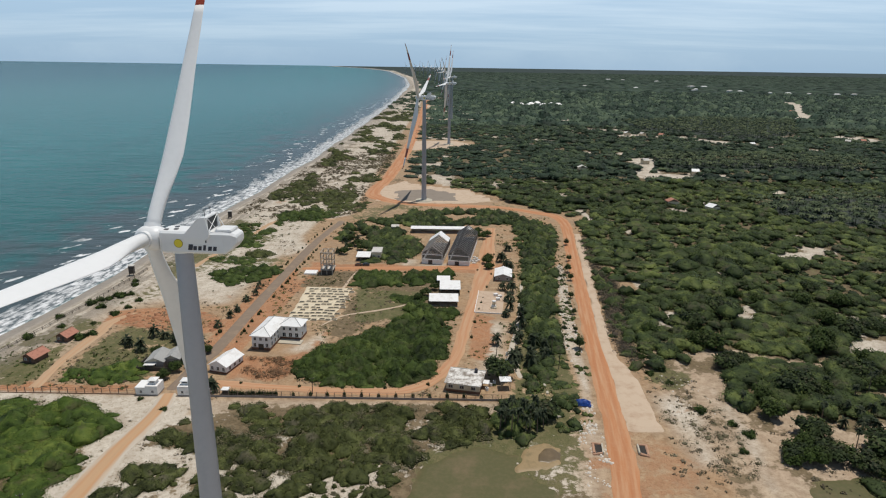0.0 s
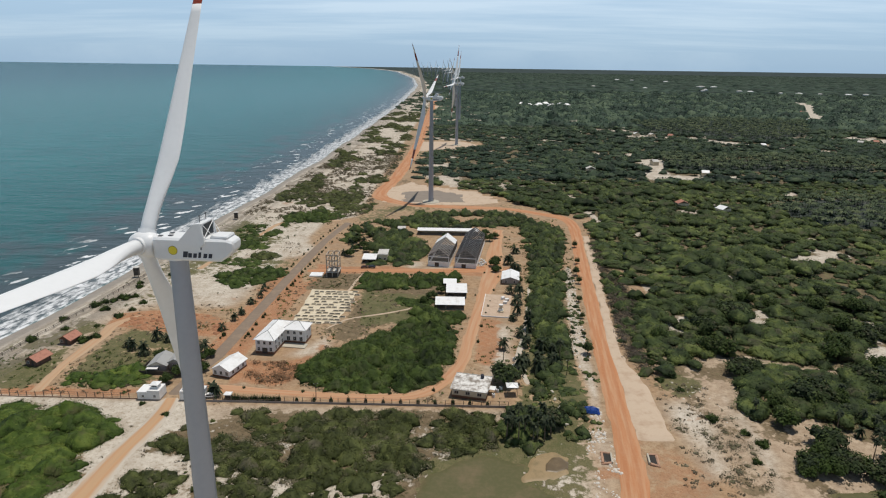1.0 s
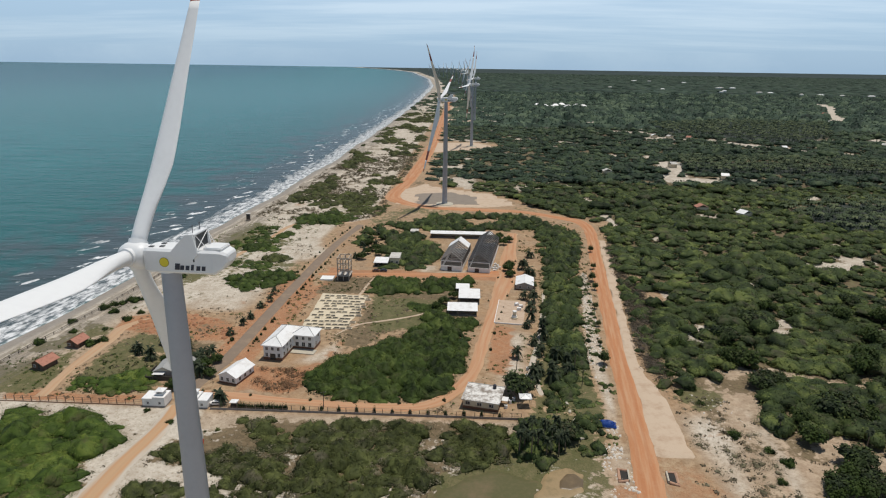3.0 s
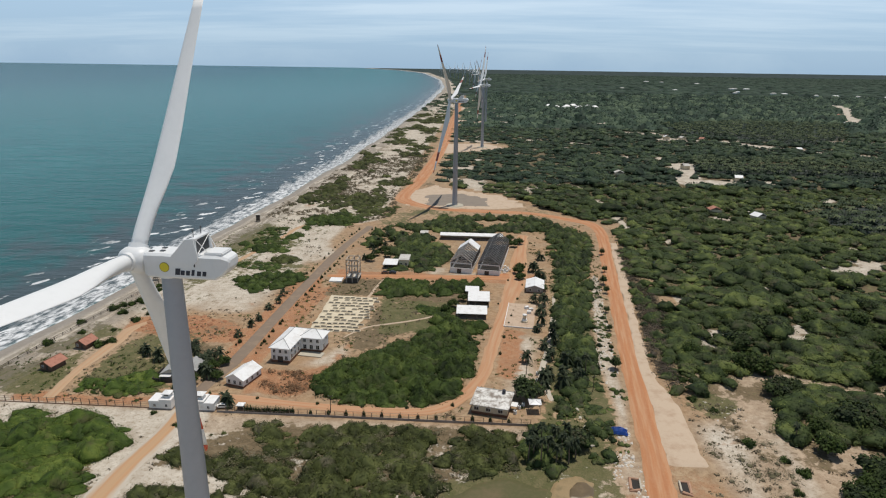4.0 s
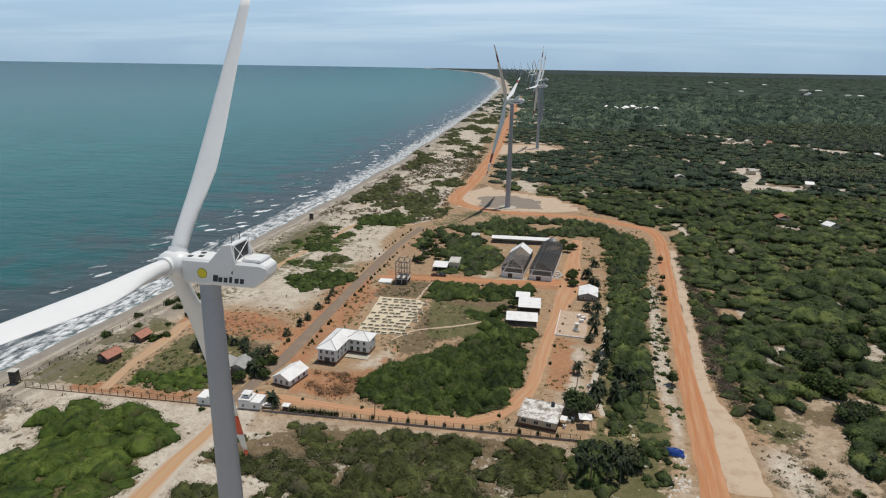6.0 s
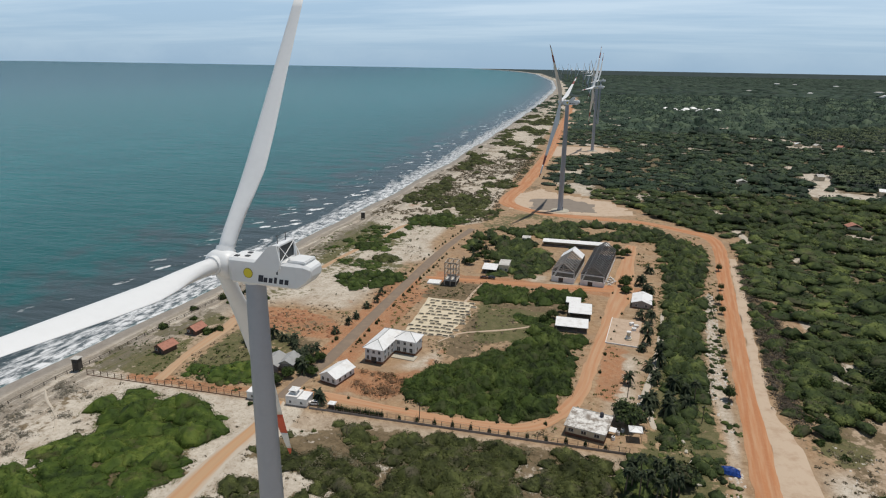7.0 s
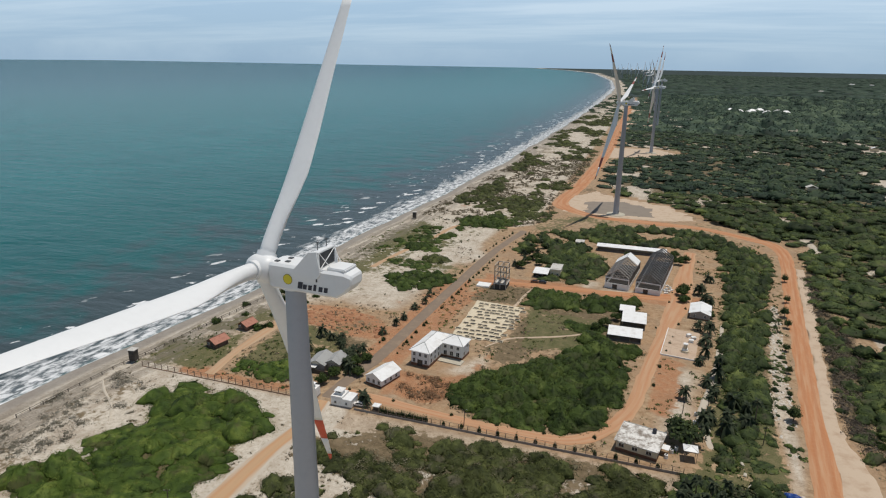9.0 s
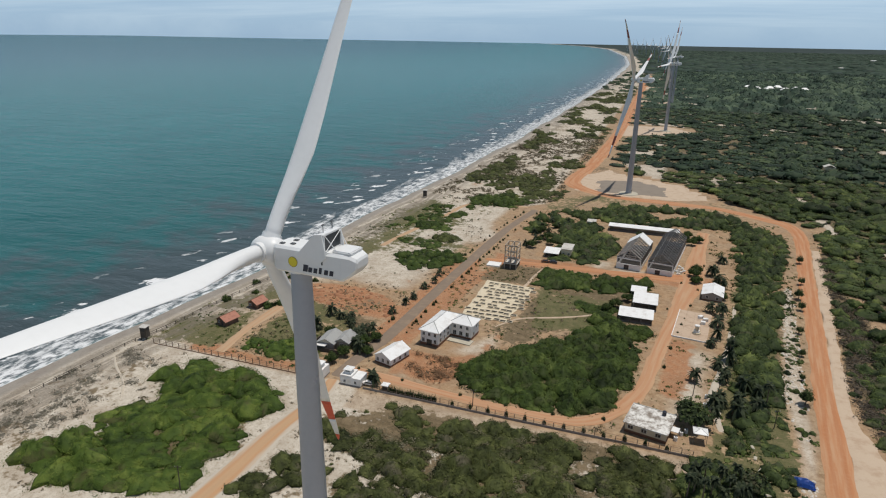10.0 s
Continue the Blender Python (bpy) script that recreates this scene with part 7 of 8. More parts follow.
def pit_yard():
    """Pale ground laid out with rows of planting pits."""
    flat_patch("pale_yard", [(-70, 256), (-50, 259), (-46, 300), (-70, 302)], PALE_YARD, 0.22, "pale levelled yard with rows of dark planting pits", "yard", 1.0, 0.8)
    rng = random.Random(4)
    t = thing("planting_pits", -59, 279, 0.0, 0, "rows of dark planting pits with raised pale rims", "planting pits")
    me_rim = boxes((-1.4, 1.4, -0.95, -0.7, 0, 0.46), (-1.4, 1.4, 0.7, 0.95, 0, 0.46), (-1.4, -1.15, -0.7, 0.7, 0, 0.46), (1.15, 1.4, -0.7, 0.7, 0, 0.46))
    first, soil = None, None
    for j in range(12):
        for i in range(8):
            x = -9.8 + i * 2.85 + (1.2 if j % 3 == 1 else 0) + j * 0.17 + rng.uniform(-0.45, 0.45)
            y = -20 + j * 3.55 + rng.uniform(-0.5, 0.5)
            if rng.random() < 0.08:
                continue
            if first is None:
                first = part("pit_rim", me_rim, PALE_YARD, t)
                soil = part("pit_soil", boxes((-1.15, 1.15, -0.7, 0.7, 0, 0.28)), DARK_SOIL_AND_SHADE, t)
                first.location = soil.location = (x, y, 0)
                continue
            for src in (first, soil):
                o = src.copy()
                scene.collection.objects.link(o)
                o.location = (x, y, 0)


l_house()
small_house(-81.6, 213.2, -16, 7.2, 10.6, 3.1, 1.9, WHITE_WALL, WHITE_ROOF, "white single-storey house with a white gabled roof", (-2.4, 0, 2.4))
flat_house()
gate_house(-87.3, False)
gate_house(-101.8, True)
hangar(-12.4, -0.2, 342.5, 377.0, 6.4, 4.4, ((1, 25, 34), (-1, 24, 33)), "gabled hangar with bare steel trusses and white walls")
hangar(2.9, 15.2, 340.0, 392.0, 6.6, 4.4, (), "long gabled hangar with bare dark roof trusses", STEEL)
open_shed("long_shed", -22.0, 19.0, 411.0, 417.0, 3.0, 3.3, WHITE_ROOF, "long low white-roofed shed behind the hangars")
open_shed("shed", -6.0, 7.4, 277.5, 285.0, 2.6, 3.5, WHITE_ROOF, "white sheet-roofed open shed with a dark interior")
open_shed("shed", -1.0, 8.8, 292.5, 304.0, 3.2, 3.6, WHITE_ROOF, "white flat-roofed shed beside the orange road")
open_shed("shed", -2.6, 3.6, 305.0, 311.5, 3.4, 3.5, WHITE_ROOF, "small white-roofed annexe behind the shed")
small_house(33.0, 320.5, -6, 8.6, 13.0, 2.9, 1.4, PLINTH, WHITE_ROOF, "weathered pale-roofed shed with dark openings", (-2.2, 2.2), "shed")
open_shed("shed", -50.5, -43.0, 346.0, 354.5, 2.6, 3.2, WHITE_ROOF, "white lean-to shed beside a cream block")
block("cream_block", -42.2, -36.5, 350.5, 361.0, 4.2, CREAM_WALL, "cream flat-roofed block behind the lean-to", "building", (-1.4, 1.4))
block("small_block", -36.2, -31.0, 416.0, 423.0, 2.6, WHITE_WALL, "small white flat-roofed hut in the scrub")
frame_tower()
beach_hut(-156.6, 217.0, -12, 5.2, 6.4, "small beach hut with a red tiled gable roof")
beach_hut(-155.4, 235.5, -8, 4.8, 5.8, "small red-roofed beach hut beside bushes")
watch_box(-176.6, 193.6, "dark boarded watch tower on the beach")
watch_box(-167.6, 316.5, "dark boarded watch tower behind the surf")
watch_box(-157.6, 445.5, "dark boarded watch tower far along the beach")
grey_house()
pavilion()
concrete_yard()
pit_yard()
for k, (wx, wy) in enumerate(((203, 1890), (221, 1840), (240, 1800), (262, 1880), (291, 1930), (297, 1835), (336, 1890), (352, 1862))):
    t = thing("white_hall", 194 + (wx - 203) * 0.82, wy * 0.955, 0, 8 * (k % 3), "distant large white-roofed hall among the trees", "building", "far white halls")
    part("wall", ring_walls(19, 12, 0, 6), WHITE_WALL, t)
    part("roof", hip_roof(19, 12, 6, 5), WHITE_ROOF, t)
for k, (wx, wy) in enumerate(((307, 1056), (330, 1048), (358, 1038), (271, 667), (240, 742), (191, 509), (217, 490), (630, 979), (660, 990), (454, 925), (152, 682), (910, 1670), (778, 1400), (1000, 2300), (1080, 2360), (620, 2330), (700, 2250), (430, 2200), (860, 1120), (905, 1180))):
    t = thing("cottage", wx, wy, 0, 25 * (k % 5), "small pale-roofed house among the trees", "house", "far houses")
    part("wall", ring_walls(9, 7, 0, 4.5), CREAM_WALL, t)
    part("roof", gable_roof(9, 7, 4.5, 2), (WHITE_ROOF, OLD_SLAB, TILE_RED)[k % 3], t)
# towns on the horizon stand on the drawn-in ground, at the same apparent size
for k, (wx, wy, s) in enumerate(((1331, 5262, 30), (1420, 5150, 22), (1581, 4814, 26), (1409, 3681, 44), (1470, 3650, 24), (1345, 3034, 20), (1380, 3000, 22), (1452, 2865, 18), (1520, 2840, 20), (1590, 2800, 16), (1250, 3200, 16), (1180, 3050, 18), (1700, 2780, 20), (1800, 2820, 18), (980, 3300, 18), (760, 3500, 20))):
    q = far_away([(wx, wy, 0.0)])[0]
    f = q[1] / wy
    t = thing("town_hall", q[0], q[1], q[2], 13 * (k % 4), "distant white building of a town beyond the woods", "building", "far town")
    part("wall", ring_walls(s * 1.3 * f, s * 0.5 * f, 0, 7 * f), WHITE_WALL, t)
    part("roof", hip_roof(s * 1.3 * f, s * 0.5 * f, 7 * f, 3 * f), (WHITE_ROOF, OLD_SLAB)[k % 2], t)

# ---- fences, trees and small things ----
def fence_line(x0, x1, y, gap, wall_mat, wall_h, label, n_rails=2):
    t = thing("fence", (x0 + x1) / 2, y, 0, 0, label, "fence")
    half = (x1 - x0) / 2
    n = int((x1 - x0) / gap)
    post_me = None
    for i in range(n + 1):
        px = -half + i * (x1 - x0) / n
        if post_me is None:
            o = part("post", boxes((-0.09, 0.09, -0.09, 0.09, 0, 2.3), (-0.09, 0.09, -0.32, -0.09, 2.18, 2.3)), POST, t)
            post_me = o.data
        else:
            o = new("post", post_me)
            o.parent = t
        o.location = (px, 0, 0)
    for k in range(n_rails):
        z = wall_h + 0.35 + k * (1.6 - wall_h * 0.5) / max(n_rails - 1, 1)
        part("rail", boxes((-half, half, -0.03, 0.03, z, z + 0.06)), POST, t)
    if wall_h:
        part("base_wall", boxes((-half, half, -0.16, -0.1, 0, wall_h)), wall_mat, t)
    return t


fence_line(-171, -106, 191.8, 2.9, BRICK_WALL, 0.35, "brown post-and-wire fence on a low kerb", 3)
fence_line(-82.5, 21, 190.9, 3.0, PLINTH, 0.8, "dark low wall with posts and wire along the scrub", 2)


def beach_rail():
    t = thing("beach_fence", 0, 0, 0, 0, "dark post-and-rail fence along the top of the beach", "fence")
    ys = np.arange(150, 330, 4.5)
    xs = coast(ys) + 12.5
    me = None
    for a, b in zip(ys, xs):
        if me is None:
            o = part("post", boxes((-0.1, 0.1, -0.1, 0.1, -0.3, 1.3)), WOOD_SHADE_DARK, t)
            me = o.data
        else:
            o = new("post", me)
            o.parent = t
        o.location = (b, a, 0)
    for i in range(len(ys) - 1):
        part("rail", rods(((xs[i], ys[i], 1.1), (xs[i + 1], ys[i + 1], 1.1), 0.09, 0.09, 5), ((xs[i], ys[i], 0.5), (xs[i + 1], ys[i + 1], 0.5), 0.07, 0.07, 5)), WOOD_SHADE_DARK, t)


beach_rail()


def palm(x, y, h, label, seed, r=1.9):
    rng = random.Random(seed)
    t = thing("palm_tree", x, y, 0, rng.uniform(0, 360), label, "palm tree", "palms")
    lean = rng.uniform(-0.6, 0.6)
    bm = bmesh.new()
    pts = [Vector((lean * (k / 5) ** 2, 0, h * k / 5)) for k in range(6)]
    for k in range(5):
        rod(bm, pts[k], pts[k + 1], 0.24 - 0.025 * k, 0.22 - 0.025 * k, 7)
    part("trunk", bm, BARK, t)
    V, F, T = [], [], []
    top = pts[-1]
    for k in range(38):
        a = rng.uniform(0, 2 * math.pi)
        up = rng.uniform(-0.6, 1.25)
        ln = r * rng.uniform(0.85, 1.15)
        dirv = Vector((math.cos(a), math.sin(a), 0))
        side = Vector((-math.sin(a), math.cos(a), 0))
        prev = None
        for s in range(5):
            f = s / 4
            c = top + dirv * ln * f * (1 - 0.25 * max(up, 0)) + Vector((0, 0, ln * (up * f - 0.75 * f * f)))
            w = 0.42 * (1 - abs(2 * f - 0.9)) + 0.06
            row = (c - side * w - Vector((0, 0, 0.15 * w)), c, c + side * w - Vector((0, 0, 0.15 * w)))
            base = len(V)
            V += [tuple(p) for p in row]
            T += [rng.random()] * 3
            if prev is not None:
                F += [(prev, prev + 1, base + 1, base), (prev + 1, prev + 2, base + 2, base + 1)]
            prev = base
    me = raw_mesh("crown", np.array(V), np.array(F), PALM_LEAF)
    point_attr(me, "tone", T)
    o = new("crown", me)
    o.parent = t
    return t


def tree(h, r, seed, label, flat=0.55, mat=WOOD_LEAF):
    """A small tree: tapered trunk, limbs, and a broad uneven crown of leaf sprays."""
    rng = random.Random(seed)
    t = thing("tree", 0, 0, 0, 0, label, "tree")
    trunk = rods(((0, 0, 0), (0.15, 0.1, h * 0.42), 0.22, 0.14, 8))
    part("trunk", trunk, BARK, t)
    n = 9
    xs, ys, zs, rs, hs = [], [], [], [], []
    for k in range(n):
        a = 2 * math.pi * k / n + rng.uniform(-0.3, 0.3)
        d = r * (0.62 * rng.uniform(0.6, 1.1) if k else 0.05)
        z = h * rng.uniform(0.42, 0.60)
        part("limb", rods(((0.15, 0.1, h * 0.40), (math.cos(a) * d, math.sin(a) * d, z + 0.2), 0.1, 0.04, 5)), BARK, t)
        xs.append(math.cos(a) * d)
        ys.append(math.sin(a) * d)
        zs.append(z)
        rs.append(r * rng.uniform(0.42, 0.6))
        hs.append(h * flat * rng.uniform(0.6, 0.95))
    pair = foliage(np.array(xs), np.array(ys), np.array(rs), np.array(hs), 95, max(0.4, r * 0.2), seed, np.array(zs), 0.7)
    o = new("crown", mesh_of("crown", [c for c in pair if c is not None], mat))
    o.parent = t
    return t


def shrub(r, h, seed, label, mat=LEAF, name="shrub"):
    pair = foliage(np.array([0.0, r * 0.5, -r * 0.45, 0.1]), np.array([0.0, r * 0.35, r * 0.3, -r * 0.5]), np.full(4, r * 0.66), np.array([h, h * 0.8, h * 0.7, h * 0.75]), 60, max(0.3, r * 0.3), seed, None, 0.75)
    t = thing(name, 0, 0, 0, 0, label, name)
    o = new("crown", mesh_of("crown", [c for c in pair if c is not None], mat))
    o.parent = t
    part("stem", rods(((0, 0, -0.1), (0, 0, h * 0.5), 0.07, 0.05, 6)), BARK, t)
    return t


rng = random.Random(12)
PALMS = [(18.9, 171.9), (20.6, 174.5), (22.4, 170.4), (24.4, 173.0), (26.8, 170.5), (28.6, 173.6), (30.6, 171.6), (33.0, 174.6), (23.1, 178.0), (27.0, 179.0), (20.2, 178.8), (30.5, 179.5)]
first_palm = [palm(18.9, 171.9, 7.6, "tall dark palm with a bushy crown in a clump", 1, 1.9), palm(20.6, 174.5, 6.2, "palm with a bushy crown in a clump", 2, 2.0), palm(22.4, 170.4, 8.4, "tall slim palm in a clump", 3, 1.8)]
low_palm = [palm(-82.0, 197.4, 2.6, "low bushy palm with drooping fronds beside the gate", 4, 3.1), palm(-79.8, 194.8, 3.4, "low bushy palm with drooping fronds", 5, 2.7)]
for k, (px, py) in enumerate(PALMS[3:]):
    copy_thing(first_palm[k % 3], pose(px, py, 0, 0, 0, 47 * k))
for k, (px, py) in enumerate([(30.5, 225.9), (22.6, 236), (27.8, 221.4), (35.0, 216.5), (29.5, 266), (32, 274), (33.6, 286), (34.6, 297.7), (35.8, 305), (38.6, 333), (37, 341), (33.8, 349), (36.4, 356), (30.8, 300.5), (40, 372), (35.4, 255), (33.2, 244)]):
    c = copy_thing(low_palm[k % 2], pose(px, py, 0, 0, 0, 61 * k) @ Matrix.Scale(0.95 + 0.12 * (k % 4), 4))
    tagged(c, "palm beside the compound's eastern boundary")
for k, (px, py) in enumerate([(-97.5, 216.8), (-95.2, 213.0), (-99.6, 224.6), (-97, 228), (-64, 362), (-60, 370), (-58, 377), (-63, 384), (-56, 392), (-61, 398), (-52, 404), (-66, 408), (-58, 415), (-48, 415)]):
    c = copy_thing(low_palm[k % 2], pose(px, py, 0, 0, 0, 33 * k) @ Matrix.Scale(0.9 if k > 3 else 1.1, 4))
    tagged(c, "small palm beside a compound road")
for k, (px, py) in enumerate([(137.1, 199.5), (133.4, 189.8), (124.5, 179), (139.9, 195.6), (137.1, 186.2), (130.7, 177.5), (144.8, 193.8), (139.7, 182.8), (153.9, 200), (146, 186.5), (160.2, 206.3), (136.3, 176), (103.4, 189), (141, 176.2), (128, 166), (133, 162), (138, 168), (126, 158), (144, 172), (135, 155), (130, 150), (141, 160), (149, 179), (152, 189)]):
    c = copy_thing((first_palm[k % 3], low_palm[k % 2])[k % 2], pose(px, py, 0, 0, 0, 71 * k) @ Matrix.Scale(0.7 + 0.3 * rng.random(), 4))
    tagged(c, "low palmyra palm at the edge of the woodland")

for k in range(15):
    px, py = ((-126.4, 230.2), (-118.4, 223.7), (-106.1, 232.7), (-100.2, 226.0), (-97.0, 219.6), (-99.4, 217.0), (-111.1, 237.3), (-118.6, 237.9), (-103, 229), (-109, 234), (-114, 238.5), (-101, 221.5), (-98, 223))[k % 13]
    c = copy_thing(low_palm[k % 2], pose(px + 2.4 * rng.uniform(-1, 1), py + 2.0 * rng.uniform(-1, 1), 0, 0, 0, 53 * k) @ Matrix.Scale(0.75 + 0.4 * rng.random(), 4))
    tagged(c, "bushy palm in the clump round the grey-roofed house")
for k, (px, py) in enumerate(((29.9, 229.5), (32.2, 238.5), (31.0, 249.5), (35.1, 255.4), (30.3, 222.5), (42.6, 232.8), (44.5, 228.5), (38.2, 235.8), (28.4, 216.0), (33.5, 218.5), (36.5, 226.0), (40.5, 222.0))):
    c = copy_thing((first_palm[k % 3], low_palm[k % 2])[k % 3 > 0], pose(px, py, 0, 0, 0, 39 * k) @ Matrix.Scale(0.8 + 0.12 * (k % 4), 4))
    tagged(c, "dark bushy palm beside the compound's eastern boundary")
for k, (px, py) in enumerate(((-94.6, 280.5), (-96.0, 260.4), (-97.6, 250.1), (-92.7, 288.7), (-95.2, 268), (-93.8, 299))):
    c = copy_thing(low_palm[k % 2], pose(px, py, 0, 0, 0, 29 * k) @ Matrix.Scale(0.8, 4))
    tagged(c, "small palm beside the tarmac road")

# the broad tree beside the flat-roofed house, and roadside trees
big = tree(7.2, 6.2, 31, "broad spreading green tree beside the flat-roofed house", 0.5)
big.matrix_basis = pose(21.5, 208.5, 0)
c = copy_thing(big, pose(33.5, 181.0, 0, 0, 0, 80) @ Matrix.Scale(0.85, 4))
tagged(c, "broad dark green tree beside the palm clump")
road_tree = tree(5.2, 2.3, 32, "small dark tree at the edge of the red road", 0.7)
road_tree.matrix_basis = pose(56.6, 233.2, 0)
for k, (px, py, s) in enumerate([(71.6, 331.5, 0.9), (70.4, 317.5, 0.75), (65.4, 291, 0.6), (62.9, 270, 0.55), (80.8, 386, 0.8), (59.6, 250, 0.45), (76, 352, 0.7)]):
    copy_thing(road_tree, pose(px - 1.2, py, 0, 0, 0, 50 * k) @ Matrix.Scale(s, 4))
wood_tree = tree(6.5, 5.5, 34, "umbrella-shaped thorn tree at the woodland edge", 0.42)
wood_tree.matrix_basis = pose(118, 172, 0)
wood_b = tree(5.4, 4.2, 35, "dense rounded thorn tree at the woodland edge", 0.6, LEAF)
wood_b.matrix_basis = pose(110, 183, 0)
for k, (px, py, s) in enumerate(((103.5, 158, 0.7), (107, 161.5, 0.85), (112, 165.5, 0.9), (116, 166, 0.8), (110, 158.5, 1.0), (117, 160.5, 0.95), (121, 162, 0.8), (124, 156, 0.9))):
    c = copy_thing((wood_b, wood_tree)[k % 2], pose(px, py, -0.9, 0, 0, 67 * k) @ Matrix.Scale(s, 4))
    tagged(c, "low thorn tree with brown twigs on pale sand")
for k in range(60):
    py = 160 + 190 * rng.random() ** 1.1
    f0 = float(np.interp(py, FOREST_EDGE_Y, FOREST_EDGE_X))
    px = f0 + 3 + (0.78 * py + 20 - f0) * rng.random()
    if max(float(inside(np.array([px]), np.array([py]), p)[0]) for p in (UPPER_WOOD, *EDGE_GROVES)) < 1:
        continue
    copy_thing((wood_tree, wood_b)[k % 2], pose(px, py, -0.4, 0, 0, 77 * k) @ Matrix.Scale(0.7 + 0.6 * rng.random(), 4))
for k, (px, py) in enumerate([(-58.3, 371.0), (-54.5, 377.4), (-60.1, 359.5), (-60.2, 392.7), (-54.0, 402.9), (-51.1, 368.6), (-62.4, 388.5), (-60.6, 408.8), (-96, 219), (-103, 223), (-99.5, 209), (-91.5, 212.5), (-112, 222), (-101, 203), (-93, 224), (-4, 300), (-8.5, 291), (-12, 286), (37, 318), (27, 336), (25.5, 344), (27, 352), (-3.5, 404), (22, 404), (26, 398), (23.6, 412), (27.7, 405), (27.3, 350.7), (25.5, 334), (24, 416), (30, 404)]):
    c = copy_thing(wood_b, pose(px, py, 0, 0, 0, 41 * k) @ Matrix.Scale(0.5 + 0.25 * rng.random(), 4))
    tagged(c, "leafy green tree beside a compound building")

# round bushes near the beach and young trees along the tarmac
bush = shrub(2.2, 2.2, 51, "round dark green bush on thin grass near the beach")
bush.matrix_basis = pose(-172.5, 236.2, 0)
for k, (px, py, s) in enumerate([(-150.4, 236, 1.2), (-164.7, 247.2, 0.8), (-171.7, 257.5, 0.9), (-147.4, 240, 1.1), (-166.5, 274.2, 1.2), (-159.7, 270, 1.1), (-157.3, 284, 1.2), (-154, 287, 0.9), (-149, 262, 1.0), (-147, 270, 0.8), (-153, 251, 0.6), (-161, 306, 0.8), (-150, 320, 1.0), (-104, 168, 0.7), (-92, 182, 0.6), (88, 186, 1.0), (95, 178, 0.8), (98, 172, 1.0), (84, 205, 0.7), (79, 212, 0.8), (92, 163, 0.7), (-103, 188.6, 0.5), (-164.5, 278.6, 1.0), (-161.2, 280.2, 0.9), (-146.1, 278.9, 0.9), (-158.1, 300, 0.9), (-159.9, 285.6, 1.0), (-171.4, 235.4, 0.9), (82, 232, 1.0), (83, 240, 0.8), (80, 226, 0.9), (81, 248, 1.1)]):
    copy_thing(bush, pose(px, py, 0, 0, 0, 63 * k) @ Matrix.Scale(s, 4))
young = shrub(0.95, 2.3, 52, "young dark tree planted beside the tarmac road", WOOD_LEAF, "sapling")
young.matrix_basis = pose(-95, 244, 0)
for k in range(44):
    yy = 236 + 4.6 * k
    cx = float(np.interp(yy, [p[1] for p in TARMAC_LINE], [p[0] for p in TARMAC_LINE]))
    for s in (-1, 1):
        if rng.random() < (0.72 if s > 0 or yy > 300 else 0.3):
            copy_thing(young, pose(cx + s * 5.0 + rng.uniform(-0.6, 0.6), yy + rng.uniform(-1.5, 1.5), 0, 0, 0, 90 * rng.random()) @ Matrix.Scale(0.4 + 0.5 * rng.random(), 4))
for k in range(30):
    c = copy_thing(young, pose(-73.5 + k * 0.95 + (k > 17) * (k - 17) * 5.0, 192.2 + rng.uniform(-0.2, 0.2), 0, 0, 0, 57 * k) @ Matrix.Diagonal((0.65, 0.65, 0.9 + 0.35 * rng.random(), 1)))
    tagged(c, "slim dark hedge shrub behind the fence")
for k in range(40):
    a = k / 40
    lx, ly = smooth_line([(p[0], p[1]) for p in LOOP], 1.0)[int(a * 300) % 260]
    if rng.random() < 0.5:
        c = copy_thing(young, pose(float(lx) + rng.choice((-4.2, 4.2)), float(ly) + 1.5, 0, 0, 0, 57 * k) @ Matrix.Scale(0.45 + 0.3 * rng.random(), 4))
        tagged(c, "small shrub beside the orange dirt road")


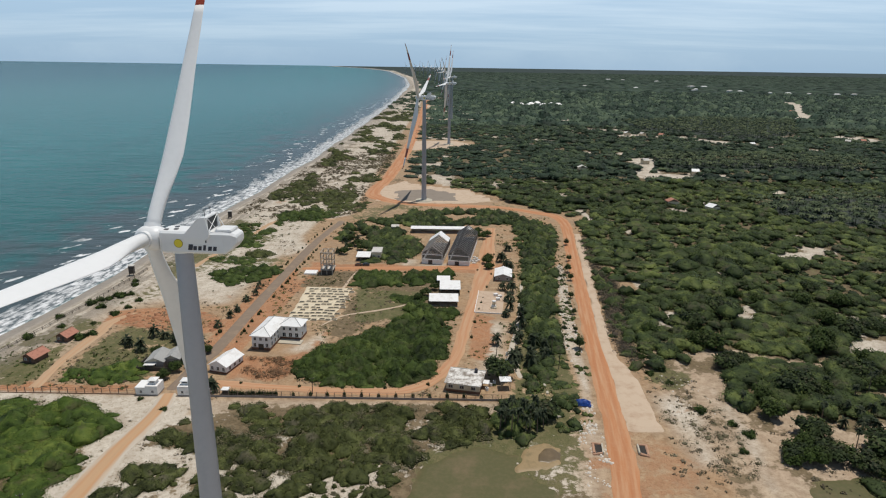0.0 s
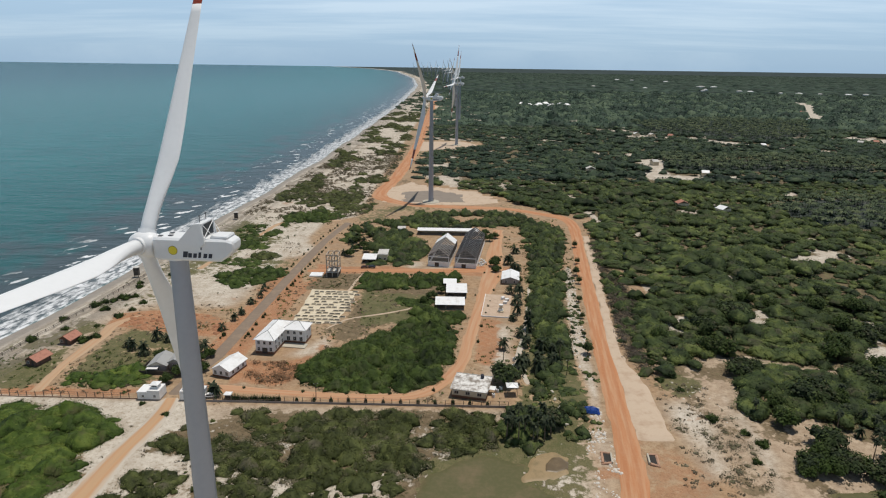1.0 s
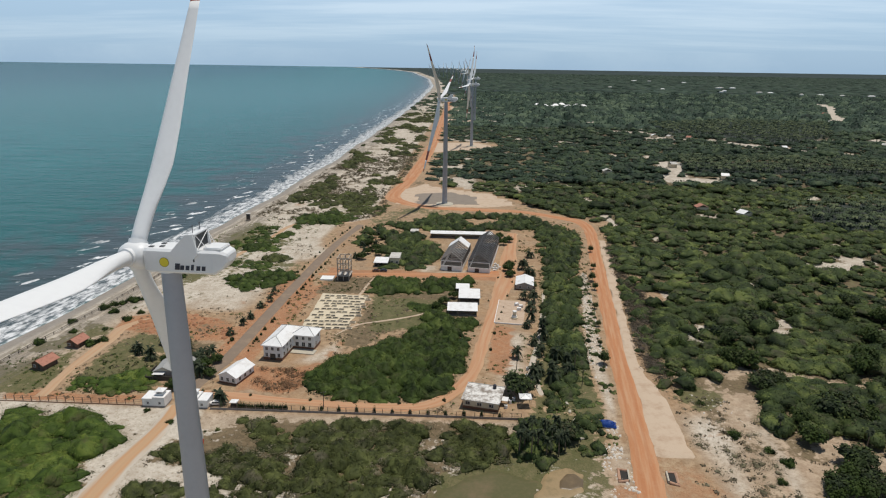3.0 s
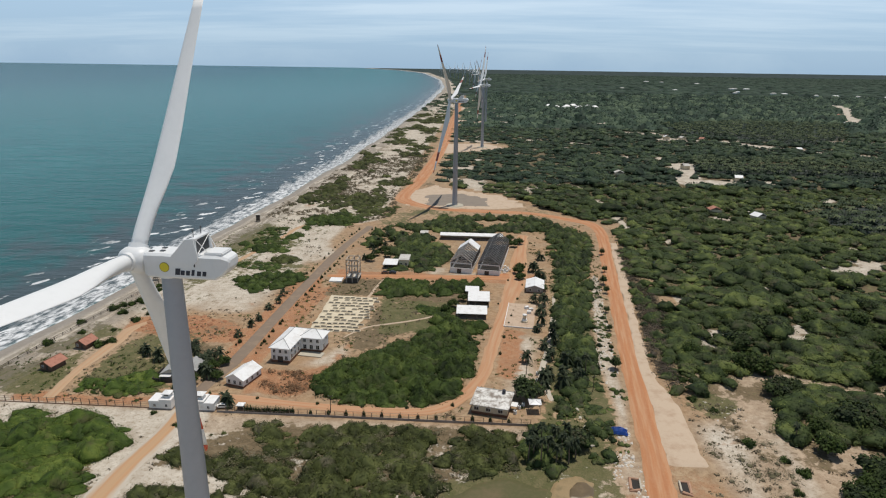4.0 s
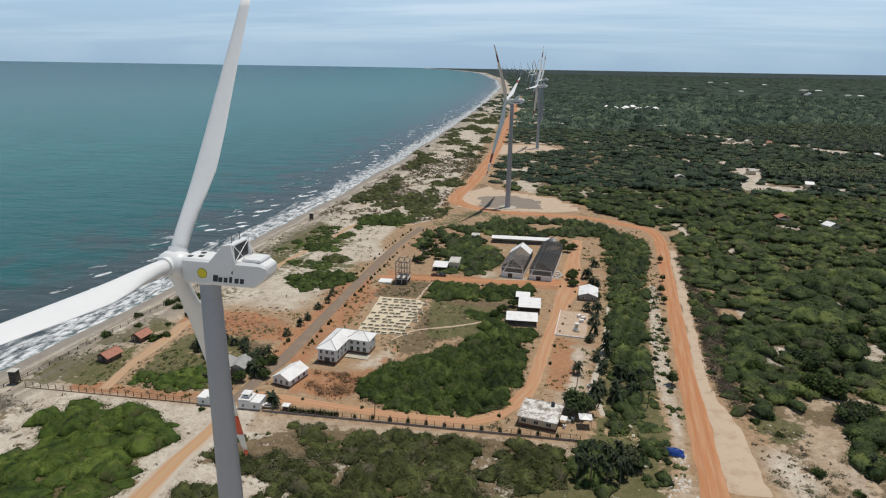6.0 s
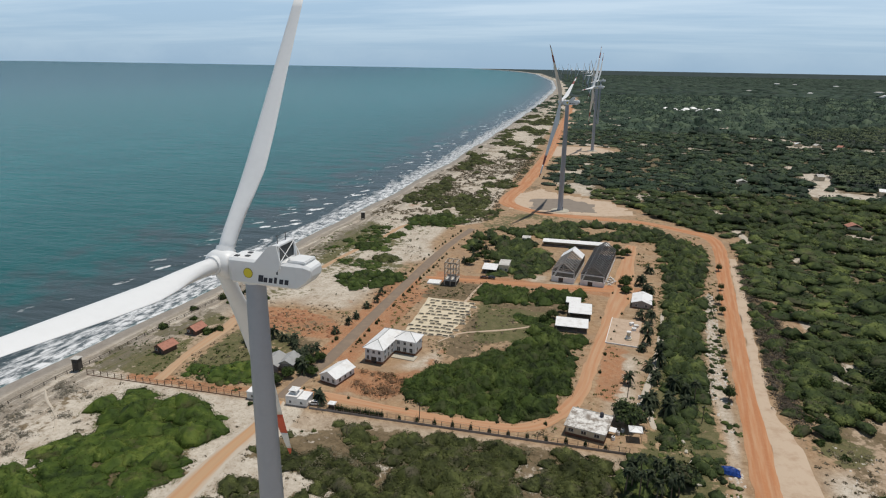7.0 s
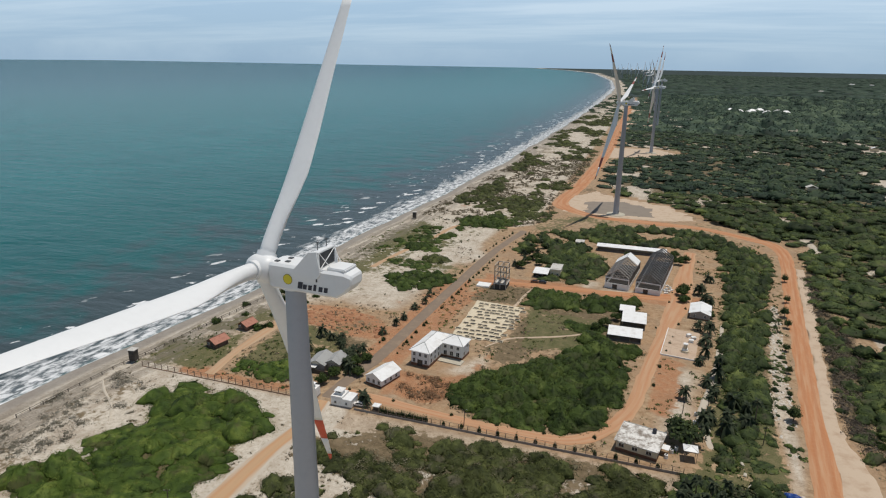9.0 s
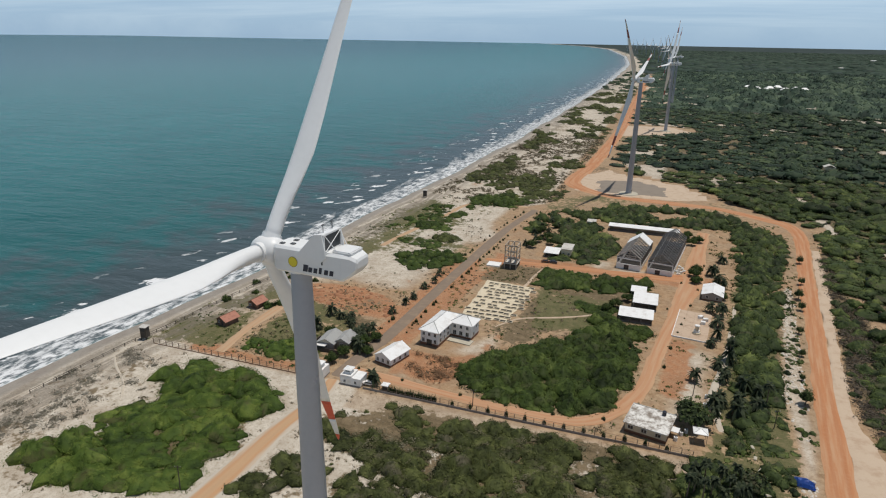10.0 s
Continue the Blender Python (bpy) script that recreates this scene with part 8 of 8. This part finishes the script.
# scattered low plants over the open sand
def scattered_plants():
    rs = np.random.RandomState(9)
    keep_off = [(ROAD_A, 1.0), (TARMAC_LINE, 1.0), (LOOP, 0.8), (CROSS, 0.8), (GATE_TRACK, 0.6), (WEST_TRACK, 0.6), (SHORE_TRACK, 0.4), (SHOULDER_A, 0.5)]
    for k, (poly, n, size, thin, mat) in enumerate((
            ([(-178, 194), (20, 193), (20, 300), (-60, 460), (-165, 460), (-178, 250)], 2800, 0.42, 0.46, LEAF),
            ([(-150, 194), (20, 193), (20, 300), (-50, 330), (-90, 420), (-140, 330)], 1700, 0.4, 0.40, DRY_LEAF),
            ([(-185, 110), (-70, 110), (-70, 190), (-176, 190)], 700, 0.34, 0.48, DRY_LEAF),
            ([(20, 190), (60, 190), (84, 460), (40, 460), (30, 300)], 900, 0.6, 0.36, LEAF),
            ([(64, 120), (150, 120), (112, 185), (82, 225), (88, 300), (108, 450), (88, 440), (74, 240)], 1000, 0.5, 0.42, DRY_LEAF),
            ([(-160, 450), (-66, 450), (-60, 800), (-150, 800)], 4200, 0.8, 0.40, DRY_LEAF))):
        p = np.array(poly, float)
        x = rs.uniform(p[:, 0].min(), p[:, 0].max(), n * 3)
        y = rs.uniform(p[:, 1].min(), p[:, 1].max(), n * 3)
        ok = (inside(x, y, poly) > 0) & (fnoise(x, y, 11, 70 + k) + 0.5 * (vnoise(x, y, 42, 80 + k) - 0.5) > thin + 0.1) & (x - coast(y) > 9 + 6 * rs.rand(len(x)))
        for line, extra in keep_off:
            q = smooth_line(line, 3.0)
            near = np.min(np.hypot(x[:, None] - q[None, :, 0], y[:, None] - q[None, :, 1]) - q[None, :, 2], axis=1)
            ok &= near > extra
        for bx0, bx1, by0, by1 in ((-80, -54, 222, 247), (-88, -75, 204, 221), (-1, 18, 193, 209), (-72, -46, 254, 304), (-110, -82, 186, 200), (-14, 30, 336, 402), (-9, 38, 268, 330)):
            ok &= ~((x > bx0) & (x < bx1) & (y > by0) & (y < by1))
        x, y = x[ok][:n], y[ok][:n]
        r = size * rs.uniform(0.5, 1.9, len(x)) ** 1.3
        thicket("low_plants", [foliage(x, y, r, r * rs.uniform(0.35, 0.7, len(x)), 11, r * 0.78, 300 + k)[1:]], mat, "scattered low plants and dry tufts on the sand", "ground plants")


scattered_plants()


# culvert headwalls under the red road
def culvert(x, y, turn, label):
    t = thing("culvert", x, y, 0, turn, label, "culvert", "pair of culvert ends")
    part("headwall", boxes((-0.2, 0.25, -2.3, 2.3, -0.4, 0.8)), CONCRETE, t, "white-edged concrete headwall")
    # no hole here: the dark colour of this block is the pit's shade
    part("pit", boxes((-2.3, -0.2, -2.1, 2.1, -0.3, 0.24)), DARK_SOIL_AND_SHADE, t, "dark-topped block standing for the shaded culvert pit")
    for s in (-1, 1):
        part("wing_wall", rods(((-0.2, s * 2.3, 0.35), (-3.0, s * 2.9, 0.1), 0.45, 0.3, 7)), BRICK_WALL, t, "sloping reddish wing wall")
    part("bank", rods(((-2.6, -2.4, 0.1), (-2.6, 2.4, 0.1), 0.5, 0.4, 7)), BRICK_WALL, t, "bank of red earth")


culvert(49.2, 163.2, -8, "concrete culvert mouth beside the red road")
culvert(60.2, 163.2, 172, "concrete culvert mouth beside the red road")


def tarp_heap():
    bm = bmesh.new()
    rs = random.Random(3)
    grid = [[None] * 9 for _ in range(7)]
    for i in range(7):
        for j in range(9):
            u, v = i / 3 - 1, j / 4 - 1
            grid[i][j] = bm.verts.new((v * 2.9 + rs.uniform(-0.2, 0.2), u * 1.7 + rs.uniform(-0.12, 0.12), 0.25 + 1.75 * max(0, 1 - u * u) * max(0, 1 - v ** 4) + rs.uniform(-0.12, 0.12)))
    for i in range(6):
        for j in range(8):
            bm.faces.new((grid[i][j], grid[i][j + 1], grid[i + 1][j + 1], grid[i + 1][j]))
    bmesh.ops.solidify(bm, geom=bm.faces, thickness=0.05)
    t = thing("tarpaulin_heap", 48.6, 189.4, 0, -8, "crumpled blue tarpaulin over a heap by the road", "tarpaulin")
    part("tarpaulin", bm, BLUE_TARP, t)
    part("heap", boxes((-2.4, 2.4, -1.3, 1.3, 0, 0.6)), SHOULDER, t)


tarp_heap()


def utility_pole(x, y, h, label):
    t = thing("utility_pole", x, y, 0, 20, label, "utility pole")
    part("pole", rods(((0, 0, -0.2), (0.15, 0, h), 0.15, 0.1, 10)), WOOD_SHADE_DARK, t)
    part("crossarm", boxes((-0.75, 0.95, -0.05, 0.05, h - 0.55, h - 0.43)), WOOD_SHADE_DARK, t)
    for s in (-0.6, 0.1, 0.8):
        part("insulator", rods(((s, 0, h - 0.43), (s, 0, h - 0.2), 0.05, 0.04, 6)), WHITE_WALL, t)


utility_pole(-104.8, 130.2, 7.5, "leaning wooden utility pole in the sand")
for px, py in ((-45, 193.6), (22, 226), (34.8, 262), (45, 215)):
    utility_pole(px, py, 6.5, "thin wooden pole beside the compound")

# small things round the compound
kiosk = thing("kiosk", -75.2, 193.2, 0, 0, "small white-roofed sentry kiosk behind the fence", "kiosk")
part("cabin", boxes((-0.9, 0.9, -0.8, 0.8, 0, 1.9)), WOOD_SHADE_DARK, kiosk)
part("roof", hip_roof(2.2, 2.0, 2.0, 0.35, 0.2), WHITE_ROOF, kiosk)


def parked_car(x, y, turn, mat, label):
    t = thing("car", x, y, 0.25, turn, label, "car")
    bm = boxes((-2.1, 2.1, -0.85, 0.85, 0.35, 0.95))
    bmesh.ops.bevel(bm, geom=bm.edges, offset=0.14, segments=2, affect="EDGES")
    part("body", bm, mat, t)
    bm = loft([[Vector((sx * a, sy * b, z)) for sx, sy in ((-1, -1), (1, -1), (1, 1), (-1, 1))] for a, b, z in ((1.35, 0.78, 0.93), (1.0, 0.66, 1.42), (0.95, 0.62, 1.46))])
    cabin = part("cabin", bm, GLASS_SHADE_DARK, t)
    part("roof", boxes((-0.95, 0.95, -0.62, 0.62, 1.46, 1.5)), mat, cabin)
    for a in (-1.35, 1.35):
        for b in (-0.85, 0.85):
            w = part("wheel", rods(((a, b - 0.1, 0.33), (a, b + 0.1, 0.33), 0.33, 0.33, 14)), LOGO_DARK, t)
            part("rim", rods(((a, b - 0.115, 0.33), (a, b + 0.115, 0.33), 0.18, 0.18, 10)), STEEL, w)


parked_car(-81.6, 193.4, 5, WHITE_WALL, "white car parked beside the gatehouse")
parked_car(-48.2, 337.6, 4, RUST, "dark red car parked on the orange track")
parked_car(-44.0, 337.9, -3, LOGO_DARK, "dark car parked on the orange track")
for k, (px, py) in enumerate(((18.2, 345), (19.6, 348), (18.6, 351.5), (20.4, 354), (17.6, 348.5), (21.0, 350.5), (19.0, 356.5))):
    t = thing("building_block_pile", px, py, 0, 31 * k, "pile of white building blocks beside the hangar", "block pile", "block piles")
    for i in range(5):
        part("building_block", boxes((-0.9 + 0.36 * i, -0.58 + 0.36 * i, -0.6, 0.6, 0, 0.5 + 0.2 * ((i + k) % 3))), WHITE_WALL, t)
for k, (px, py) in enumerate(((16.4, 197.9), (18.0, 201.2), (19.4, 203.2), (25.4, 220.4), (26.2, 226))):
    t = thing("water_butt", px, py, 0, 15 * k, "white plastic water container beside the house", "water container")
    part("butt", rods(((0, 0, 0), (0, 0, 1.2), 0.6, 0.55, 14)), WHITE_WALL, t)
    part("lid", rods(((0, 0, 1.2), (0, 0, 1.3), 0.3, 0.25, 12)), LOGO_DARK, t)
for k in range(8):
    t = thing("marker_stone", 38.5 + 0.9 * math.sin(k), 176 + 5.2 * k, 0, 20 * k, "flat pale stone in a row on the grass", "stone", "row of pale stones")
    bm = boxes((-0.9, 0.9, -0.45, 0.45, 0, 0.45))
    bmesh.ops.bevel(bm, geom=bm.edges, offset=0.15, segments=2, affect="EDGES")
    part("stone", bm, CONCRETE, t)
